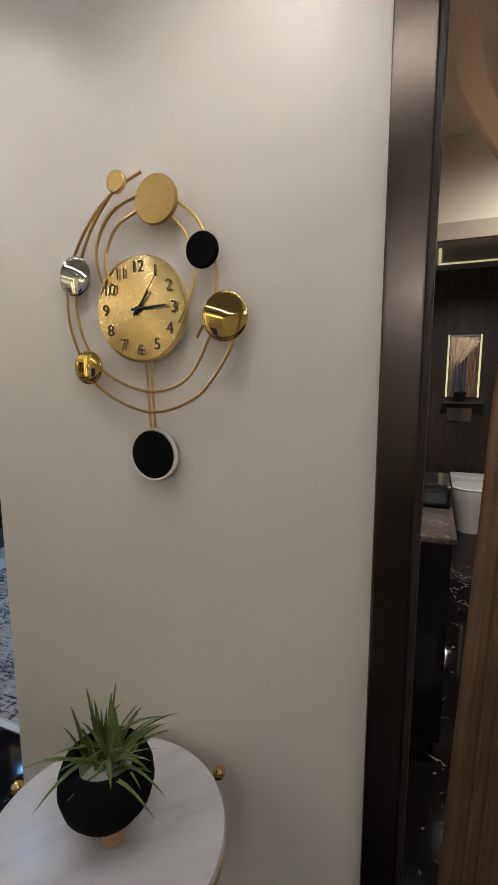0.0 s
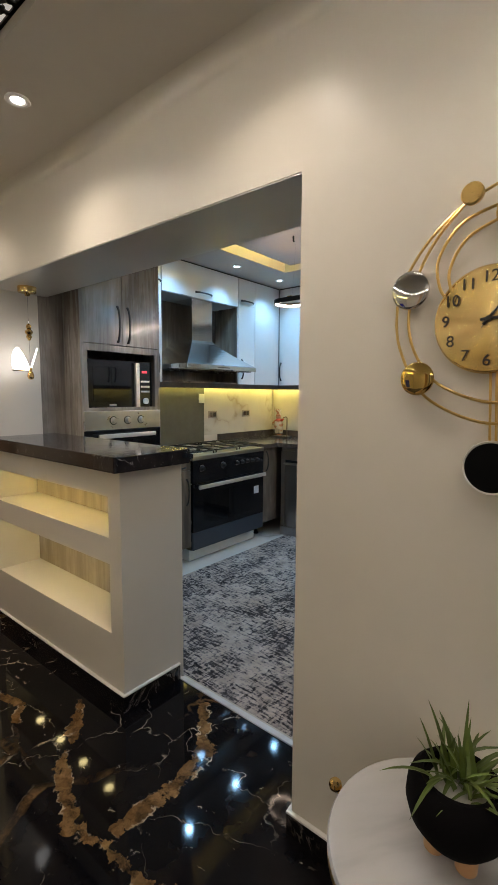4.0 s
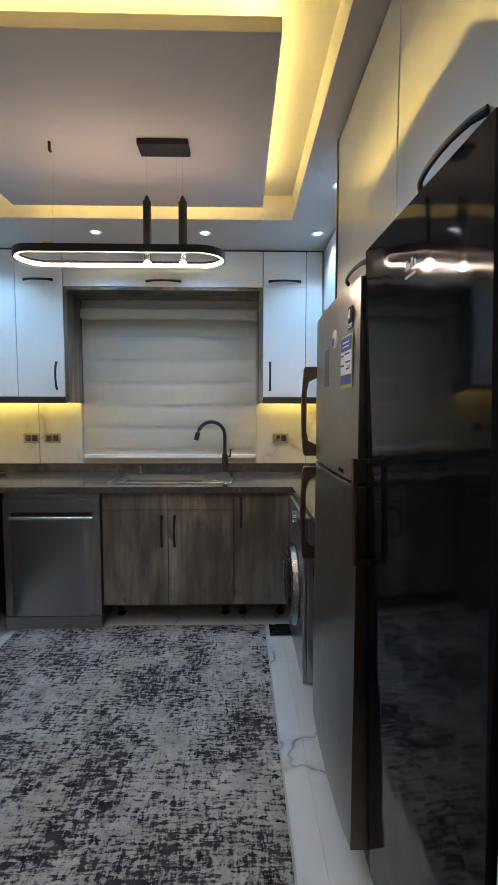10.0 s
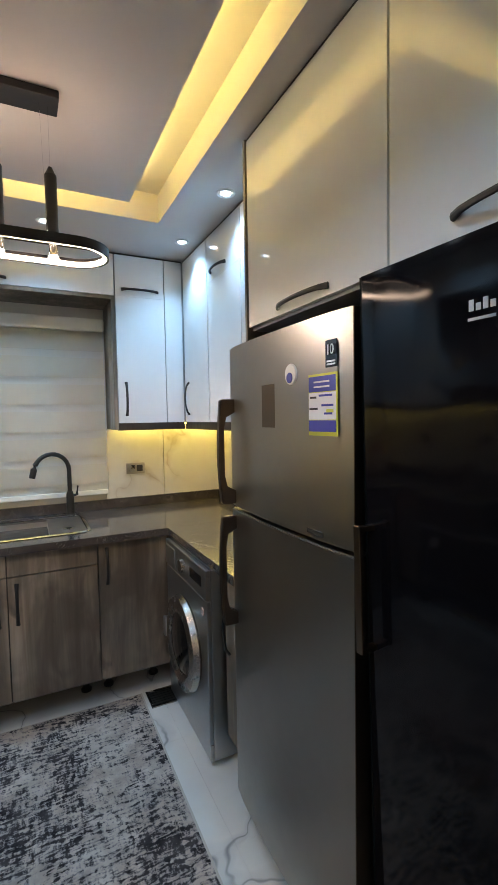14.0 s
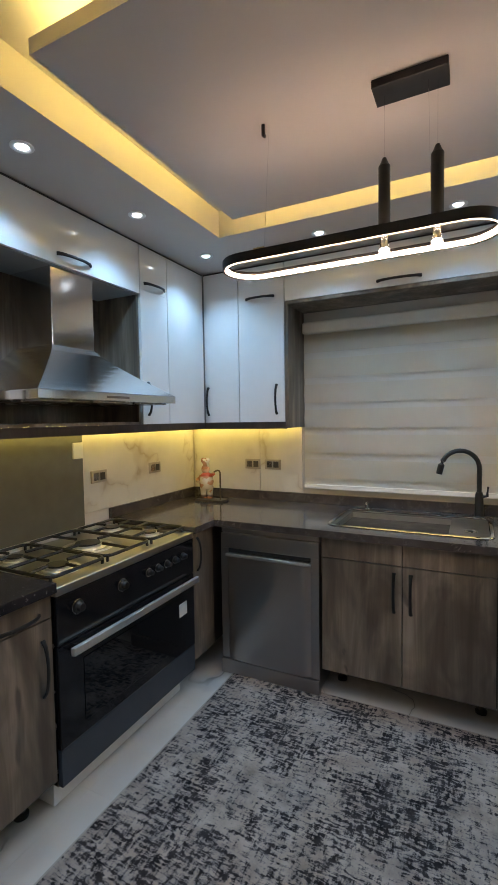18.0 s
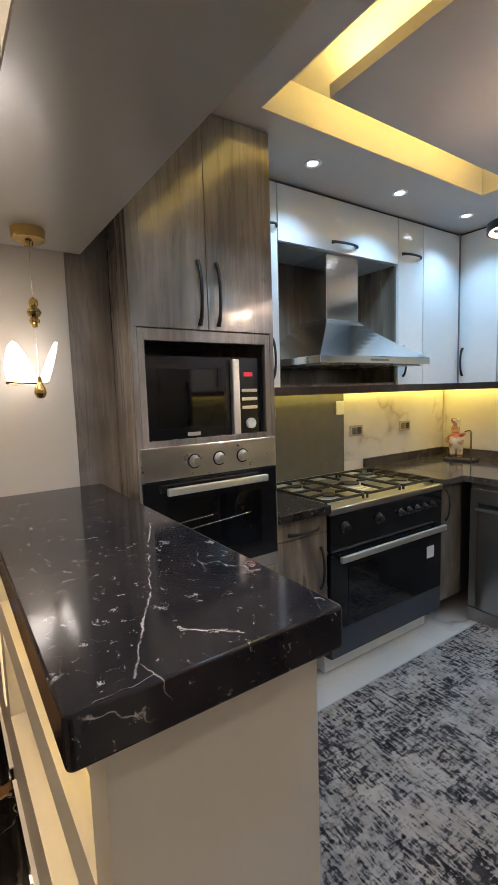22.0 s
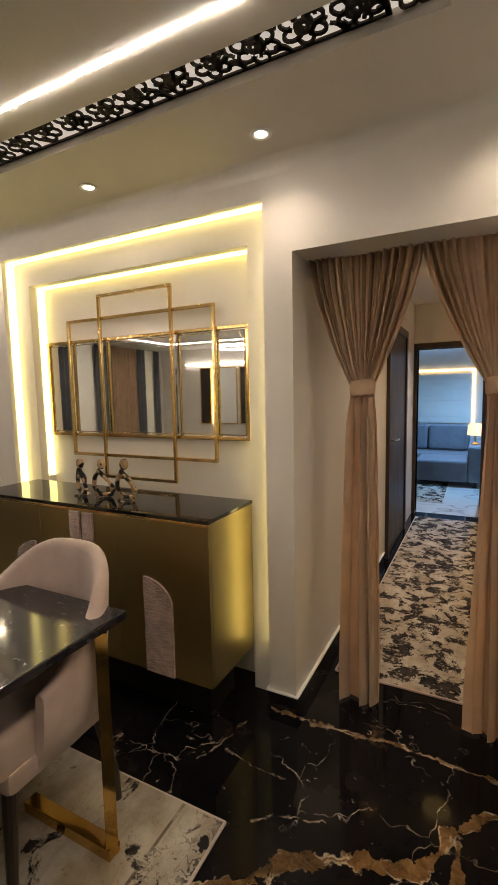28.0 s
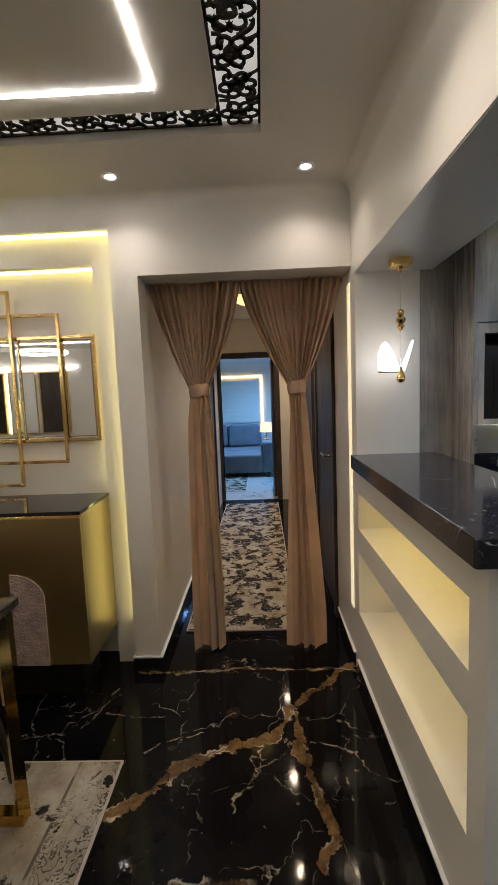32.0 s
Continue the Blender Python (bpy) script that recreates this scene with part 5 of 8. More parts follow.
def oven():
    u = thing("built_in_oven", (-3.05, 1.64, 0.717), "built-in steel oven with black glass door", "oven")
    part("body", box(-3.40, tx, 1.355, 1.925, 0.718, 1.248), M_BLACK, u)
    p = part("control_panel", box(tx + 0.001, tx + 0.024, 1.338, 1.942, 1.138, 1.262, 0.003), M_STEEL, u, "brushed steel control panel")
    for y in (1.55, 1.66, 1.77):
        k = part("knob", lathe([(0, 0), (0.024, 0), (0.022, 0.008), (0.018, 0.010), (0.016, 0.026), (0, 0.027)], (tx + 0.024, y, 1.198), 20, "x"), M_STEEL, p, smooth=True)
        part("knob_ring", lathe([(0.024, 0), (0.029, 0.0), (0.029, 0.002), (0.024, 0.003)], (tx + 0.0242, y, 1.198), 20, "x"), M_BLACK, k)
    d = part("door", box(tx + 0.001, tx + 0.022, 1.338, 1.942, 0.752, 1.134, 0.003), M_BLKENAM, u)
    part("glass", box(tx + 0.022, tx + 0.024, 1.42, 1.86, 0.80, 1.05, 0.001), M_BLKGLASS, d)
    h = part("handle", box(tx + 0.048, tx + 0.066, 1.42, 1.87, 1.084, 1.112, 0.004), M_ALU, d, "brushed steel bar handle")
    for by in (1.45, 1.82):
        part("bracket", box(tx + 0.022, tx + 0.05, by, by + 0.02, 1.092, 1.106), M_STEELD, h)
    part("rack", sweep([(tx + 0.0245, 1.44, 0.93), (tx + 0.0245, 1.80, 0.955)], 0.0015, 6), M_STEELD, d)
    part("rack", sweep([(tx + 0.0245, 1.44, 0.965), (tx + 0.0245, 1.62, 0.975)], 0.0012, 6), M_STEELD, d)
    part("trim", box(tx + 0.001, tx + 0.022, 1.338, 1.942, 0.700, 0.750, 0.003), M_STEEL, u)
oven()

# ---------- cooker ----------
def cooker():
    Y0, Y1, X1 = 2.272, 3.182, -2.862
    u = thing("gas_cooker", (-3.14, 2.73, 0), "wide free-standing gas cooker with black glass oven door", "cooker")
    part("body", box(-3.42, X1, Y0, Y1, 0.10, 0.845, 0.003), M_STEELD, u)
    part("plinth", box(-3.40, X1 - 0.04, Y0 + 0.01, Y1 - 0.06, 0.0, 0.10, 0.002), M_WHITE, u, "pale plinth")
    t = part("hob", box(-3.43, X1 + 0.03, Y0 - 0.004, Y1 + 0.004, 0.846, 0.880, 0.006, 3), M_HOB, u, "brushed steel hob plate")
    part("rear_rim", box(-3.43, -3.40, Y0, Y1, 0.881, 0.905, 0.003), M_ALU, u)
    burners = [(-3.28, 2.43, 0.035), (-3.01, 2.43, 0.045), (-3.15, 2.73, 0.06), (-3.28, 3.03, 0.045), (-3.01, 3.03, 0.035)]
    for x, y, r in burners:
        part("burner_well", lathe([(r * 1.75, 0.0), (r * 2.1, 0.0), (r * 2.05, 0.003), (r * 1.8, 0.003)], (x, y, 0.8805), 28), M_ALU, t, "pressed ring round the burner", True)
        b = part("burner", lathe([(0, 0), (r * 1.45, 0), (r * 1.4, 0.004), (r * 1.15, 0.006), (r * 1.1, 0.014), (0, 0.016)], (x, y, 0.881), 24), M_ALU, t, "satin metal burner", True)
        part("burner_cap", lathe([(0, 0), (r * 1.02, 0), (r * 0.98, 0.006), (0, 0.008)], (x, y, 0.8975), 24), M_BLACK, b, smooth=True)
    for gy in (2.43, 2.73, 3.03):
        g = bmesh.new()
        y0, y1, x0, x1, z, xm = gy - 0.144, gy + 0.144, -3.398, -2.882, 0.906, -3.14
        rr = 0.035
        ring = []
        for cx, cy, a in ((x1 - rr, y1 - rr, 0), (x0 + rr, y1 - rr, 90), (x0 + rr, y0 + rr, 180), (x1 - rr, y0 + rr, 270)):
            ring += [(cx + rr * math.cos(radians(a + k * 22.5)), cy + rr * math.sin(radians(a + k * 22.5)), z) for k in range(5)]
        join(g, sweep(ring, 0.0075, 6, closed=True))
        single = abs(gy - 2.73) < 0.01
        heads = [xm] if single else [x0 + 0.125, x1 - 0.125]
        if not single:
            join(g, sweep([(xm, y0, z), (xm, y1, z)], 0.0075, 6))
        for hx in heads:
            reach = 0.085 if single else 0.095
            for p, q in (((hx, y0), (hx, y0 + reach)), ((hx, y1), (hx, y1 - reach))):
                join(g, sweep([(*p, z), (*q, z + 0.003)], 0.007, 6))
            wide = 0.17 if single else 0.075
            lo, hi = (x0, x1) if single else ((x0, xm) if hx < xm else (xm, x1))
            for p, q in (((lo, gy), (lo + wide, gy)), ((hi, gy), (hi - wide, gy))):
                join(g, sweep([(*p, z), (*q, z + 0.003)], 0.007, 6))
        for p in ((x0 + 0.01, y0 + 0.01), (x1 - 0.01, y0 + 0.01), (x0 + 0.01, y1 - 0.01), (x1 - 0.01, y1 - 0.01)):
            join(g, sweep([(*p, 0.880), (*p, z)], 0.007, 6))
        part("pan_support", g, M_BLACK, t, "black cast pan support")
    p = part("control_panel", box(X1 + 0.001, X1 + 0.026, Y0, Y1, 0.655, 0.843, 0.004), M_BLKENAM, u, "black control panel")
    for i, y in enumerate([2.37, 2.62, 2.80, 2.87, 2.94, 3.01, 3.08]):
        r = 0.026 if i < 2 else 0.018
        k = part("knob", lathe([(0, 0), (r, 0), (r * 0.95, 0.012), (r * 0.7, 0.016), (r * 0.6, 0.03), (0, 0.031)], (X1 + 0.026, y, 0.775), 20, "x"), M_BLACK, p, smooth=True)
        part("knob_ring", lathe([(r * 1.05, 0), (r * 1.15, 0.003), (r * 1.05, 0.004)], (X1 + 0.0265, y, 0.775), 20, "x"), M_STEELD, k)
    d = part("oven_door", box(X1 + 0.001, X1 + 0.026, Y0, Y1, 0.252, 0.652, 0.004), M_BLKENAM, u)
    part("glass", box(X1 + 0.026, X1 + 0.028, Y0 + 0.12, Y1 - 0.12, 0.30, 0.56, 0.001), M_BLKGLASS, d)
    part("handle", box(X1 + 0.058, X1 + 0.078, Y0 + 0.03, Y1 - 0.02, 0.614, 0.646, 0.005), M_ALU, d, "long satin steel bar handle")
    for by in (Y0 + 0.05, Y1 - 0.06):
        part("bracket", box(X1 + 0.026, X1 + 0.06, by, by + 0.02, 0.622, 0.638), M_STEELD, d)
    part("label", box(X1 + 0.0285, X1 + 0.0295, Y1 - 0.145, Y1 - 0.075, 0.455, 0.525), M_WHITE, d, "white paper label")
    part("drawer", box(X1 + 0.001, X1 + 0.024, Y0, Y1, 0.105, 0.248, 0.004), M_SLATE, u, "slate blue storage drawer")
cooker()

# ---------- cooker hood ----------
def hood():
    u = thing("cooker_hood", (-3.15, 2.72, 1.55), "brushed steel chimney cooker hood", "cooker hood")
    x0, x1, y0, y1 = -3.43, -2.895, 2.275, 3.135
    part("rim", box(x0, x1, y0, y1, 1.585, 1.622, 0.003), M_HOOD, u)
    part("filter", many([(x0 + 0.05, x1 - 0.04, y0 + 0.04 + i * 0.27, y0 + 0.29 + i * 0.27, 1.578, 1.584) for i in range(3)]), M_STEELD, u)
    b = bmesh.new()
    cy, w = 2.70, 0.125
    rows = []
    for k in range(9):
        s = k / 8
        e = (1 - s) ** 1.2
        yy0, yy1 = (cy - w) * (1 - e) + y0 * e, (cy + w) * (1 - e) + y1 * e
        xx = (x0 + 0.27) * (1 - e) + x1 * e
        z = 1.622 + 0.225 * s
        rows.append([b.verts.new(c) for c in ((x0, yy0, z), (xx, yy0, z), (xx, yy1, z), (x0, yy1, z))])
    for A, B in zip(rows, rows[1:]):
        for j in range(4):
            b.faces.new((A[j], A[(j + 1) % 4], B[(j + 1) % 4], B[j]))
    b.faces.new(rows[-1])
    bmesh.ops.recalc_face_normals(b, faces=b.faces[:])
    part("canopy", b, M_HOOD, u)
    part("chimney", box(x0, x0 + 0.27, cy - w, cy + w, 1.846, 2.198, 0.003), M_HOOD, u)
    part("button_strip", box(x1, x1 + 0.002, 2.63, 2.77, 1.598, 1.608, 0.0005), M_STEELD, u)
hood()

# ---------- dishwasher, washing machine ----------
def dishwasher():
    u = thing("dishwasher", (-2.485, 3.75, 0), "dark steel dishwasher under the worktop", "dishwasher")
    x0, x1, y = -2.785, -2.187, 3.40
    part("body", box(x0, x1, y + 0.03, 4.10, 0.02, 0.862, 0.003), M_STEELW, u)
    part("control_strip", box(x0, x1, y, y + 0.029, 0.745, 0.832, 0.003), M_STEELW, u)
    part("top_rail", box(x0, x1, y + 0.010, y + 0.029, 0.836, 0.862, 0.002), M_STEELW, u)
    for sx in (x0, x1 - 0.045):
        part("side_stile", box(sx, sx + 0.045, y, y + 0.029, 0.085, 0.744), M_STEELW, u)
    # the door swells a little and turns in sharply at its two sides
    a0, a1 = x0 + 0.0455, x1 - 0.0455
    out = [(a0, y + 0.029)]
    for k in range(25):
        s = k / 24
        e = min(1.0, min(s, 1 - s) / 0.10)
        out.append((a0 + (a1 - a0) * s, y + 0.004 - 0.016 * math.sin(e * math.pi / 2) - 0.003 * math.sin(s * math.pi)))
    out.append((a1, y + 0.029))
    d = part("door", prism(out, "z", 0.087, 0.700), M_STEELW, u, "bowed dark steel door", True)
    part("pocket", box(x0 + 0.05, x1 - 0.05, y + 0.002, y + 0.028, 0.7215, 0.744), M_BLACK, u, "dark grip pocket")
    part("handle", box(x0 + 0.040, x1 - 0.040, y - 0.022, y - 0.002, 0.701, 0.719, 0.006, 3), M_STEEL, d, "satin steel grip lip")
    part("kick_plate", box(x0 - 0.002, x1 + 0.002, y - 0.012, y + 0.029, -0.004, 0.082, 0.004), M_STEELW, u)
dishwasher()

def washer():
    u = thing("washing_machine", (-0.66, 3.07, 0), "silver front-loading washing machine under the worktop", "washing machine")
    x, y0, y1 = -1.0, 2.775, 3.378
    part("body", box(x + 0.02, -0.40, y0, y1, 0.012, 0.855, 0.008, 3), M_SILVER, u)
    part("front", box(x, x + 0.019, y0, y1, 0.09, 0.72, 0.006, 3), M_SILVER, u)
    p = part("control_panel", box(x - 0.004, x + 0.019, y0, y1, 0.724, 0.855, 0.006, 3), M_SILVER, u)
    part("detergent_drawer", box(x - 0.010, x - 0.0041, 3.20, 3.35, 0.745, 0.835, 0.004), M_SILVER, p)
    part("knob", lathe([(0, 0), (0.035, 0), (0.032, -0.02), (0, -0.022)], (x - 0.004, 3.08, 0.79), 24, "x"), M_CHROME, p, smooth=True)
    part("display", box(x - 0.006, x - 0.004, 2.83, 2.98, 0.77, 0.815), M_BLKGLASS, p)
    c = (x, 3.07, 0.42)
    d = part("door", lathe([(0.13, 0.0), (0.215, 0.0), (0.225, -0.012), (0.215, -0.038), (0.175, -0.046), (0.145, -0.036), (0.13, -0.02)], c, 40, "x"), M_STEELD, u, "chrome rimmed porthole door", True)
    part("glass", lathe([(0, -0.052), (0.06, -0.05), (0.12, -0.040), (0.15, -0.03), (0.15, -0.01), (0, -0.008)], c, 32, "x"), M_BLKGLASS, d, smooth=True)
    part("latch", box(x - 0.05, x - 0.03, 3.265, 3.30, 0.37, 0.47, 0.005), M_SILVER, d)
    part("kick_plate", box(x + 0.004, x + 0.019, y0, y1, 0.012, 0.086, 0.003), M_SILVER, u)
    part("badge", lathe([(0, 0), (0.018, 0), (0.018, -0.003), (0, -0.003)], (x, 2.83, 0.66), 16, "x"), M_PINK, u)
washer()

# ---------- fridges ----------
def curved_door(x, y0, y1, z0, z1, bulge, depth, n=10):
    out = [(x + depth, y0), (x + depth, y1)]
    for i in range(n + 1):
        s = i / n
        yy = y1 + (y0 - y1) * s
        e = 1 - (2 * s - 1) ** 2
        edge = 0.005 * (1 - min(1, min(s, 1 - s) * n / 1.0)) if i in (0, n) else 0
        out.append((x - bulge * e + edge, yy))
    b = prism(out, "z", z0, z1)
    es = [e for e in b.edges if abs(e.verts[0].co.z - e.verts[1].co.z) < 1e-6]
    bmesh.ops.bevel(b, geom=es, offset=0.004, segments=2, affect="EDGES")
    return b

def steel_fridge():
    u = thing("refrigerator", (-0.65, 2.165, 0), "tall brushed steel two-door refrigerator with energy label", "refrigerator")
    y0, y1, x, swell = 1.828, 2.508, -0.996, 0.013
    part("body", box(x + 0.062, -0.37, y0 + 0.004, y1 - 0.004, 0.03, 1.738, 0.006), M_BLACK, u)
    for fy in (y0 + 0.05, y1 - 0.1):
        part("foot", box(x + 0.10, x + 0.16, fy, fy + 0.05, 0.0, 0.03), M_BLACK, u)
    f = part("freezer_door", curved_door(x, y0, y1, 1.182, 1.742, swell, 0.06), M_STEELF, u, smooth=True)
    d = part("fridge_door", curved_door(x, y0, y1, 0.10, 1.172, swell, 0.06), M_STEELF, u, smooth=True)
    for dd, z0, z1 in ((f, 1.184, 1.740), (d, 0.102, 1.170)):
        part("edge_trim", box(x + 0.004, x + 0.058, y0 - 0.0035, y0 - 0.0005, z0, z1, 0.001), M_BRONZE, dd, "dark bronze door edge")
    for dd, z0, z1 in ((f, 1.195, 1.56), (d, 0.76, 1.15)):
        hy = y1 - 0.038
        out = [(x - 0.002, z1), (x - 0.048, z1), (x - 0.054, z1 - 0.006)] + [(x - 0.054 - 0.010 * math.sin(math.pi * k / 10), z1 - 0.006 + (z0 - z1 + 0.012) * k / 10) for k in range(1, 10)] + [(x - 0.054, z0 + 0.006), (x - 0.048, z0), (x - 0.002, z0), (x - 0.002, z0 + 0.045), (x - 0.034, z0 + 0.062), (x - 0.043, z0 + 0.10)] + [(x - 0.043, z1 - 0.10), (x - 0.034, z1 - 0.062), (x - 0.002, z1 - 0.045)]
        hb = prism([(p, q) for p, q in out], "y", hy - 0.013, hy + 0.013)
        bmesh.ops.bevel(hb, geom=[e for e in hb.edges if abs(e.verts[0].co.y - e.verts[1].co.y) < 1e-6], offset=0.003, segments=2, affect="EDGES", clamp_overlap=True)
        part("handle", hb, M_HANDLE, dd, "dark bronze flat handle")
    fx = x - swell + 0.0055
    part("display", box(fx - 0.006, fx + 0.004, 2.155, 2.235, 1.465, 1.592, 0.002), M_BRONZE, f, "dark bronze display panel")
    def on_door(name, ya, yb, za, zb, lift, mat, parent, label=""):
        """A thin sheet that follows the swell of the door."""
        yc = (ya + yb) / 2
        s = (y1 - yc) / (y1 - y0)
        xs, k = x - swell * (1 - (2 * s - 1) ** 2), -swell * 4 * (2 * s - 1) / (y1 - y0)
        bm = box(xs - lift, xs - lift + 0.0006, ya, yb, za, zb)
        for v in bm.verts:
            v.co.x += (v.co.y - yc) * k
        return part(name, bm, mat, parent, label)
    lab = on_door("energy_label", 1.872, 1.984, 1.448, 1.600, 0.0012, M_YEL, f, "yellow and blue energy label")
    on_door("label_band", 1.878, 1.982, 1.556, 1.594, 0.0024, M_BLUE, lab)
    on_door("label_band", 1.878, 1.982, 1.458, 1.486, 0.0024, M_BLUE, lab)
    on_door("label_field", 1.878, 1.982, 1.488, 1.554, 0.0024, M_WHITE, lab)
    for k, (ya, yb, za) in enumerate(((1.89, 1.94, 1.544), (1.95, 1.975, 1.540), (1.886, 1.93, 1.520), (1.945, 1.978, 1.512), (1.89, 1.92, 1.500))):
        on_door("print_bar", ya, yb, za, za + 0.005, 0.0036, M_DKTRIM if k % 2 else M_BLUE, lab)
    on_door("print_bar", 1.886, 1.912, 1.505, 1.513, 0.0036, M_YEL, lab)
    for za in (1.566, 1.578):
        on_door("print_bar", 1.90, 1.96, za, za + 0.004, 0.0036, M_WHITE, lab)
    st = on_door("sticker", 1.874, 1.916, 1.612, 1.676, 0.0012, M_BLKENAM, f, "black guarantee sticker")
    for za in (1.617, 1.624):
        on_door("print_bar", 1.880, 1.910, za, za + 0.004, 0.0024, M_WHITE, st)
    lx = x - 0.0075
    part("badge", box(x - 0.010, x - 0.002, 1.93, 2.00, 1.195, 1.207), M_CHROME, f)
    m = part("magnet", disc((fx - 0.010, 2.063, 1.61), 0.028, 0.009, "x", 20), M_WHITE, f, "round blue and white sticker")
    part("magnet_print", lathe([(0, 0), (0.014, 0), (0.014, -0.002), (0, -0.002)], (fx - 0.0105, 2.063, 1.60), 16, "x"), M_BLUE, m)
    return u, f, lx
sf_u, sf_door, sf_x = steel_fridge()

def text_mesh(s, size, mat, m, parent, label=""):
    cu = bpy.data.curves.new("text", "FONT")
    cu.body, cu.size, cu.align_x, cu.align_y, cu.extrude = s, size, "CENTER", "CENTER", 0.0004
    tmp = bpy.data.objects.new("text", cu)
    scene.collection.objects.link(tmp)
    bpy.context.view_layer.update()
    me = bpy.data.meshes.new_from_object(tmp)
    bpy.data.objects.remove(tmp)
    me.transform(Matrix.Translation(-wloc(parent)) @ m)
    me.materials.append(mat)
    o = new("lettering", me)
    o.parent = parent
    return tagged(o, label)
text_mesh("10", 0.034, M_WHITE, pose(sf_x - 0.0022, 1.895, 1.652, 90, 0, -94.8), sf_door)

def black_fridge():
    u = thing("refrigerator", (-0.65, 1.52, 0), "tall black glass two-door refrigerator", "refrigerator")
    y0, y1, x = 1.245, 1.815, -0.967
    def lean(bm):
        """The cabinet stands a little out of true, its top and its far edge further out."""
        for v in bm.verts:
            v.co.x += 0.021 * (y1 - v.co.y) / (y1 - y0) - 0.026 * (v.co.z - 1.1)
        return bm
    part("body", lean(box(x + 0.03, -0.37, y0 + 0.004, y1 - 0.004, 0.03, 1.79, 0.006)), M_BLACK, u)
    for fy in (y0 + 0.05, y1 - 0.1):
        part("foot", lean(box(x + 0.08, x + 0.14, fy, fy + 0.05, 0.0, 0.03)), M_BLACK, u)
    f = part("freezer_door", lean(box(x, x + 0.029, y0, y1 - 0.008, 1.1576, 1.798)), M_WAVY, u, "black glass door")
    d = part("fridge_door", lean(box(x, x + 0.029, y0, y1 - 0.008, 0.05, 1.157)), M_WAVY, u, "black glass door")
    part("edge_trim", lean(box(x + 0.001, x + 0.029, y1 - 0.007, y1, 0.05, 1.157, 0.001)), M_MATT, d)
    part("edge_trim", lean(box(x + 0.001, x + 0.029, y1 - 0.007, y1, 1.1576, 1.798, 0.001)), M_MATT, f)
    h = part("handle", lean(box(x - 0.046, x - 0.034, y1 - 0.034, y1 - 0.014, 0.965, 1.255, 0.003, 3)), M_BRONZE, d, "dark steel bar handle at the door edge")
    for z in (0.967, 1.241):
        part("stub", lean(box(x - 0.034, x - 0.0005, y1 - 0.032, y1 - 0.016, z, z + 0.012, 0.001)), M_BRONZE, h)
    part("badge", lean(many([(x - 0.0015, x - 0.0002, 1.500 + k * 0.013, 1.509 + k * 0.013, 1.668, 1.680 + 0.007 * (k % 2)) for k in range(4)] + [(x - 0.0015, x - 0.0002, 1.50, 1.55, 1.652, 1.657)], 0.0003)), M_GREYL, f, "silver maker's mark")
black_fridge()

# ---------- kitchen: loose and small things ----------
def rug(name, x0, x1, y0, y1, mat, label, z=0.0, edge=None):
    u = thing(name, ((x0 + x1) / 2, (y0 + y1) / 2, z), label, "rug")
    part("field", box(x0 + 0.008, x1 - 0.008, y0 + 0.008, y1 - 0.008, z + 0.0005, z + 0.011, 0.003), mat, u)
    part("binding", many([(x0, x1, y0, y0 + 0.008, z + 0.0005, z + 0.009), (x0, x1, y1 - 0.008, y1, z + 0.0005, z + 0.009), (x0, x0 + 0.008, y0 + 0.008, y1 - 0.008, z + 0.0005, z + 0.009), (x1 - 0.008, x1, y0 + 0.008, y1 - 0.008, z + 0.0005, z + 0.009)]), edge or M_GREYP, u)
    return u
rug("kitchen_rug", -2.715, -1.145, 1.225, 3.43, M_RUGK, "distressed grey and blue-black abstract rug on the kitchen floor", -0.006)

def drain():
    u = thing("floor_drain", (-1.05, 3.36, -0.006), "dark square floor drain grate beside the rug", "drain")
    part("rim", many([(-1.125, -0.975, 3.285, 3.297, -0.006, 0.0), (-1.125, -0.975, 3.423, 3.435, -0.006, 0.0), (-1.125, -1.113, 3.297, 3.423, -0.006, 0.0), (-0.987, -0.975, 3.297, 3.423, -0.006, 0.0)]), M_STEELD, u)
    part("plate", box(-1.113, -0.987, 3.297, 3.423, -0.006, -0.003), M_BLACK, u)
    for i in range(6):
        part("slat", box(-1.11, -0.99, 3.302 + i * 0.021, 3.313 + i * 0.021, -0.003, 0.0), M_BLACK, u)
drain()

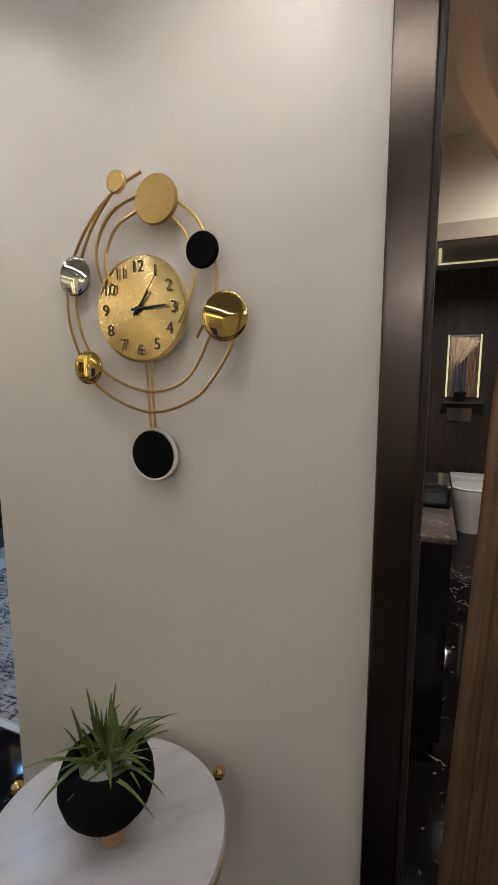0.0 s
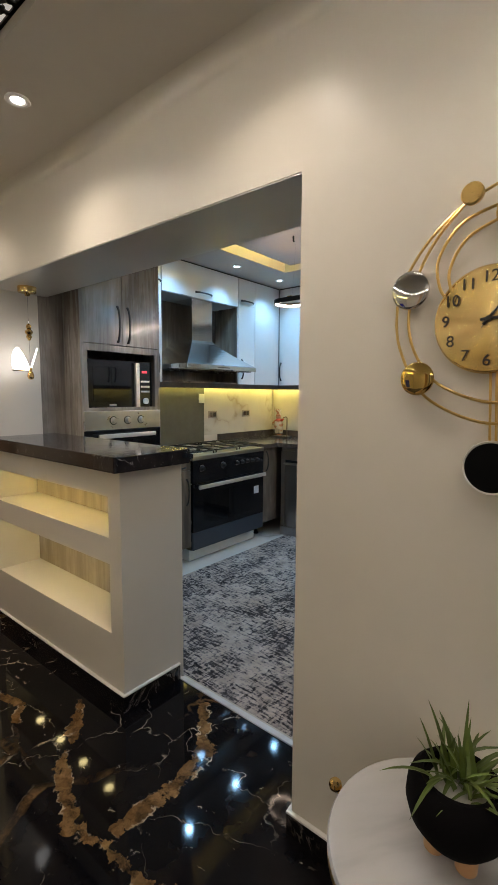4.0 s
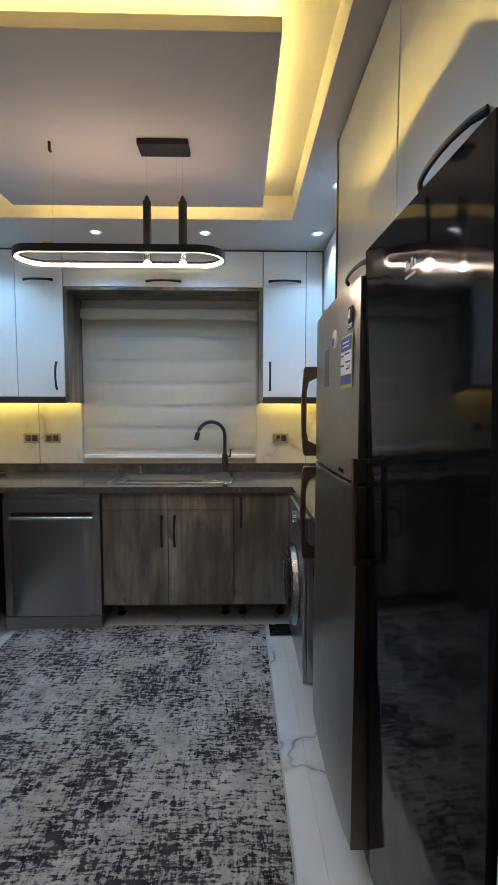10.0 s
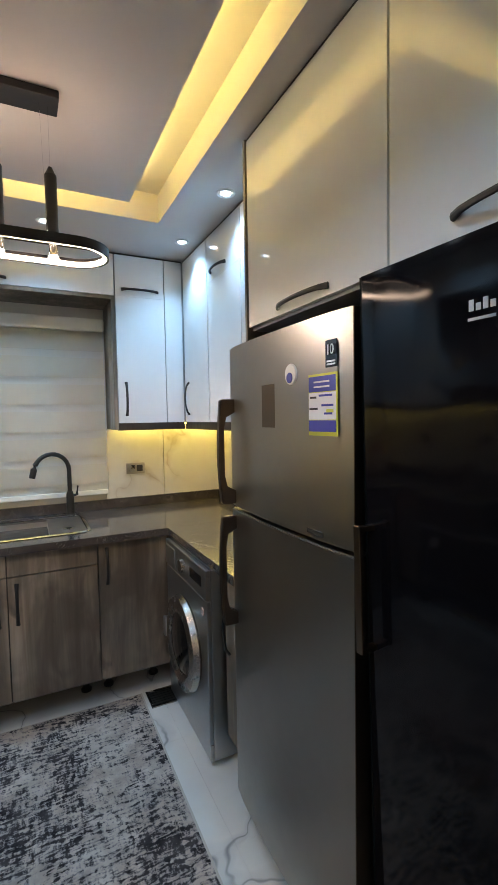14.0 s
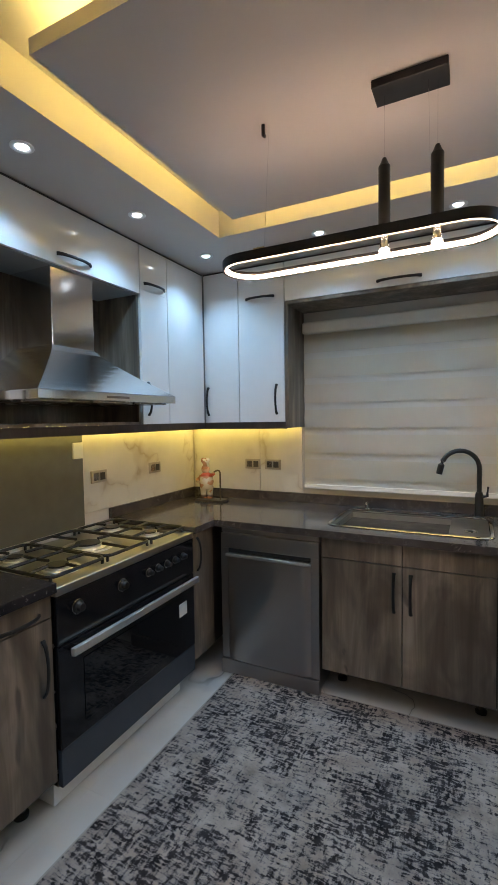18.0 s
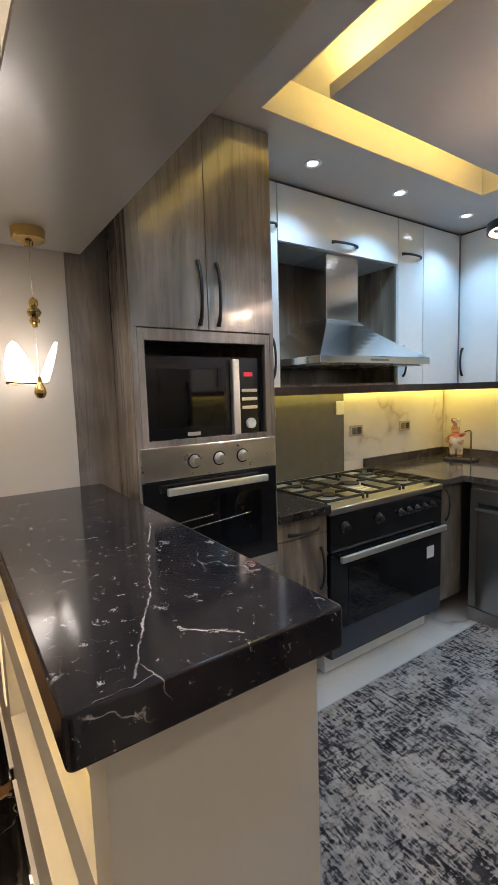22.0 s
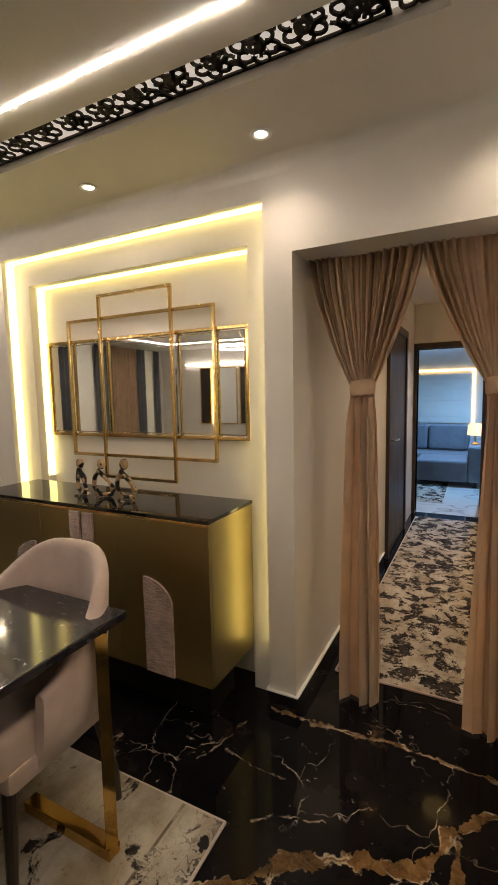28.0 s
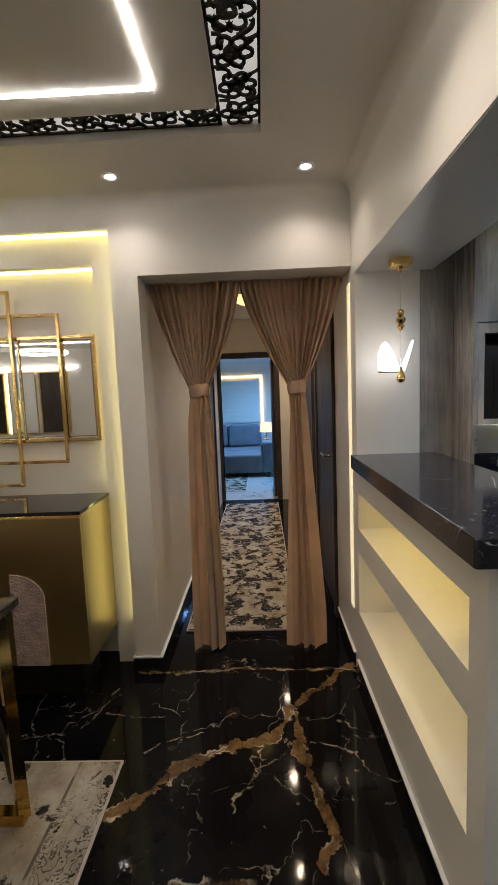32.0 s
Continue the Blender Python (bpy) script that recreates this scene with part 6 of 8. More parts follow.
def sink():
    u = thing("sink", (-1.77, 3.76, 0.90), "stainless steel inset sink with drainer", "sink")
    path = rounded(SX0 - 0.006, SX1 + 0.006, SY0 - 0.006, SY1 + 0.006, 0.06, (0, 1, 2, 3))
    part("rim", sweep([(px, py, 0.908) for px, py in path], 0.011, 8, 0.4, True), M_CHROME, u, "rounded chrome rim", True)
    bx0, bx1, by0, by1 = SX0 + 0.03, SX1 - 0.19, SY0 + 0.035, SY1 - 0.035
    part("deck", holed(SX0 + 0.001, SX1 - 0.001, SY0 + 0.001, SY1 - 0.001, bx0, bx1, by0, by1, 0.897, 0.9035), M_STEELW, u, "brushed steel deck")
    part("bowl", many([(bx0 - 0.004, bx1 + 0.004, by0 - 0.004, by1 + 0.004, 0.73, 0.735), (bx0 - 0.005, bx0 - 0.0005, by0, by1, 0.735, 0.8965), (bx1 + 0.0005, bx1 + 0.005, by0, by1, 0.735, 0.8965), (bx0, bx1, by0 - 0.005, by0 - 0.0005, 0.735, 0.8965), (bx0, bx1, by1 + 0.0005, by1 + 0.005, 0.735, 0.8965)]), M_STEEL, u)
    p = part("plug", lathe([(0, 0), (0.030, 0), (0.030, 0.003), (0.022, 0.005), (0.020, 0.002), (0, 0.002)], (-1.465, 3.66, 0.904), 24), M_CHROME, u, "round chrome drain knob", True)
    part("plug_cap", disc((-1.465, 3.66, 0.9062), 0.013, 0.004, n=20, bev=0.001), M_BLACK, p)
    t = thing("soap_dispenser", (-2.06, 4.02, 0.906), "small chrome soap dispenser beside the sink", "soap dispenser")
    part("stem", lathe([(0, 0), (0.018, 0), (0.018, 0.006), (0.008, 0.012), (0.008, 0.045), (0, 0.047)], (-2.06, 4.02, 0.906), 16), M_CHROME, t, smooth=True)
    part("spout", sweep([(-2.06, 4.02, 0.95), (-2.06, 3.99, 0.955), (-2.06, 3.96, 0.945)], 0.006, 8), M_CHROME, t, smooth=True)
sink()

def tap():
    u = thing("kitchen_tap", (-1.425, 4.02, 0.906), "tall matt black swan-neck kitchen tap", "tap")
    part("base", lathe([(0, 0), (0.030, 0), (0.030, 0.006), (0.024, 0.012), (0.022, 0.13), (0.017, 0.15), (0, 0.15)], (-1.425, 4.02, 0.906), 24), M_BLACK, u, smooth=True)
    pts = [(-1.425, 4.02, 1.04)] + [(-1.525 + 0.10 * math.cos(a), 4.02 - 0.035 * (1 - math.cos(a)) , 1.19 + 0.105 * math.sin(a)) for a in [math.pi * i / 14 for i in range(0, 14)]] + [(-1.635, 3.945, 1.16)]
    part("spout", sweep(pts, [0.013] * (len(pts) - 3) + [0.015, 0.018, 0.017], 12), M_BLACK, u, smooth=True)
    part("lever", sweep([(-1.405, 4.02, 1.03), (-1.385, 4.015, 1.035), (-1.380, 4.0, 1.09)], [0.009, 0.009, 0.006], 10), M_BLACK, u, smooth=True)
tap()

def blind():
    x0, x1, y = -2.50, -1.185, 4.085
    u = thing("window_blind", (-1.84, y, 1.02), "cream zebra roller blind drawn down over the window", "blind")
    part("headrail", box(x0 - 0.005, x1 + 0.005, y - 0.035, y + 0.03, 2.06, 2.14, 0.02, 4), M_BLIND2, u)
    zz, k = 2.062, 0
    while zz > 1.05:
        h = 0.125 if k % 2 == 0 else 0.045
        z0 = max(zz - h, 1.045)
        b = bmesh.new()
        n = 14
        off = 0.006 * (k % 2)
        rows = []
        for i in range(n + 1):
            x = x0 + (x1 - x0) * i / n
            wob = 0.0015 * math.sin(i * 1.7 + k)
            rows.append([b.verts.new((x, y + off + wob, zz)), b.verts.new((x, y + off - 0.006 * (1 - k % 2) + wob, (zz + z0) / 2)), b.verts.new((x, y + off - 0.002 + wob, z0))])
        for A, B in zip(rows, rows[1:]):
            for j in (0, 1):
                b.faces.new((A[j], B[j], B[j + 1], A[j + 1]))
        bmesh.ops.solidify(b, geom=b.faces[:], thickness=0.002)
        part("fabric_band", b, M_BLIND if k % 2 == 0 else M_BLIND2, u, smooth=True)
        zz, k = z0, k + 1
    part("bottom_rail", box(x0, x1, y - 0.012, y + 0.012, 1.012, 1.043, 0.006, 3), M_BLIND2, u)
    part("cord", sweep([(x1 - 0.005, y - 0.03, 2.08), (x1 - 0.005, y - 0.035, 1.35)], 0.0025, 6), M_WHITE, u)
blind()

def socket(at, face, label="grey double wall socket on the backsplash"):
    u = thing("wall_socket", at, label, "socket", "kitchen sockets")
    x, y, z = at
    if face == "y":
        part("plate", box(x - 0.062, x + 0.062, y - 0.009, y, z - 0.037, z + 0.037, 0.004), M_GREYP, u)
        for dx in (-0.026, 0.026):
            part("insert", box(x + dx - 0.02, x + dx + 0.02, y - 0.011, y - 0.0092, z - 0.022, z + 0.022, 0.002), M_STEELD if dx < 0 else M_DKTRIM, u)
    else:
        part("plate", box(x, x + 0.009, y - 0.062, y + 0.062, z - 0.037, z + 0.037, 0.004), M_GREYP, u)
        for dy in (-0.026, 0.026):
            part("insert", box(x + 0.0092, x + 0.011, y + dy - 0.02, y + dy + 0.02, z - 0.022, z + 0.022, 0.002), M_STEELD if dy < 0 else M_DKTRIM, u)
for sx in (-2.915, -2.755, -0.995):
    socket((sx, 4.117, 1.165), "y")
for sy in (3.10, 3.62):
    socket((-3.437, sy, 1.172), "x")
u = thing("glass_switch", (-3.429, 2.945, 1.33), "small white switch on the glass splashback", "switch")
part("plate", box(-3.429, -3.418, 2.905, 2.975, 1.29, 1.38, 0.004), M_WHITE, u)
u = thing("air_freshener", (-3.429, 2.361, 1.325), "small blue and white plug-in by the glass splashback", "air freshener")
part("body", box(-3.429, -3.40, 2.330, 2.392, 1.298, 1.352, 0.008, 3), plastic("light_blue_plastic", (0.07, 0.33, 0.72), 0.35, 0.05), u)

# figurine in the counter corner
CX, CY, CZ = -3.205, 3.925, 0.9225
b = bmesh.new()
for dx in (-0.022, 0.024):
    join(b, lathe([(0, 0), (0.024, 0), (0.027, 0.010), (0.022, 0.022), (0.021, 0.030), (0.024, 0.060), (0.027, 0.085), (0, 0.095)], (CX + dx, CY + 0.3 * dx, CZ), 14))
join(b, lathe([(0, 0.07), (0.040, 0.072), (0.050, 0.095), (0.053, 0.125), (0.047, 0.155), (0.036, 0.178), (0.020, 0.188), (0, 0.190)], (CX, CY, CZ), 20))
join(b, lathe([(0, 0.183), (0.020, 0.185), (0.029, 0.200), (0.031, 0.216), (0.026, 0.232), (0.022, 0.236), (0.024, 0.244), (0.023, 0.258), (0.031, 0.268), (0.034, 0.282), (0.026, 0.294), (0, 0.298)], (CX - 0.004, CY - 0.002, CZ), 18))
join(b, sweep([(CX + 0.036, CY - 0.01, CZ + 0.165), (CX + 0.062, CY - 0.025, CZ + 0.175), (CX + 0.085, CY - 0.035, CZ + 0.188)], 0.013, 8))
join(b, sweep([(CX - 0.036, CY - 0.01, CZ + 0.162), (CX - 0.062, CY - 0.022, CZ + 0.135), (CX - 0.042, CY - 0.045, CZ + 0.120)], 0.013, 8))
lone("chef_figurine", b, M_CERAM, "small painted cook figurine on the worktop corner", "figurine", smooth=True)
u = thing("wine_holder", (-3.12, 3.89, 0.906), "slim hook stand on a dark wooden base", "stand")
part("base", box(-3.265, -3.045, 3.86, 3.965, 0.906, 0.9215, 0.006), M_DKWOOD, u)
part("hook", sweep([(-3.068, 3.89, 0.9215), (-3.068, 3.89, 1.120), (-3.075, 3.89, 1.132), (-3.09, 3.89, 1.134), (-3.118, 3.89, 1.122)], 0.006, 8), M_BRONZE, u, smooth=True)

# recessed spots
def downlight(x, y, z, mat, label, group):
    u = thing("downlight", (x, y, z - 0.006), label, "ceiling spotlight", group)
    part("rim", lathe([(0.023, 0.006), (0.040, 0.006), (0.042, 0.003), (0.039, 0.0), (0.030, 0.0), (0.023, 0.004)], (x, y, z - 0.007), 24), M_WHITE, u, smooth=True)
    part("lens", disc((x, y, z - 0.0045), 0.022, 0.003, n=20, bev=0.0005), mat, u)
for px, py in KITCHEN_SPOTS:
    downlight(px, py, K_CEIL, M_SPOTC, "recessed cool white ceiling spotlight", "kitchen spotlights")
# also makes fixtures for the unseen lamps added to HALL_SPOTS
for px, py in HALL_SPOTS:
    downlight(px, py, H_CEIL, M_SPOTW, "recessed warm white ceiling spotlight", "hall spotlights")
for px, py in ((-4.1, 0.62), (-5.0, 0.62), (-6.2, 0.62)):
    downlight(px, py, 2.42, M_SPOTW, "recessed warm white ceiling spotlight", "corridor spotlights")

def clear_acrylic():
    m, nt, b = mk("clear_acrylic")
    b.inputs["Base Color"].default_value = (0.95, 0.93, 0.90, 1)
    b.inputs["Transmission Weight"].default_value = 1.0
    b.inputs["IOR"].default_value = 1.45
    b.inputs["Roughness"].default_value = 0.05
    return m


M_ACRYL = clear_acrylic()


def pendant():
    u = thing("pendant_lamp", (-1.83, 2.64, 2.02), "black racetrack pendant lamp with glowing inner band", "pendant lamp")
    cx0, cx1, cy, r = -2.18, -1.49, 2.64, 0.105
    path = [(cx1 + r * math.cos(radians(a)), cy + r * math.sin(radians(a))) for a in range(-90, 91, 12)] + [(cx0 + r * math.cos(radians(a)), cy + r * math.sin(radians(a))) for a in range(90, 271, 12)]
    def band(o0, o1, z0, z1):
        b = bmesh.new()
        rings = []
        k = len(path)
        for i, (x, y) in enumerate(path):
            ccx = cx1 if i < k // 2 else cx0
            d = Vector((x - ccx, y - cy)).normalized()
            rings.append([b.verts.new((x + d.x * o, y + d.y * o, z)) for o, z in ((o0, z0), (o1, z0), (o1, z1), (o0, z1))])
        for i in range(k):
            A, B = rings[i], rings[(i + 1) % k]
            for j in range(4):
                b.faces.new((A[j], A[(j + 1) % 4], B[(j + 1) % 4], B[j]))
        bmesh.ops.recalc_face_normals(b, faces=b.faces[:])
        return b
    part("band", band(0.0, 0.008, 2.035, 2.066), M_BLACK, u, "black metal band", True)
    part("light_strip", band(-0.008, -0.001, 2.037, 2.051), M_LED_P, u, "glowing white diffuser", True)
    c = part("canopy", box(-1.735, -1.525, 2.53, 2.625, 2.462, 2.486, 0.003), M_BLACK, u)
    for x in (-1.705, -1.555):
        rod = part("tube", lathe([(0, 0), (0.016, 0), (0.018, 0.003), (0.018, 0.19), (0.012, 0.2), (0.006, 0.215), (0, 0.215)], (x, 2.58, 2.065), 20), M_BLACK, u, "black cylinder spotlight", True)
        part("acrylic_rod", lathe([(0, -0.052), (0.011, -0.050), (0.013, -0.046), (0.013, 0), (0, 0)], (x, 2.58, 2.064), 16), M_ACRYL, rod, "clear acrylic rod", True)
        part("lens", lathe([(0, -0.076), (0.012, -0.073), (0.0165, -0.064), (0.015, -0.055), (0.009, -0.0525), (0, -0.0525)], (x, 2.58, 2.064), 16), M_BULB, rod, "glowing warm tip", True)
        part("wire", sweep([(x, 2.58, 2.28), (x, 2.58, 2.464)], 0.0006, 5), M_CHROME, rod)
    for x in (-2.10, -1.57):
        part("suspension_wire", sweep([(x, 2.56, 2.068), (x + (0.02 if x < -2 else -0.01), 2.57, 2.484)], 0.0005, 5), M_CHROME, u)
    part("ceiling_cup", lathe([(0, 0), (0.006, 0.002), (0.008, 0.016), (0, 0.017)], (-1.585, 2.57, 2.469), 12), M_BRONZE, u, "small wire anchor", True)
    part("clip", box(-2.13, -2.09, 2.535, 2.55, 2.066, 2.074, 0.001), M_GOLD, u)
pendant()
u = thing("ceiling_hook", (-2.10, 2.565, 2.45), "small black hook in the kitchen ceiling", "hook")
part("shank", sweep([(-2.10, 2.565, 2.488), (-2.10, 2.565, 2.452), (-2.094, 2.565, 2.447)], 0.0065, 8), M_BLACK, u, smooth=True)

# ---------- hall: butterfly lamp over the bar ----------
def butterfly():
    x, y = -2.85, 1.03
    u = thing("butterfly_pendant", (x, y, 1.42), "gold pendant lamp with glowing butterfly wings over the bar", "pendant lamp")
    part("canopy", lathe([(0, 0), (0.012, 0.0), (0.015, 0.012), (0.048, 0.018), (0.050, 0.045), (0.050, 0.052), (0, 0.052)], (x, y, LINTEL - 0.053), 28), M_GOLD, u, smooth=True)
    part("wire", sweep([(x, y, LINTEL - 0.05), (x, y, 1.51)], 0.0009, 5), M_CHROME, u)
    part("beads", lathe([(0, 0), (0.008, 0.004), (0.009, 0.012), (0.014, 0.016), (0.016, 0.026), (0.010, 0.032), (0.018, 0.040), (0.022, 0.050), (0.016, 0.060), (0.010, 0.064), (0.014, 0.075), (0.012, 0.088), (0.006, 0.094), (0, 0.095)], (x, y, 1.672), 20), M_GOLD, u, "turned brass beads", True)
    body = part("body", lathe([(0, 0), (0.012, 0.004), (0.019, 0.018), (0.016, 0.035), (0.010, 0.045), (0.007, 0.07), (0, 0.072)], (x, y, 1.452), 20), M_GOLD, u, smooth=True)
    view, side = Vector((-0.982, 0.189, 0)), Vector((0.189, 0.982, 0))
    outline = [(0.004, 0.012), (0.010, 0.0), (0.050, 0.0), (0.093, 0.006), (0.096, 0.040), (0.094, 0.075), (0.083, 0.110), (0.069, 0.126), (0.058, 0.122), (0.045, 0.104), (0.024, 0.065)]
    for s in (-1, 1):
        if s < 0:
            d, g = -side, Vector((0, 0, 1))
        else:
            d, g = (view * 0.93 + side * 0.22).normalized(), (side * 0.30 + Vector((0, 0, 0.95))).normalized()
        n = d.cross(g).normalized()
        b = bmesh.new()
        fr, bk = [], []
        for a, z in outline:
            p = Vector((x, y, 1.506)) + d * a + g * z * (1.1 if s > 0 else 1.0)
            fr.append(b.verts.new(p + n * 0.0035))
            bk.append(b.verts.new(p - n * 0.0035))
        b.faces.new(fr)
        b.faces.new(bk[::-1])
        for i in range(len(fr)):
            j = (i + 1) % len(fr)
            b.faces.new((fr[i], bk[i], bk[j], fr[j]))
        bmesh.ops.recalc_face_normals(b, faces=b.faces[:])
        w = part("wing", b, M_WING, u, "glowing ribbed acrylic wing")
        part("clasp", sweep([Vector((x, y, 1.502)), Vector((x, y, 1.502)) + d * 0.094 + g * 0.002], 0.0035, 6), M_GOLD, w)
        for k in range(1, 5):
            part("rib", sweep([Vector((x, y, 1.506)) + d * (0.010 + 0.017 * k) + g * 0.004 + n * 0.0036, Vector((x, y, 1.506)) + d * (0.030 + 0.012 * k) + g * (0.078 - 0.003 * (k - 3) ** 2) + n * 0.0036], 0.0008, 5), M_WHITE, w)
butterfly()

# lit vertical strip beside the curtained doorway
lone("wall_led_strip", box(-3.20, -3.135, DOOR_R - 0.004, DOOR_R + 0.004, 0.30, 1.95, 0.002), glow("soft_led_diffuser", (1.0, 0.80, 0.46), 0.6), "soft yellow led strip set beside the doorway", "led strip")

# ---------- hall: wall clock ----------
def sunray():
    """Brass brushed in rays from the middle."""
    m, nt, b = mk("sunray_brass")
    nt.links.new(ramp(nt, noise_fac(nt, coords(nt, (1, 1, 1), "object"), 40, 3), (0.3, (0.80, 0.57, 0.23)), (0.7, (0.86, 0.63, 0.27))), b.inputs["Base Color"])
    b.inputs["Metallic"].default_value = 1.0
    b.inputs["Roughness"].default_value = 0.24
    b.inputs["Anisotropic"].default_value = 1.0
    tg = nt.nodes.new("ShaderNodeTangent")
    tg.direction_type, tg.axis = "RADIAL", "Y"
    nt.links.new(tg.outputs[0], b.inputs["Tangent"])
    return m


M_GOLDM = metal("mirror_gold", (0.70, 0.50, 0.16), 0.04)


def clock():
    Y = HALL_Y
    u = thing("wall_clock", (-0.43, Y, 1.20), "gold orbit wall clock with round coloured plates", "clock")
    c = (-0.441, 1.533)
    fb = lathe([(0, 0.0), (0.108, 0.0), (0.113, 0.006), (0.110, 0.013), (0.107, 0.0135)], (c[0], Y - 0.012, c[1]), 96, "y")
    mid = fb.verts.new((c[0], Y - 0.0285, c[1]))
    rim = []
    for k in range(96):
        a = 2 * math.pi * k / 96
        dip = 0.0055 * (0.5 + 0.5 * math.sin(3 * a + 0.6)) + 0.0016 * (0.5 + 0.5 * math.sin(8 * a))
        rim.append(fb.verts.new((c[0] + 0.1075 * math.cos(a), Y - 0.0285 + dip, c[1] + 0.1075 * math.sin(a))))
    for k in range(96):
        fb.faces.new((mid, rim[(k + 1) % 96], rim[k]))
    f = part("face", fb, sunray(), u, "sunray brushed gold dial", True)
    yy = Y - 0.0288
    for i in range(1, 13):
        a = radians(90 - 30 * i)
        text_mesh(str(i), 0.034, M_DKWOOD, pose(c[0] + 0.086 * math.cos(a), yy, c[1] + 0.086 * math.sin(a), 90, 0, 0), f)
    for ang, ln, w, nm in ((4, 0.07, 0.0035, "minute_hand"), (52, 0.045, 0.0035, "hour_hand")):
        a = radians(ang)
        d = Vector((math.cos(a), 0, math.sin(a)))
        part(nm, sweep([Vector((c[0], yy - 0.004, c[1])) - d * 0.015, Vector((c[0], yy - 0.004, c[1])) + d * ln], [w, w * 0.6], 6), M_BLACK, f)
    part("second_hand", sweep([(c[0] - 0.012, yy - 0.006, c[1] - 0.018), (c[0] + 0.05, yy - 0.006, c[1] + 0.07)], 0.0009, 5), M_CHROME, f)
    part("hub", disc((c[0], yy, c[1]), 0.006, 0.009, "y", 16), M_BLACK, f)
    def ring(k, *pts):
        """A bent brass tube that runs smoothly through the points."""
        p = [pts[0], *pts, pts[-1]]
        out = []
        for a, b_, c_, d in zip(p, p[1:], p[2:], p[3:]):
            for i in range(8):
                t = i / 8
                q = [0.5 * (2 * b_[n] + (c_[n] - a[n]) * t + (2 * a[n] - 5 * b_[n] + 4 * c_[n] - d[n]) * t * t + (3 * b_[n] - a[n] - 3 * c_[n] + d[n]) * t ** 3) for n in (0, 1)]
                out.append((q[0], Y - 0.020 - 0.004 * k, q[1]))
        out.append((pts[-1][0], Y - 0.020 - 0.004 * k, pts[-1][1]))
        part("ring", sweep(out, 0.0034, 8, up=(0, 1, 0)), M_GOLDB, u, smooth=True)
    ring(0, (-0.430, 1.806), (-0.505, 1.775), (-0.580, 1.709), (-0.628, 1.630), (-0.641, 1.560), (-0.628, 1.475), (-0.566, 1.370), (-0.432, 1.315), (-0.311, 1.349), (-0.234, 1.443), (-0.226, 1.500))
    ring(1, (-0.490, 1.785), (-0.557, 1.714), (-0.598, 1.630), (-0.611, 1.539), (-0.588, 1.460), (-0.536, 1.398), (-0.432, 1.360), (-0.336, 1.382), (-0.278, 1.466), (-0.270, 1.510))
    ring(0, (-0.400, 1.768), (-0.500, 1.742), (-0.550, 1.675), (-0.545, 1.610), (-0.520, 1.575))
    ring(1, (-0.400, 1.742), (-0.488, 1.708), (-0.525, 1.645), (-0.518, 1.595))
    ring(0, (-0.390, 1.768), (-0.305, 1.703), (-0.263, 1.613), (-0.263, 1.557), (-0.268, 1.520))
    ring(1, (-0.390, 1.738), (-0.325, 1.672), (-0.306, 1.603), (-0.320, 1.548), (-0.345, 1.500))
    part("ring_end", sweep([(-0.308, Y - 0.020, 1.470), (-0.285, Y - 0.020, 1.505)], 0.0034, 8), M_GOLDB, u, smooth=True)
    for dx in (-0.006, 0.006):
        part("pendulum_rod", sweep([(-0.428 + dx, Y - 0.018, 1.43), (-0.421 + dx, Y - 0.018, 1.27)], 0.0028, 8), M_GOLDB, u, smooth=True)
    for x, z, r, m, nm in ((-0.485, 1.791, 0.023, M_GOLDB, "small gold plate"), (-0.389, 1.743, 0.049, M_GOLDB, "matt gold plate"), (-0.287, 1.637, 0.035, M_MATT, "matt black plate"), (-0.241, 1.509, 0.049, M_GOLDM, "mirror gold plate"), (-0.609, 1.613, 0.043, M_CHROME, "mirror silver plate"), (-0.585, 1.412, 0.038, M_GOLDM, "mirror gold plate")):
        if "mirror" in nm:
            dome = [(0, 0.0)] + [(r, 0.0), (r, 0.004)] + [(r * math.cos(radians(a)), 0.004 + 0.005 * math.sin(radians(a))) for a in range(10, 90, 10)] + [(0, 0.009)]
            part("plate", lathe(dome, (x, Y - 0.024, z), 40, "y"), m, u, nm, True)
        else:
            part("plate", disc((x, Y - 0.024, z), r, 0.012, "y", 36, 0.003), m, u, nm, True)
    p = part("pendulum", disc((-0.420, Y - 0.014, 1.22), 0.054, 0.012, "y", 40, 0.002), M_MATT, u, "black pendulum disc", True)
    part("pendulum_rim", lathe([(0.0535, 0.0), (0.058, 0.002), (0.059, 0.008), (0.057, 0.014), (0.0535, 0.013)], (-0.420, Y - 0.012, 1.22), 48, "y"), M_ALU, p, smooth=True)
clock()

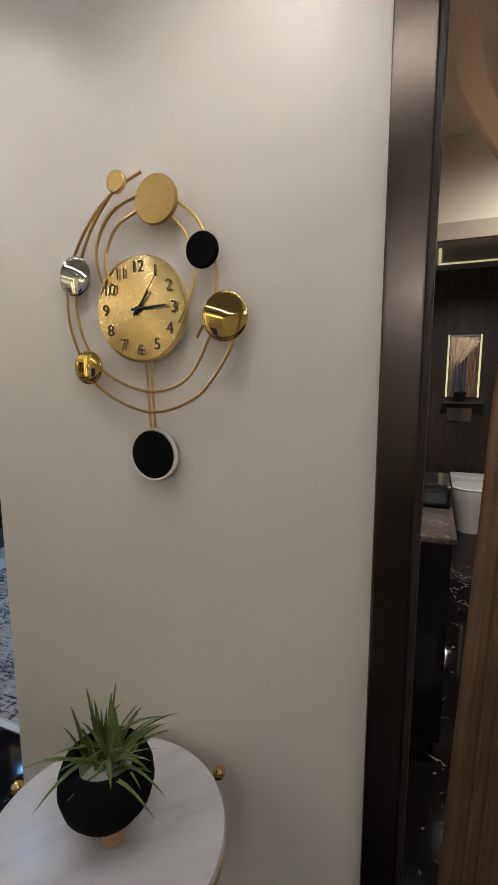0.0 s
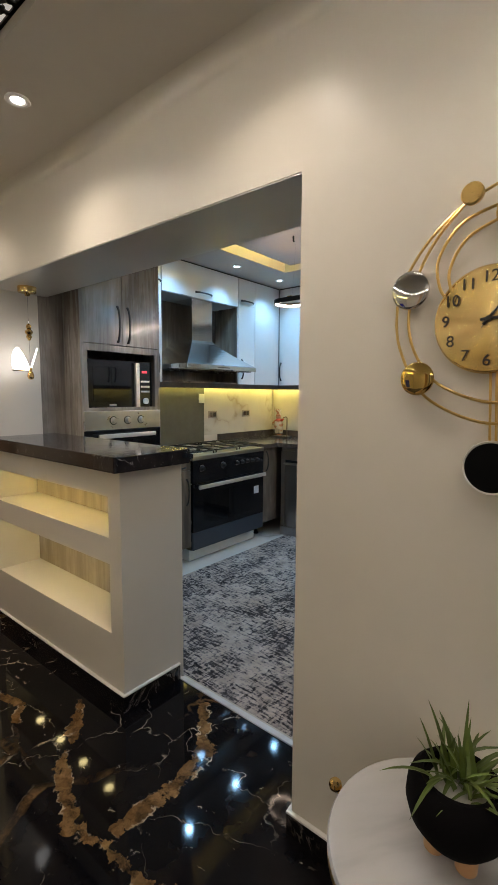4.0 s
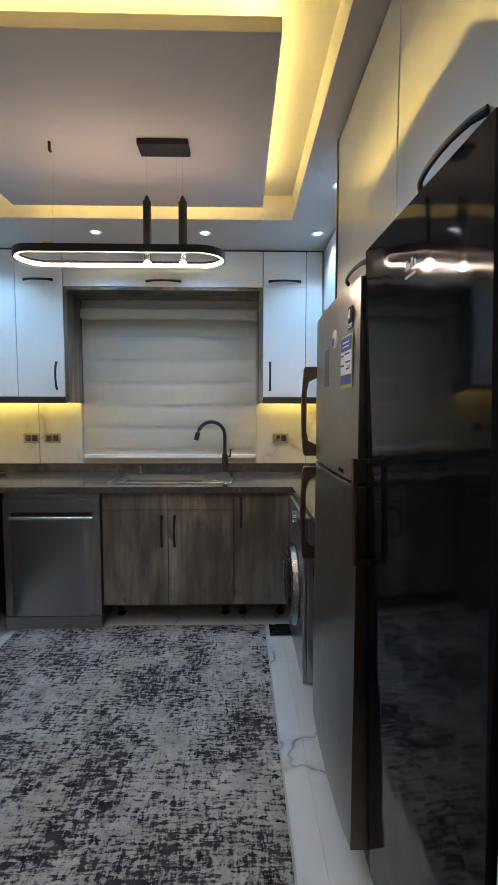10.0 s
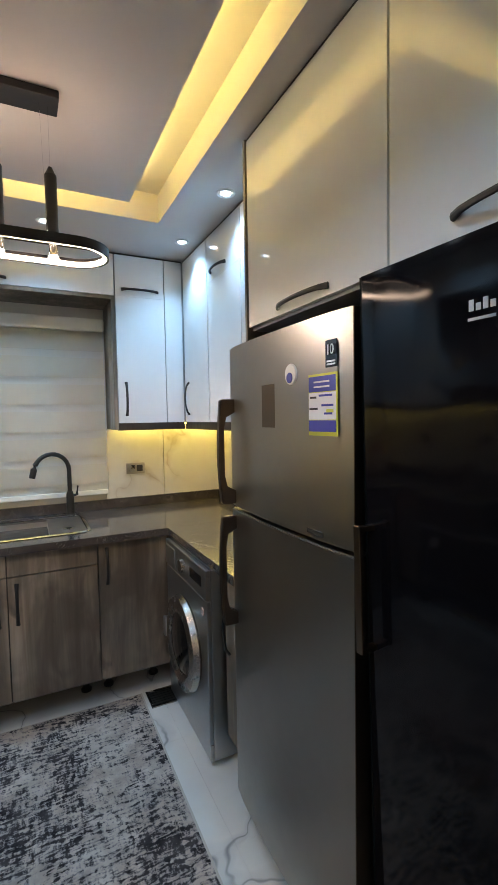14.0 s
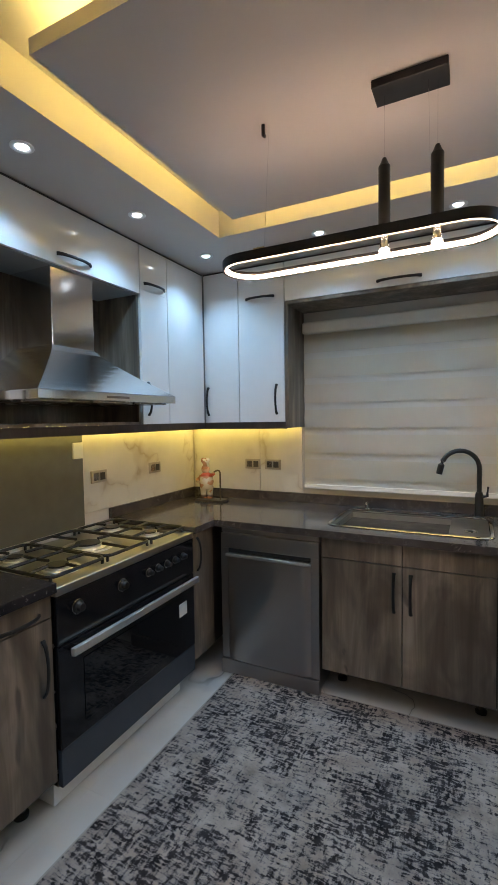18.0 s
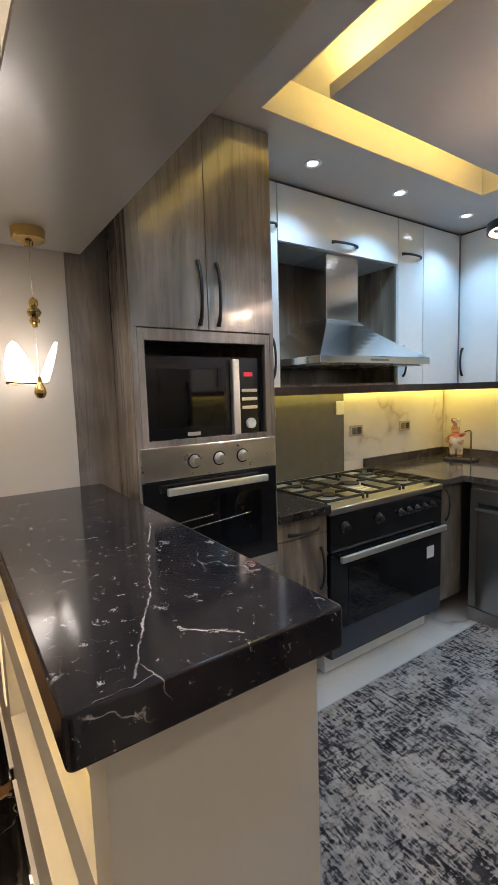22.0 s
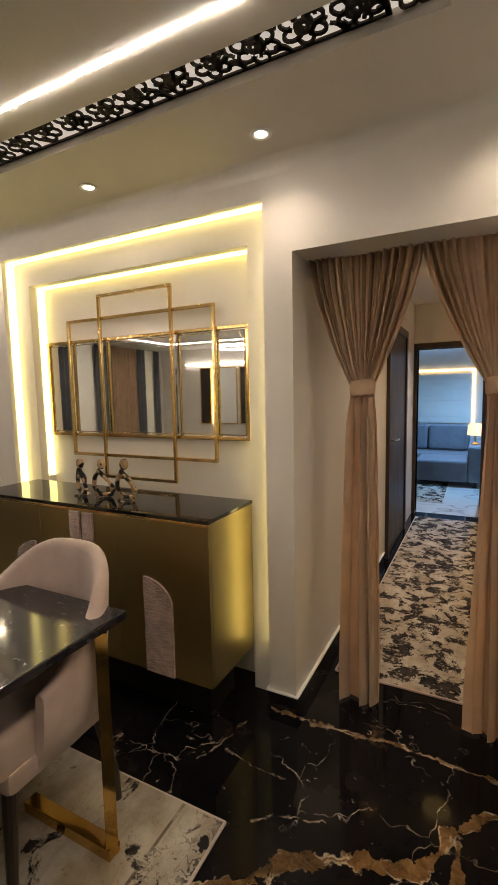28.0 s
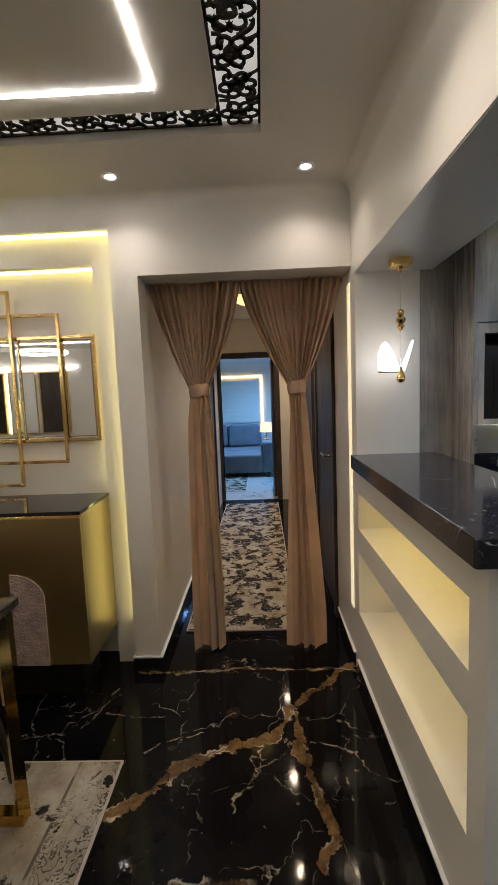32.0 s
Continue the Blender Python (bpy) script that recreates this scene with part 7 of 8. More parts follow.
# ---------- hall: side table with plant ----------
TC = (-0.397, 0.657)
def side_table():
    u = thing("side_table", (*TC, 0), "round white marble side table with crossed brass legs", "side table")
    part("tabletop", lathe([(0, 0), (0.222, 0), (0.230, 0.004), (0.232, 0.012), (0.228, 0.020), (0.220, 0.022), (0, 0.022)], (*TC, 0.500), 64), M_WTOP, u, "white marble top", True)
    part("ring", lathe([(0.210, 0), (0.229, 0), (0.231, 0.006), (0.229, 0.014), (0.210, 0.014)], (*TC, 0.485), 64), M_GOLDB, u, "brass ring under the top", True)
    tops, feet = [], []
    for a in (-63, 57, 177):
        tops.append((TC[0] + 0.254 * math.cos(radians(a)), TC[1] + 0.254 * math.sin(radians(a)), 0.500))
    for a in (-10, 110, 230):
        feet.append((TC[0] + 0.215 * math.cos(radians(a)), TC[1] + 0.19 * math.sin(radians(a)), 0.014))
    for p in tops + feet:
        part("ball", lathe([(0, -0.015), (0.0075, -0.013), (0.013, -0.0075), (0.015, 0), (0.013, 0.0075), (0.0075, 0.013), (0, 0.015)], p, 18), M_GOLD, u, "polished brass ball", True)
    for i, j in ((0, 0), (0, 2), (1, 1), (2, 1)):
        part("leg", sweep([tops[i], feet[j]], 0.0048, 8), M_GOLDB, u, smooth=True)
side_table()

def plant():
    x, y, z = TC[0], TC[1] + 0.007, 0.522
    u = thing("potted_plant", (x, y, z), "green grass plant in a round black pot on wooden feet", "potted plant")
    for a in (-42, 213, 85):
        part("foot", lathe([(0, 0), (0.014, 0), (0.019, 0.006), (0.021, 0.038), (0, 0.039)], (x + 0.036 * math.cos(radians(a)), y + 0.036 * math.sin(radians(a)), z), 14), M_WOODFOOT, u, "light wooden peg", True)
    part("pot", lathe([(0, 0), (0.042, 0.001), (0.066, 0.014), (0.082, 0.036), (0.090, 0.066), (0.088, 0.092), (0.080, 0.113), (0.069, 0.124), (0.060, 0.122), (0.061, 0.104), (0, 0.102)], (x, y, z + 0.033), 40), M_POT, u, "black felt-textured pot", True)
    part("gravel", lathe([(0, 0.012), (0.03, 0.009), (0.054, 0.0), (0, -0.002)], (x, y, z + 0.135), 18), M_SOIL, u, smooth=True)
    rnd = random.Random(5)
    for i in range(54):
        a = rnd.uniform(0, 2 * math.pi)
        lean = rnd.uniform(0.05, 1.0) ** 0.9
        ln = rnd.uniform(0.09, 0.17)
        w = rnd.uniform(0.0040, 0.0075)
        base = Vector((x + rnd.uniform(-0.03, 0.03), y + rnd.uniform(-0.03, 0.03), z + 0.135))
        d = Vector((math.cos(a), math.sin(a), 0))
        side = Vector((-d.y, d.x, 0))
        b = bmesh.new()
        rows = []
        for k in range(7):
            s = k / 6
            p = base + d * (ln * lean * (s ** 1.25)) + Vector((0, 0, ln * (s * (1.15 - 0.5 * lean) - lean * 0.62 * s * s)))
            ww = w * (1 - s) ** 0.6 * (0.5 + min(s * 3, 0.5)) + 0.0002
            rows.append([b.verts.new(p - side * ww), b.verts.new(p - Vector((0, 0, ww * 0.4))), b.verts.new(p + side * ww)])
        for A, B in zip(rows, rows[1:]):
            b.faces.new((A[0], A[1], B[1], B[0]))
            b.faces.new((A[1], A[2], B[2], B[1]))
        part("leaf", b, M_LEAF, u, smooth=True)
plant()

# ---------- fretwork band in the hall ceiling ----------
def fret_band():
    u = thing("ceiling_fretwork", (FX0, FY1, H_CEIL + 0.02), "dark rose-patterned fretwork band in the ceiling over a white backing", "ceiling ornament")
    z0, z1 = H_CEIL + 0.030, H_CEIL + 0.036
    back = frame_ring(FX0 + 0.001, FX1 - 0.001, FY0 + 0.001, FY1 - 0.001, FB - 0.002, H_CEIL + 0.044, H_CEIL + 0.049, bmesh.new())
    part("backing", back, M_FRETBACK, u, "white backing panel")
    rnd = random.Random(11)
    def ribbon(b, pts, w, closed=False):
        k = len(pts)
        L, R = [], []
        for i, p in enumerate(pts):
            a = pts[(i - 1) % k] if (closed or i) else p
            c = pts[(i + 1) % k] if (closed or i < k - 1) else p
            d = Vector((c[0] - a[0], c[1] - a[1]))
            d = d.normalized() if d.length > 1e-9 else Vector((1, 0))
            n = Vector((-d.y, d.x)) * w
            L.append((b.verts.new((p[0] + n.x, p[1] + n.y, z0)), b.verts.new((p[0] + n.x, p[1] + n.y, z1))))
            R.append((b.verts.new((p[0] - n.x, p[1] - n.y, z0)), b.verts.new((p[0] - n.x, p[1] - n.y, z1))))
        for i in range(k if closed else k - 1):
            j = (i + 1) % k
            b.faces.new((L[i][0], R[i][0], R[j][0], L[j][0]))
            b.faces.new((L[i][0], L[j][0], L[j][1], L[i][1]))
            b.faces.new((R[i][0], R[i][1], R[j][1], R[j][0]))
    def clampy(v, a, b_):
        return max(a, min(b_, v))
    def run(along, a0, a1, c0, name):
        """A band of roses from a0 to a1; c0 is its lower edge across."""
        b = bmesh.new()
        def put(s, t):
            t = clampy(t, 0.004, FB - 0.004)
            s = clampy(s, a0, a1)
            return (s, c0 + t) if along == "x" else (c0 + t, s)
        for t in (0.004, FB - 0.004):
            ribbon(b, [put(a0 + (a1 - a0) * i / 8, t) for i in range(9)], 0.005)
        s = a0 + 0.06
        while s < a1:
            r = rnd.uniform(0.056, 0.070)
            cs, ct = s, FB / 2 + rnd.uniform(-0.012, 0.012)
            ph = rnd.uniform(0, 6.28)
            pts = []
            for i in range(34):
                q = i / 33
                rr = r * (0.08 + 0.42 * q) * (1 + 0.10 * math.sin(5 * q * 9 + ph))
                pts.append(put(cs + rr * math.cos(ph + q * 12.5), ct + rr * math.sin(ph + q * 12.5)))
            ribbon(b, pts, 0.0066)
            for k in range(6):
                a = ph + k * 1.047
                pts = []
                for i in range(11):
                    q = i / 10
                    rr = r * (0.5 + 0.55 * math.sin(math.pi * q))
                    pts.append(put(cs + rr * math.cos(a + (q - 0.5) * 1.35), ct + rr * math.sin(a + (q - 0.5) * 1.35)))
                ribbon(b, pts, 0.0056)
            for k in range(6):
                a = rnd.uniform(0, 6.28)
                rr = rnd.uniform(0.9, 1.35) * r
                p0 = (cs + 0.065 + rr * 0.45 * math.cos(a), ct + rr * math.sin(a))
                pts = [put(p0[0] + 0.030 * math.cos(a + q * 2.4) , p0[1] + 0.034 * math.sin(a * 1.7 + q * 2.6)) for q in [i / 6 for i in range(7)]]
                ribbon(b, pts, rnd.uniform(0.0035, 0.0062))
            s += 0.145
        return tagged(part(name, b, M_FRET, u, "dark brown cut-out roses"), kind="stuff")
    run("x", FX0, FX1, FY1 - FB, "fretwork_run")
    run("x", FX0, FX1, FY0, "fretwork_run")
    run("y", FY0 + FB, FY1 - FB, FX0, "fretwork_run")
    run("y", FY0 + FB, FY1 - FB, FX1 - FB, "fretwork_run")
fret_band()

# ---------- curtains of the corridor doorway ----------
def curtain(name, x, top, tie, bot, z_top, z_tie, mat, label, folds=9, seed=1, depth=0.05, z_bot=0.012):
    """A curtain gathered by a tie. top, tie, bot: its reach along y at three heights."""
    u = thing(name, (x, (top[0] + top[1]) / 2, 0), label, "curtain", name + "s")
    rnd = random.Random(seed)
    ph = [rnd.uniform(-0.6, 0.6) for _ in range(40)]
    NU, NV = folds * 8, 40
    b = bmesh.new()
    grid = []
    for j in range(NV + 1):
        v = j / NV
        z = z_top + (z_bot - z_top) * v
        if z > z_tie:
            s = (z_top - z) / (z_top - z_tie)
            e = s ** 1.35
            lo, hi = top[0] + (tie[0] - top[0]) * e, top[1] + (tie[1] - top[1]) * e
        else:
            s = (z_tie - z) / (z_tie - z_bot)
            e = min(1, s * 1.15) ** 0.9
            lo, hi = tie[0] + (bot[0] - tie[0]) * e, tie[1] + (bot[1] - tie[1]) * e
        near = math.exp(-((z - z_tie) / 0.10) ** 2)
        row = []
        for i in range(NU + 1):
            q = i / NU
            if z > z_tie:
                f = q * folds + 0.35 * math.sin(5 * q + ph[0] * 4) + 0.10 * math.sin(3 * v + ph[1])
                sn = math.sin(2 * math.pi * f)
                wave = math.copysign(abs(sn) ** 0.75, sn) + 0.40 * math.sin(2 * math.pi * f * 1.63 + ph[2] * 5)
                amp = depth * 1.05 * (0.40 + 0.6 * (1 - near)) * (0.75 + 0.25 * min(1, v * 3.0)) * (0.80 + 0.4 * math.sin(9 * q + ph[3] * 6))
            else:
                f = q * 2.7 + 0.30 * math.sin(6.5 * q + ph[4] * 6) + 0.05 * math.sin(4 * v)
                wave = math.sin(2 * math.pi * f) + 0.13 * math.sin(2 * math.pi * f * 2.3 + ph[5] * 6 + v)
                amp = depth * 1.5 * (0.25 + 0.75 * (1 - near)) * (0.75 + 0.35 * math.sin(7 * q + ph[6] * 6))
            y = lo + (hi - lo) * q + (0.004 if z > z_tie else 0.010 * (1 - near)) * math.sin(4 * math.pi * f + 1.0)
            row.append(b.verts.new((x + amp * wave * 0.5 + 0.010 * math.sin(6.28 * q * 1.5 + 2 * v), y, z)))
        grid.append(row)
    for A, B in zip(grid, grid[1:]):
        for i in range(NU):
            b.faces.new((A[i], A[i + 1], B[i + 1], B[i]))
    bmesh.ops.solidify(b, geom=b.faces[:], thickness=0.003)
    part("drape", b, mat, u, smooth=True)
    w = (tie[1] - tie[0]) / 2 + 0.006
    c = (tie[0] + tie[1]) / 2
    pts = [(x + 0.048 * math.cos(a), c + w * math.sin(a), z_tie + 0.005 * math.sin(a)) for a in [2 * math.pi * i / 24 for i in range(24)]]
    tb = bmesh.new()
    rings = []
    for p in pts:
        d = Vector((p[0] - x, p[1] - c, 0)).normalized() * 0.004
        rings.append([tb.verts.new((p[0], p[1], p[2] - 0.032)), tb.verts.new((p[0] + d.x, p[1] + d.y, p[2])), tb.verts.new((p[0], p[1], p[2] + 0.032))])
    for i in range(24):
        A, B = rings[i], rings[(i + 1) % 24]
        for j in (0, 1):
            tb.faces.new((A[j], A[j + 1], B[j + 1], B[j]))
    bmesh.ops.solidify(tb, geom=tb.faces[:], thickness=0.003)
    bmesh.ops.recalc_face_normals(tb, faces=tb.faces[:])
    part("tie_band", tb, mat, u, "matching fabric tie", True)
    return u
CURTAIN_X = -3.285
curtain("doorway_curtain", CURTAIN_X, (-0.150, 0.335), (0.047, 0.140), (0.010, 0.172), 2.0195, 1.462, M_CURT, "beige velvet curtain tied at mid height in the doorway", 16, 3)
curtain("doorway_curtain", CURTAIN_X, (0.325, 0.860), (0.572, 0.655), (0.520, 0.738), 2.0195, 1.462, M_CURT, "beige velvet curtain tied at mid height in the doorway", 16, 8)
u = thing("curtain_rail", (CURTAIN_X, 0.35, 2.0), "plain curtain rail under the doorway head", "curtain rail")
part("rail", box(CURTAIN_X - 0.075, CURTAIN_X - 0.045, DOOR_L + 0.002, DOOR_R - 0.002, 2.006, 2.0195), M_CURT, u)
wall("wall_door_head_back", [(-3.6, -3.24, DOOR_L, DOOR_R, 2.0205, 2.75)])

# ---------- mirror niche ----------
E1, E2 = -3.162, -3.266
# wide emissive bands carry the glow that hidden leds throw on the reveals
led2 = [(E1 - 0.024, E1 + 0.034, NY0 + 0.0005, NY0 + 0.004, 0.25, NZ - 0.006), (E1 - 0.024, E1 + 0.034, NY1 - 0.004, NY1 - 0.0005, 0.25, NZ - 0.006), (E1 - 0.024, E1 + 0.034, NY0 + 0.006, NY1 - 0.006, NZ - 0.004, NZ - 0.0005),
        (E2 - 0.024, E2 + 0.034, NY0 + 0.1255, NY0 + 0.129, 0.96, 2.099), (E2 - 0.024, E2 + 0.034, NY1 - 0.119, NY1 - 0.1155, 0.96, 2.099), (E2 - 0.024, E2 + 0.034, NY0 + 0.131, NY1 - 0.121, 2.101, 2.1045)]
for bx in led2:
    lone("niche_led_glow", box(*bx), M_LED_S, "glowing band for the light of a hidden yellow led edging the mirror niche", "led strip", "mirror niche lights")
for i, h in enumerate(tri_holes):
    ty = (h[0][0] + h[1][0] + h[2][0]) / 3
    tz = (h[0][1] + h[1][1] + h[2][1]) / 3
    zt = max(p[1] for p in h if abs(p[0] - ty) < 0.3)
    top_y = [p[0] for p in h if p[1] == zt][0]
    sgn = 1 if ty > top_y else -1
    lone("niche_spot", disc((-3.20, top_y + sgn * 0.045, zt - 0.040), 0.014, 0.004, "z", 12, 0.0005), M_TRISPOT, "small warm light inside a triangular niche", "spotlight", "triangle niche lights")

def wall_mirror():
    x = -3.283
    u = thing("wall_mirror", (x, -1.13, 0.97), "wide mirror in three overlapping square gold frames", "mirror")
    def rect(y0, y1, z0, z1, xx, w, nm):
        for a in ((y0, y1, z1 - w, z1), (y0, y1, z0, z0 + w), (y0, y0 + w, z0 + w, z1 - w), (y1 - w, y1, z0 + w, z1 - w)):
            part(nm, box(xx, xx + 0.016, a[0], a[1], a[2], a[3], 0.002), M_GOLD, u)
    rect(-1.835, -0.445, 1.215, 1.778, x + 0.006, 0.017, "frame_bar")
    rect(-1.642, -0.625, 1.100, 1.892, x + 0.020, 0.017, "frame_bar")
    rect(-1.382, -0.872, 0.978, 2.012, x + 0.034, 0.017, "frame_bar")
    for y0, y1 in ((-1.818, -1.385), (-1.383, -0.873), (-0.871, -0.462)):
        b = box(x + 0.006, x + 0.012, y0, y1, 1.232, 1.761)
        es = [e for e in b.edges if all(abs(v.co.x - (x + 0.012)) < 1e-5 for v in e.verts)]
        bmesh.ops.bevel(b, geom=es, offset=0.012, segments=1, affect="EDGES")
        bmesh.ops.scale(b, vec=(1, 1, 1), verts=b.verts)
        part("glass", b, M_MIRROR, u, "silvered mirror pane with a bevelled edge")
wall_mirror()

def sideboard():
    x0, x1, y0, y1, z0, z1 = -3.16, -2.775, -1.865, -0.392, 0.235, 0.932
    u = thing("sideboard", ((x0 + x1) / 2, (y0 + y1) / 2, 0), "champagne gold sideboard with a black glass top and pink velvet inlays", "sideboard")
    part("body", box(x0, x1 - 0.018, y0, y1, z0, z1, 0.004), M_GOLDP, u)
    part("top", box(x0, x1 + 0.004, y0 - 0.004, y1 + 0.004, z1 + 0.001, z1 + 0.017, 0.003), M_BLKGLASS, u, "polished black top")
    n = 3
    w = (y1 - y0) / n
    doors = []
    for i in range(n):
        doors.append(part("door", box(x1 - 0.017, x1, y0 + i * w + 0.0004, y0 + (i + 1) * w - 0.0004, z0 + 0.004, z1 - 0.013, 0.0004, 1), M_GOLDP, u))
    q = [(-0.577, z0 + 0.006), (-0.577, 0.56)] + [(-0.727 + 0.15 * math.cos(radians(a)), 0.555 + 0.115 * math.sin(radians(a))) for a in range(0, 91, 9)] + [(-0.727, z0 + 0.006)]
    part("velvet_inlay", prism(q, "x", x1 + 0.0005, x1 + 0.010), M_PINK, doors[2], "pink velvet quarter-round inlay")
    for a, b_ in ((-1.160, -1.092), (-1.078, -1.010)):
        part("velvet_inlay", box(x1 + 0.0005, x1 + 0.010, a, b_, 0.70, z1 - 0.015, 0.003), M_PINK, doors[1], "pink velvet stripe")
    q = [(-1.56, z0 + 0.006), (-1.56, 0.62)] + [(-1.41 - 0.15 * math.cos(radians(a)), 0.62 + 0.115 * math.sin(radians(a))) for a in range(0, 91, 9)] + [(-1.41, z0 + 0.006)]
    part("velvet_inlay", prism(q, "x", x1 + 0.0005, x1 + 0.010), M_PINK, doors[0], "pink velvet quarter-round inlay")
    part("edge_trim", box(x1 - 0.017, x1 + 0.003, y0, y1 + 0.001, z1 - 0.011, z1, 0.001), M_GOLD, u, "thin gold edge under the top")
    # black box put in for the dark, shaded gap beneath the body
    part("plinth", box(x0 + 0.03, x1 - 0.14, y0 + 0.10, y1 - 0.10, 0.0, z0 - 0.001, 0.003), M_BLACK, u, "set-back black box for the shaded gap underneath")
sideboard()

def patchy_bronze():
    m, nt, b = mk("black_and_bronze_patina")
    v = coords(nt, (1, 1, 1))
    nt.links.new(mix(nt, mapr(nt, noise_fac(nt, v, 26, 2), 0.50, 0.54), (0.008, 0.007, 0.007), (0.40, 0.27, 0.16)), b.inputs["Base Color"])
    b.inputs["Metallic"].default_value = 0.6
    b.inputs["Roughness"].default_value = 0.28
    return m
M_PATINA = patchy_bronze()
def figurine(y, turn, hgt):
    x, z = -2.935, 0.9495
    b = bmesh.new()
    pts = [(0.0, 0.0, 0.012), (0.045, 0.0, 0.016), (0.058, 0.0, 0.05), (0.030, 0.0, 0.085), (0.0, 0.0, 0.112), (-0.020, 0.0, 0.140), (-0.045, 0.0, 0.105), (-0.050, 0.0, 0.06), (-0.030, 0.0, 0.025)]
    join(b, sweep(pts, [0.012, 0.011, 0.012, 0.009, 0.010, 0.016, 0.012, 0.011, 0.013], 8, closed=True, up=(0, 1, 0)))
    join(b, sweep([(-0.02, 0, 0.14), (0.01, 0.02, 0.10), (0.03, 0.01, 0.075), (0.05, 0.0, 0.03)], 0.008, 8))
    join(b, lathe([(0, -0.03), (0.015, -0.024), (0.022, -0.006), (0.021, 0.010), (0.013, 0.024), (0, 0.028)], (-0.005, 0, 0.176), 14))
    join(b, lathe([(0, 0), (0.045, 0), (0.04, 0.008), (0, 0.010)], (0, 0, 0), 16))
    bmesh.ops.transform(b, matrix=Matrix.Translation((x, y, z)) @ Matrix.Rotation(radians(turn), 4, "Z") @ Matrix.Scale(hgt, 4), verts=b.verts)
    lone("figurine", b, M_PATINA, "black and bronze seated abstract figurine on the sideboard", "figurine", "sideboard figurines", smooth=True)
for y, tu, hg in ((-1.25, 70, 0.92), (-1.10, 110, 0.95), (-0.955, 95, 0.98)):
    figurine(y, tu, hg)

# ---------- dining set ----------
rug("dining_rug", -2.492, -0.35, -3.3, -0.172, M_RUGH, "beige and black abstract rug under the dining table", 0.0, M_VELVET)

def dining_table():
    x0, x1, y0, y1, zt = -2.385, -1.20, -2.45, -0.468, 0.742
    u = thing("dining_table", ((x0 + x1) / 2, (y0 + y1) / 2, 0.011), "black marble dining table on polished gold sled legs", "dining table")
    b = box(x0, x1, y0, y1, zt - 0.03, zt, 0.006, 3)
    part("tabletop", b, M_BAR, u, "polished black marble top")
    for ya, yb in ((-0.425, -0.82), (-2.05, -2.42)):
        for xa in (-2.235, -1.35):
            part("leg", sweep([(xa, ya - 0.01, 0.03), (xa - 0.05 if xa < -1.8 else xa + 0.05, ya - 0.06, zt - 0.03)], 0.026, 4, 1.0), M_GOLDL, u)
            part("foot_bar", box(xa - 0.024, xa + 0.024, min(ya, yb), max(ya, yb), 0.0115, 0.05, 0.003), M_GOLDL, u, "polished gold foot bar")
dining_table()

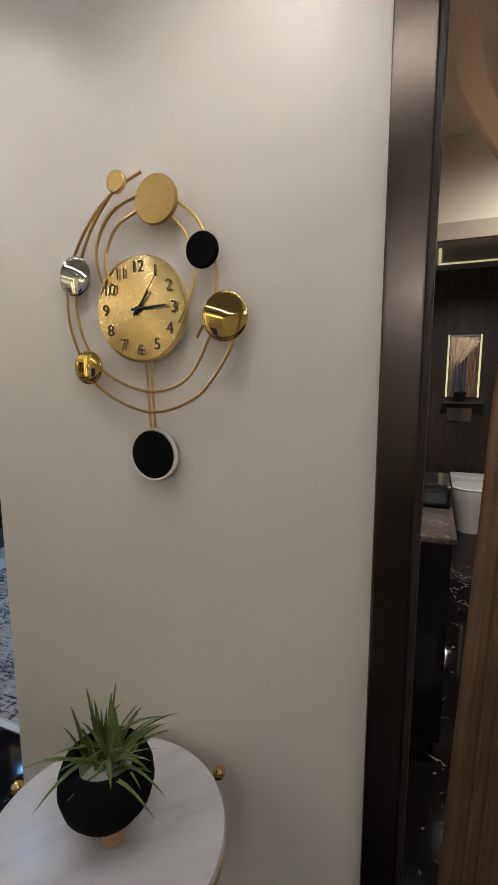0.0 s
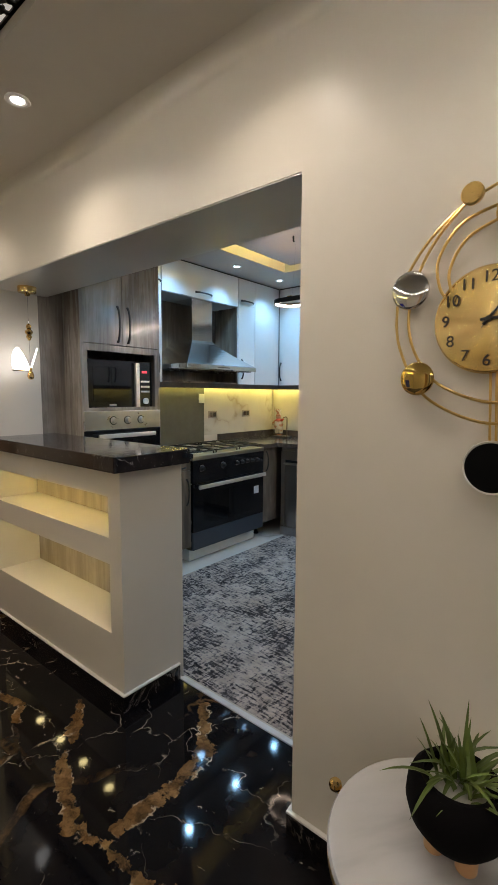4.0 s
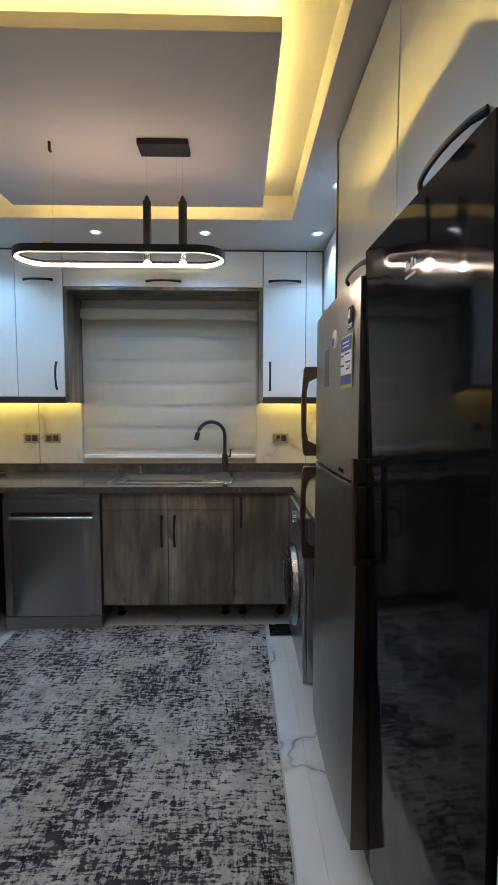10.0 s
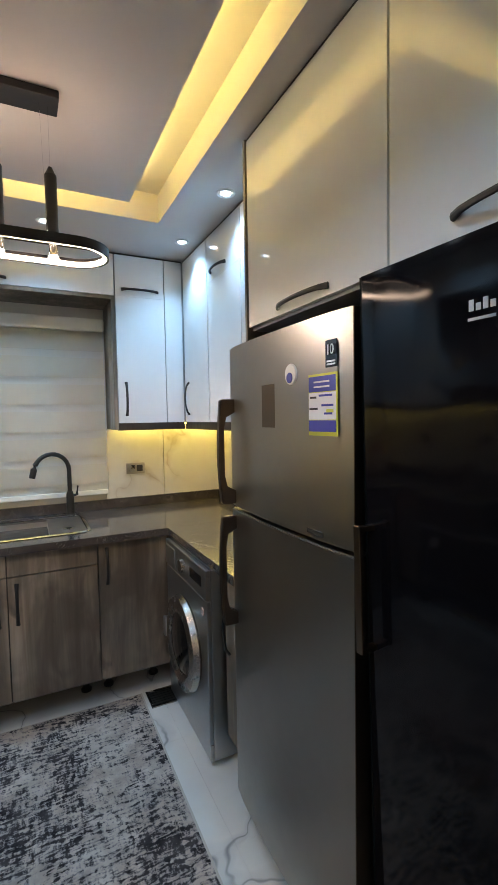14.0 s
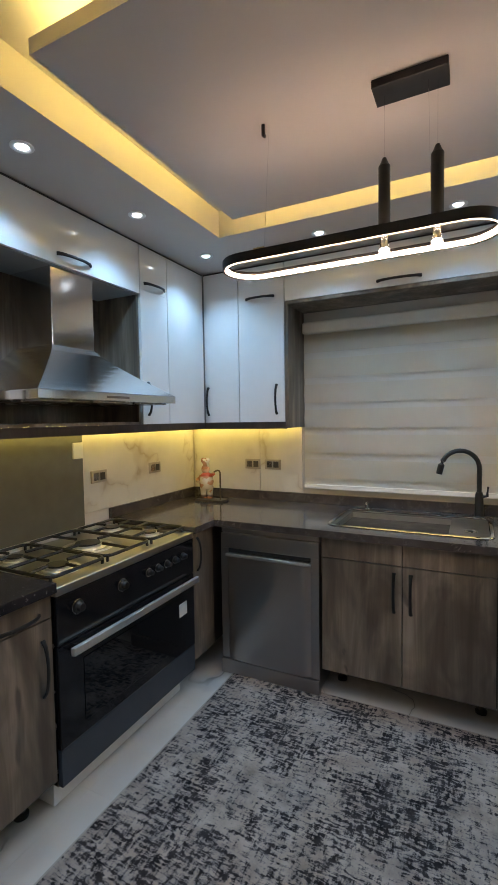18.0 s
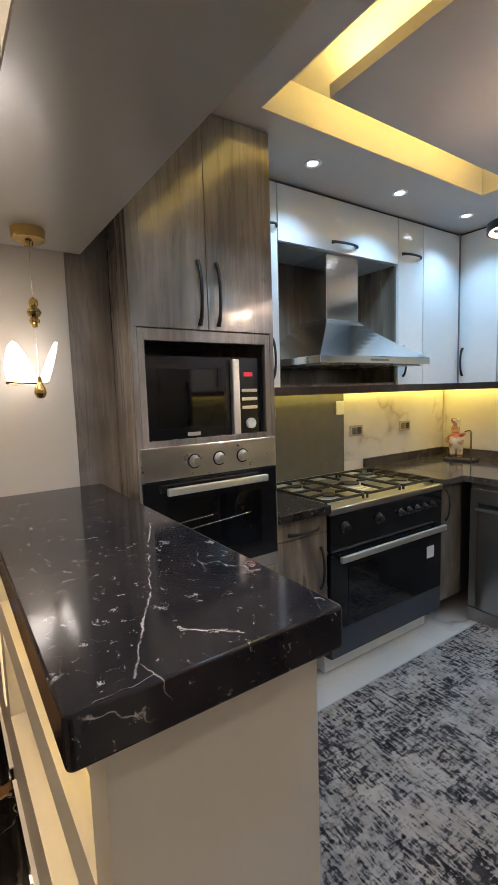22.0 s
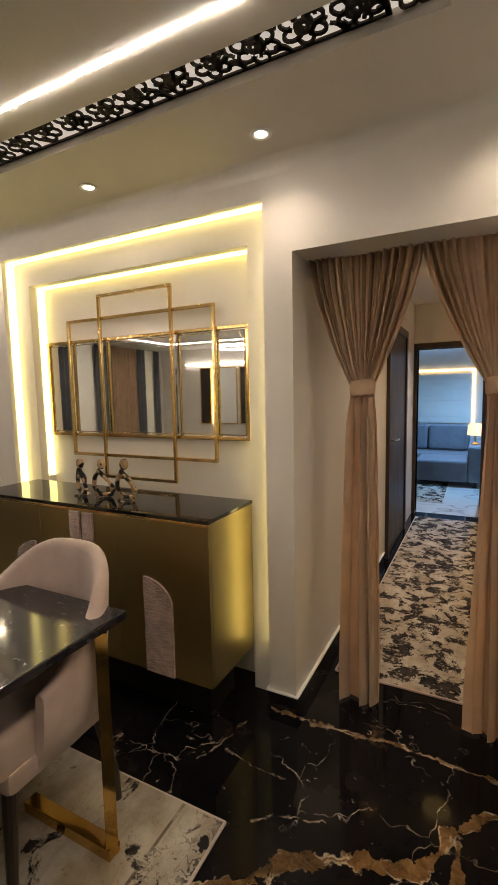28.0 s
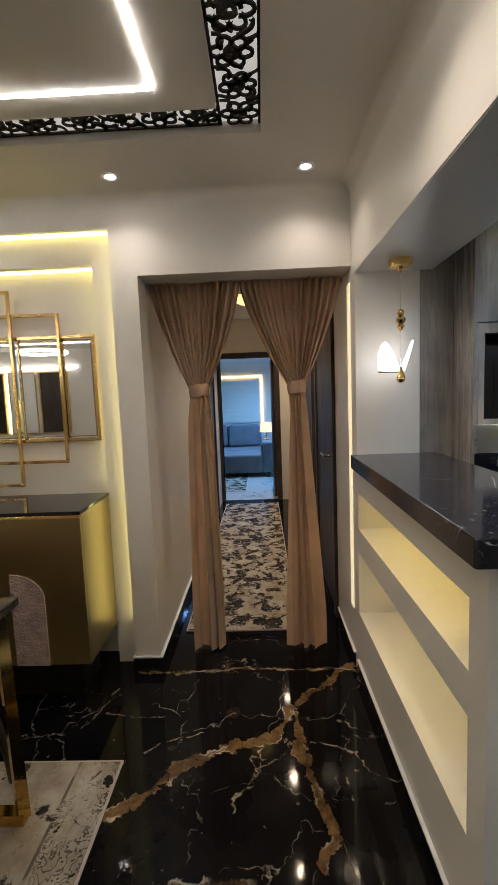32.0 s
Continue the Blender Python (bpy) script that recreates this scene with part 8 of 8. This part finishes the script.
def dining_chair():
    """Built round the origin on the floor; its back is towards -y."""
    u = thing("dining_chair", (0, 0, 0), "beige velvet tub dining chair with a gold ring on its back", "dining chair", "chairs round the dining table")
    part("seat", box(-0.205, 0.205, -0.19, 0.225, 0.345, 0.475, 0.045, 5), M_VELVET, u, "thick rounded velvet seat", True)
    part("seat_base", box(-0.212, 0.212, -0.17, 0.20, 0.305, 0.375, 0.03, 4), M_VELVET, u, smooth=True)
    # the shell runs along a U: straight arms and a half round back, with a rolled rim
    R, S, half = 0.222, 0.13, math.pi * 0.222 / 2
    total = S + half
    b = bmesh.new()
    loops = []
    N = 44
    for i in range(N + 1):
        w = -1 + 2 * i / N
        d, sg = abs(w) * total, (1 if w >= 0 else -1)
        if d < half:
            a = d / 0.222
            c, n = Vector((sg * R * math.sin(a), -0.02 - R * math.cos(a), 0)), Vector((sg * math.sin(a), -math.cos(a), 0))
        else:
            c, n = Vector((sg * R, -0.02 + d - half, 0)), Vector((sg, 0, 0))
        e = max(0.0, min(1.0, (abs(w) - 0.14) / 0.86))
        top = 0.785 - 0.26 * e * e * (3 - 2 * e)
        th = 0.024 * (1 - 0.35 * max(0, abs(w) - 0.93) / 0.07)
        prof = []
        for k in range(7):
            z = 0.315 + (top - 0.315) * k / 6
            lean = 0.030 * (z - 0.315) / 0.485 - 0.035 * max(0, 1 - (z - 0.315) / 0.14) ** 2
            prof.append((lean + th, z))
        for k in range(1, 8):
            a = math.pi * k / 8
            prof.append((0.030 * (top - 0.315) / 0.485 + th * math.cos(a), top + th * math.sin(a)))
        for k in range(6, -1, -1):
            z = 0.315 + (top - 0.315) * k / 6
            prof.append((0.030 * (z - 0.315) / 0.485 - th - 0.006 * max(0, 1 - (z - 0.315) / 0.2), z))
        loops.append([b.verts.new(c + n * o + Vector((0, 0, z))) for o, z in prof])
    K = len(loops[0])
    for A, B in zip(loops, loops[1:]):
        for k in range(K):
            b.faces.new((A[k], A[(k + 1) % K], B[(k + 1) % K], B[k]))
    b.faces.new(loops[0])
    b.faces.new(loops[-1])
    bmesh.ops.recalc_face_normals(b, faces=b.faces[:])
    part("backrest", b, M_VELVET, u, smooth=True)
    for sx in (-1, 1):
        for sy in (-1, 1):
            leg = part("leg", sweep([(sx * 0.16, sy * 0.15 + 0.01, 0.37), (sx * 0.20, sy * 0.19 + 0.01, 0.10), (sx * 0.206, sy * 0.195 + 0.01, 0.0)], [0.022, 0.015, 0.013], 10), M_DKWOOD, u, "tapered dark leg", True)
    pl = part("ring_plate", box(-0.026, 0.026, -0.293, -0.279, 0.575, 0.607, 0.006, 2), M_GOLD, u, "gold ring pull")
    pts = [(0.048 * math.cos(2 * math.pi * i / 24), -0.297, 0.540 + 0.048 * math.sin(2 * math.pi * i / 24)) for i in range(24)]
    part("ring", sweep(pts, 0.005, 8, closed=True, up=(0, 1, 0)), M_GOLD, pl, smooth=True)
    return u
chair = dining_chair()
chair.matrix_basis = pose(-2.20, -0.785, 0.0115, 0, 0, -89) @ Matrix.Diagonal((1.08, 1.05, 1.11, 1.0))
for cx, cy, rz in ((-2.20, -1.57, -90), (-1.60, -0.50, 180), (-1.20, -0.95, 92), (-1.20, -1.70, 90)):
    copy_thing(chair, pose(cx, cy, 0.0115, 0, 0, rz))

# ---------- television, air conditioner ----------
u = thing("television", (-3.34, -3.66, 0.5), "large flat television showing a blue and violet picture", "television")
part("casing", box(-3.358, -3.315, -4.28, -3.045, 0.525, 1.435, 0.004), M_BLACK, u)
part("screen", box(-3.3148, -3.3135, -4.27, -3.055, 0.54, 1.425), M_TV, u, "lit screen")
u = thing("air_conditioner", (-3.28, -3.4, 1.79), "white split air conditioner high on the wall", "air conditioner")
part("casing", box(-3.358, -3.17, -3.85, -2.965, 1.80, 2.16, 0.03, 4), M_WHITE, u)
part("louvre", box(-3.22, -3.165, -3.80, -3.02, 1.785, 1.80, 0.003), M_GREYP, u)
u = thing("wall_socket", (-3.357, -3.28, 0.45), "grey socket under the television", "socket")
part("plate", box(-3.359, -3.348, -3.36, -3.2, 0.41, 0.485, 0.003), M_GREYP, u)
lone("tv_cove_led", box(-3.35, -3.335, -5.5, -2.6, 2.262, 2.278), M_LED_N, "yellow led strip over the television wall", "led strip")
u = thing("media_unit", (-3.2, -3.7, 0), "low white media cabinet under the television", "cabinet")
part("body", box(-3.355, -3.02, -4.6, -2.62, 0.06, 0.40, 0.006), M_WHITEG, u)
part("plinth", box(-3.33, -3.06, -4.57, -2.65, 0.0, 0.059), M_BLACK, u)

# ---------- corridor ----------
rug("corridor_runner", -6.70, -3.47, -0.085, 0.60, M_RUGC, "beige runner with black blotches along the corridor", 0.0, M_VELVET)
def door_in_wall(name, x0, x1, yface, sgn, label, z=1.97):
    """A closed dark door with its frame on a corridor wall; sgn: the way it looks along y."""
    u = tagged(new(name), label, kind="structure")
    w = 0.07
    y0, y1 = sorted((yface, yface + sgn * 0.03))
    part("frame_post", box(x0 - w, x0, y0, y1, 0, z + w, 0.004), M_DKWOOD, u)
    part("frame_post", box(x1, x1 + w, y0, y1, 0, z + w, 0.004), M_DKWOOD, u)
    part("frame_head", box(x0, x1, y0, y1, z, z + w, 0.004), M_DKWOOD, u)
    ya, yb = sorted((yface + sgn * 0.002, yface + sgn * 0.016))
    d = part("leaf", box(x0 + 0.003, x1 - 0.003, ya, yb, 0.008, z - 0.003, 0.003), M_DKWOOD, u)
    yh = yface + sgn * 0.016
    part("door_handle", sweep([(x1 - 0.08, yh, 1.02), (x1 - 0.08, yh + sgn * 0.045, 1.02), (x1 - 0.20, yh + sgn * 0.05, 1.02)], 0.008, 8), M_STEELD, d, smooth=True)
door_in_wall("door_1", -6.15, -5.28, DOOR_L, 1, "dark brown door in the corridor")
door_in_wall("door_2", -4.45, -3.68, DOOR_R + 0.005, -1, "dark brown door in the corridor")
door_in_wall("door_3", -5.65, -4.80, DOOR_R + 0.005, -1, "dark brown door in the corridor")
lone("wall_switch", box(-4.64, -4.56, DOOR_R - 0.006, DOOR_R + 0.004, 1.38, 1.46, 0.003), M_BLACK, "black switch plate on the corridor wall", "switch")
u = tagged(new("door_4"), "dark brown frame of the open lounge doorway", kind="structure")
part("frame_post", box(-7.06, -6.885, -0.185, -0.118, 0, 1.985, 0.004), M_DKWOOD, u)
part("frame_post", box(-7.06, -6.885, 0.60, 0.667, 0, 1.985, 0.004), M_DKWOOD, u)
part("frame_head", box(-7.06, -6.885, -0.118, 0.60, 1.92, 1.985, 0.004), M_DKWOOD, u)
part("leaf", box(-7.85, -7.065, 0.565, 0.60, 0.008, 1.915, 0.004), M_DKWOOD, u, "dark door leaf standing open")
u = thing("corridor_ceiling_lamp", (-5.4, 0.3, 2.3), "small gold ceiling lamp in the corridor", "ceiling lamp")
part("plate", disc((-5.4, 0.3, 2.40), 0.10, 0.019, n=28), M_GOLD, u)
part("body", lathe([(0, 0), (0.05, 0.01), (0.11, 0.04), (0.12, 0.07), (0.05, 0.10), (0, 0.10)], (-5.4, 0.3, 2.30), 14), glow("gilded_lamp_glass", (1.0, 0.66, 0.22), 1.6), u, "glowing gilded glass")

# ---------- lounge at the end ----------
def sofa():
    x0, x1 = -10.25, -9.35
    u = thing("corner_sofa", (-9.8, 0, 0), "grey fabric corner sofa with loose back cushions", "sofa")
    part("base", box(x0, x1, -2.3, 0.398, 0.08, 0.40, 0.04, 3), M_SOFA, u)
    part("backrest", box(x0, x0 + 0.22, -2.3, 0.398, 0.40, 0.80, 0.06, 3), M_SOFA, u)
    part("chaise", box(x1 + 0.002, x1 + 0.75, -0.33, 0.398, 0.08, 0.40, 0.04, 3), M_SOFA, u)
    part("armrest", box(x0 + 0.2, x1 + 0.75, 0.40, 0.60, 0.08, 0.62, 0.05, 3), M_SOFA, u)
    for i in range(4):
        part("cushion", box(x0 + 0.22, x0 + 0.40, -2.2 + i * 0.645, -1.58 + i * 0.645, 0.41, 0.86, 0.07, 3), M_SOFA, u)
    for p in ((x0 + 0.1, -2.2), (x1 - 0.1, -2.2), (x1 + 0.65, -0.25), (x1 + 0.65, 0.5)):
        part("foot", box(p[0] - 0.03, p[0] + 0.03, p[1] - 0.03, p[1] + 0.03, 0.0, 0.08), M_BLACK, u)
sofa()
u = thing("table_lamp", (-9.0, 0.49, 0.62), "small table lamp with an orange glowing shade on the sofa arm", "table lamp")
part("base", lathe([(0, 0), (0.06, 0), (0.06, 0.01), (0.012, 0.03), (0.012, 0.16), (0, 0.16)], (-9.0, 0.49, 0.62), 18), M_GOLD, u, smooth=True)
part("shade", lathe([(0.12, 0), (0.10, 0.17), (0.097, 0.17), (0.117, 0)], (-9.0, 0.49, 0.76), 24), M_SHADE, u, smooth=True)
rug("lounge_rug", -9.2, -7.5, -1.6, 0.15, M_RUGC, "beige and black abstract rug in the lounge", 0.0, M_VELVET)
u = tagged(new("window_1"), "lounge window with a pale blind and yellow lit edge", kind="structure")
part("blind", box(-10.399, -10.38, -1.30, 0.40, 0.85, 1.75, 0.004), M_BLIND2, u, "pale drawn blind")
for k in range(9):
    part("slat", box(-10.379, -10.372, -1.30, 0.40, 0.87 + k * 0.098, 0.95 + k * 0.098, 0.002), M_BLIND2, u)
part("led_edge", many([(-10.399, -10.36, 0.41, 0.45, 0.85, 1.83), (-10.399, -10.36, -1.30, 0.41, 1.79, 1.83)]), glow("lounge_led", (1.0, 0.75, 0.35), 2.5), u)
lone("lounge_cove_led", box(-10.38, -10.34, -2.5, 2.9, 2.30, 2.33), M_BLUELED, "blue led strip high in the lounge", "led strip")

# ---------- far side of the hall, seen in the mirror ----------
def pleated(x0, x1, mat, label):
    b = bmesh.new()
    NU = 48
    rows = []
    for k in range(NU + 1):
        q = k / NU
        y = -5.52 + 0.04 * math.sin(q * 2 * math.pi * (x1 - x0) / 0.09)
        rows.append((b.verts.new((x0 + (x1 - x0) * q, y, 0.02)), b.verts.new((x0 + (x1 - x0) * q, y, 2.37))))
    for A, B in zip(rows, rows[1:]):
        b.faces.new((A[0], B[0], B[1], A[1]))
    bmesh.ops.solidify(b, geom=b.faces[:], thickness=0.003)
    lone("window_curtain", b, mat, label, "curtain", "hall window curtains", smooth=True)
for x0, x1, m in ((-1.6, -1.0, M_CURT), (-0.46, 0.12, M_GREYCURT), (0.70, 1.08, M_GREYCURT), (1.10, 1.74, M_CURT), (1.80, 2.0, M_GREYCURT), (2.32, 2.5, M_GREYCURT)):
    pleated(x0, x1, m, "long pleated beige curtain on the far hall wall" if m is M_CURT else "long pleated grey curtain on the far hall wall")
u = thing("ring_chandelier", (0.2, -2.4, 2.05), "white glowing ring chandelier in the hall", "chandelier")
part("ring", sweep([(0.2 + 0.3 * math.cos(2 * math.pi * i / 32), -2.4 + 0.3 * math.sin(2 * math.pi * i / 32), 2.08) for i in range(32)], 0.016, 8, closed=True), M_LED_C, u, smooth=True)
part("canopy", disc((0.2, -2.4, 2.36), 0.06, 0.028, n=24), M_GOLD, u)
for k in range(3):
    part("wire", sweep([(0.2 + 0.3 * math.cos(k * 2.094), -2.4 + 0.3 * math.sin(k * 2.094), 2.09), (0.2, -2.4, 2.365)], 0.0015, 5), M_GOLD, u)

lone("sheer_panel", box(0.13, 0.69, -5.56, -5.552, 0.02, 2.37), M_BLIND2, "pale sheer panel beside a grey curtain", "curtain")
lone("sheer_panel", box(2.01, 2.31, -5.56, -5.552, 0.02, 2.37), M_BLIND2, "pale sheer panel between two grey curtains", "curtain")
lone("cove_light_bar", box(2.64, 2.698, -4.95, -2.95, 2.06, 2.085, 0.003), M_LED_E, "white light bar along the far wall", "led strip")
for ya, yb, dark in ((-4.62, -4.36, True), (-4.28, -3.76, False), (-3.70, -3.15, True)):
    w = thing("wall_panel", (2.69, (ya + yb) / 2, 0.86), "tall dark brown glass wall panel in a pale frame" if dark else "tall pale wall panel lit from its edge", "wall panel", "far wall panels")
    part("sheet", box(2.682, 2.697, ya + 0.02, yb - 0.02, 0.88, 1.98, 0.003), M_DKWOOD if dark else M_WHITE, w)
    for a in ((ya, ya + 0.018, 0.86, 2.0), (yb - 0.018, yb, 0.86, 2.0), (ya + 0.018, yb - 0.018, 0.86, 0.878), (ya + 0.018, yb - 0.018, 1.982, 2.0)):
        part("frame_bar", box(2.672, 2.698, *a, 0.002), M_GOLDB, w)
lone("edge_led", box(2.672, 2.698, -4.318, -4.300, 0.88, 1.98), M_LED_N, "yellow led strip between two wall panels", "led strip")

# ---------- washroom doorway beside the clock ----------
u = tagged(new("door_5"), "glossy brown frame of the washroom doorway", kind="structure")
part("frame_post", box(0.056, 0.128, HALL_Y - 0.012, 1.06, 0, 2.30, 0.006, 3), metal("brown_anodised_metal", (0.15, 0.122, 0.098), 0.24, (1, 1, 1), 0.05), u, "glossy brown door post")
part("door_stop", box(0.100, 0.140, 0.93, 1.04, 0, 2.26, 0.003), M_DKWOOD, u)
part("frame_post", box(0.93, 1.0, HALL_Y - 0.012, 1.06, 0, 2.30, 0.006, 3), M_DKWOOD, u)
part("frame_head", box(0.128, 0.93, HALL_Y - 0.012, 1.06, 2.23, 2.30, 0.006, 3), M_DKWOOD, u)
wall("wall_washroom_head", [(0.056, 1.0, HALL_Y, 1.06, 2.301, 2.75)])
M_BROWNC = cloth("brown_door_curtain", (0.46, 0.355, 0.255), 0.75, 0.0)
EDGE = [(2.26, 0.10, 0.92), (1.98, 0.135, 0.85), (1.77, 0.27, 0.70), (1.55, 0.30, 0.50), (1.42, 0.268, 0.46), (0.15, 0.222, 0.46), (0.0, 0.22, 0.46)]
def side_curtain():
    u = thing("doorway_curtain", (0.4, 1.12, 0), "brown curtain swept aside in the washroom doorway", "curtain")
    b = bmesh.new()
    NU, NV = 64, 30
    grid = []
    for j in range(NV + 1):
        v = j / NV
        z = 2.25 - 2.235 * v
        lo, hi = 0.5, 0.6
        for (za, la, ha), (zb, lb, hb) in zip(EDGE, EDGE[1:]):
            if za >= z >= zb:
                s = (za - z) / (za - zb)
                lo, hi = la + (lb - la) * s, ha + (hb - ha) * s
        grid.append([b.verts.new((lo + (hi - lo) * i / NU, 1.13 + 0.025 * math.sin(i / NU * 2 * math.pi * 8) * (0.4 + 0.6 * v), z)) for i in range(NU + 1)])
    for A, B in zip(grid, grid[1:]):
        for i in range(NU):
            b.faces.new((A[i], A[i + 1], B[i + 1], B[i]))
    bmesh.ops.solidify(b, geom=b.faces[:], thickness=0.003)
    part("drape", b, M_BROWNC, u, smooth=True)
side_curtain()
struct("wall_washroom_inner", many([(0.055, 0.105, 1.06, 1.65, 0, 2.42), (0.055, 2.7, 2.35, 2.45, 1.985, 2.42), (1.0, 2.7, 2.35, 2.45, 0, 1.985)]), M_WALL)
struct("trim_washroom_head", box(0.106, 1.0, 2.325, 2.349, 1.985, 2.06, 0.004), M_GREYP, "beige architrave over the inner washroom opening")
def vanity():
    u = thing("vanity_unit", (0.15, 2.05, 0), "dark vanity unit with a grey stone top and black basin", "vanity")
    part("cabinet", box(0.056, 0.235, 1.66, 2.33, 0.08, 0.83, 0.003), M_BLKENAM, u)
    part("plinth", box(0.056, 0.20, 1.69, 2.30, 0.0, 0.079), M_BLACK, u)
    part("top", box(0.056, 0.250, 1.65, 2.34, 0.831, 0.852, 0.004), M_COUNTER, u)
    part("basin", box(0.075, 0.245, 2.02, 2.31, 0.853, 0.95, 0.02, 3), M_BLKENAM, u, "black basin")
vanity()
def toilet():
    x, y = 0.53, 4.60
    u = thing("toilet", (x, y, 0), "white toilet against the dark washroom wall", "toilet")
    part("bowl", lathe([(0, 0), (0.11, 0), (0.12, 0.05), (0.15, 0.22), (0.19, 0.36), (0.19, 0.40), (0.15, 0.40), (0.12, 0.30), (0, 0.24)], (x, y - 0.10, 0.0), 28), M_WHITE, u, smooth=True)
    part("seat", lathe([(0, 0.02), (0.18, 0.02), (0.195, 0.01), (0.19, 0), (0, 0)], (x, y - 0.10, 0.402), 28), M_WHITE, u, smooth=True)
    part("cistern", box(x - 0.18, x + 0.18, y + 0.10, y + 0.30, 0.0, 0.46, 0.02, 3), M_WHITE, u)
toilet()
u = thing("flush_plate", (0.33, 5.04, 1.0), "chrome flush plate on the dark washroom wall", "flush plate")
part("plate", box(0.29, 0.52, 5.03, 5.049, 0.95, 1.09, 0.006), M_CHROME, u)
u = thing("washroom_niche_light", (0.36, 5.04, 1.2), "lit mirror panel over the flush plate", "mirror")
part("mirror", box(0.29, 0.55, 5.035, 5.048, 1.19, 1.80, 0.004), M_MIRROR, u)
# two unseen lamps, added to brighten the washroom
spot(0.5, 3.6, 2.40, 70, NEUT, 165)
spot(0.75, 1.75, 2.40, 92, (1.0, 0.82, 0.58), 172)
lone("washroom_cove_led", frame_ring(0.14, 0.75, 3.75, 4.75, 0.02, 2.408, 2.416, bmesh.new()), M_LED_WC, "yellow led frame on the washroom ceiling", "led strip")
for x0, x1 in ((0.268, 0.284), (0.556, 0.572)):
    lone("niche_edge_led", box(x0, x1, 5.032, 5.048, 1.19, 1.80, 0.002), M_LED_WC, "soft yellow led strip beside the washroom mirror", "led strip", "washroom mirror lights")
def small_plant(x, y, z):
    u = thing("potted_plant", (x, y, z), "small leafy plant in a black pot on the cistern ledge", "potted plant")
    part("pot", lathe([(0, 0), (0.045, 0), (0.062, 0.09), (0.055, 0.09), (0.05, 0.075), (0, 0.075)], (x, y, z), 20), M_BLACK, u, smooth=True)
    rnd = random.Random(4)
    for k in range(16):
        a, r, h = rnd.uniform(0, 6.28), rnd.uniform(0.01, 0.075), rnd.uniform(0.08, 0.17)
        c = Vector((x + r * math.cos(a), y + r * math.sin(a) * 0.7, z + h))
        o = Vector((math.cos(a), math.sin(a), 0.5)) * 0.022
        q = Vector((-math.sin(a), math.cos(a), 0)) * 0.013
        b = bmesh.new()
        vs = [b.verts.new(p) for p in (c - o, c + q, c + o, c - q)]
        b.faces.new(vs)
        part("leaf", b, M_LEAF, u)
struct("washroom_ledge", box(0.25, 0.62, 4.93, 5.049, 1.13, 1.15, 0.003), M_COUNTER, "narrow stone ledge over the flush plate")
small_plant(0.40, 4.985, 1.151)
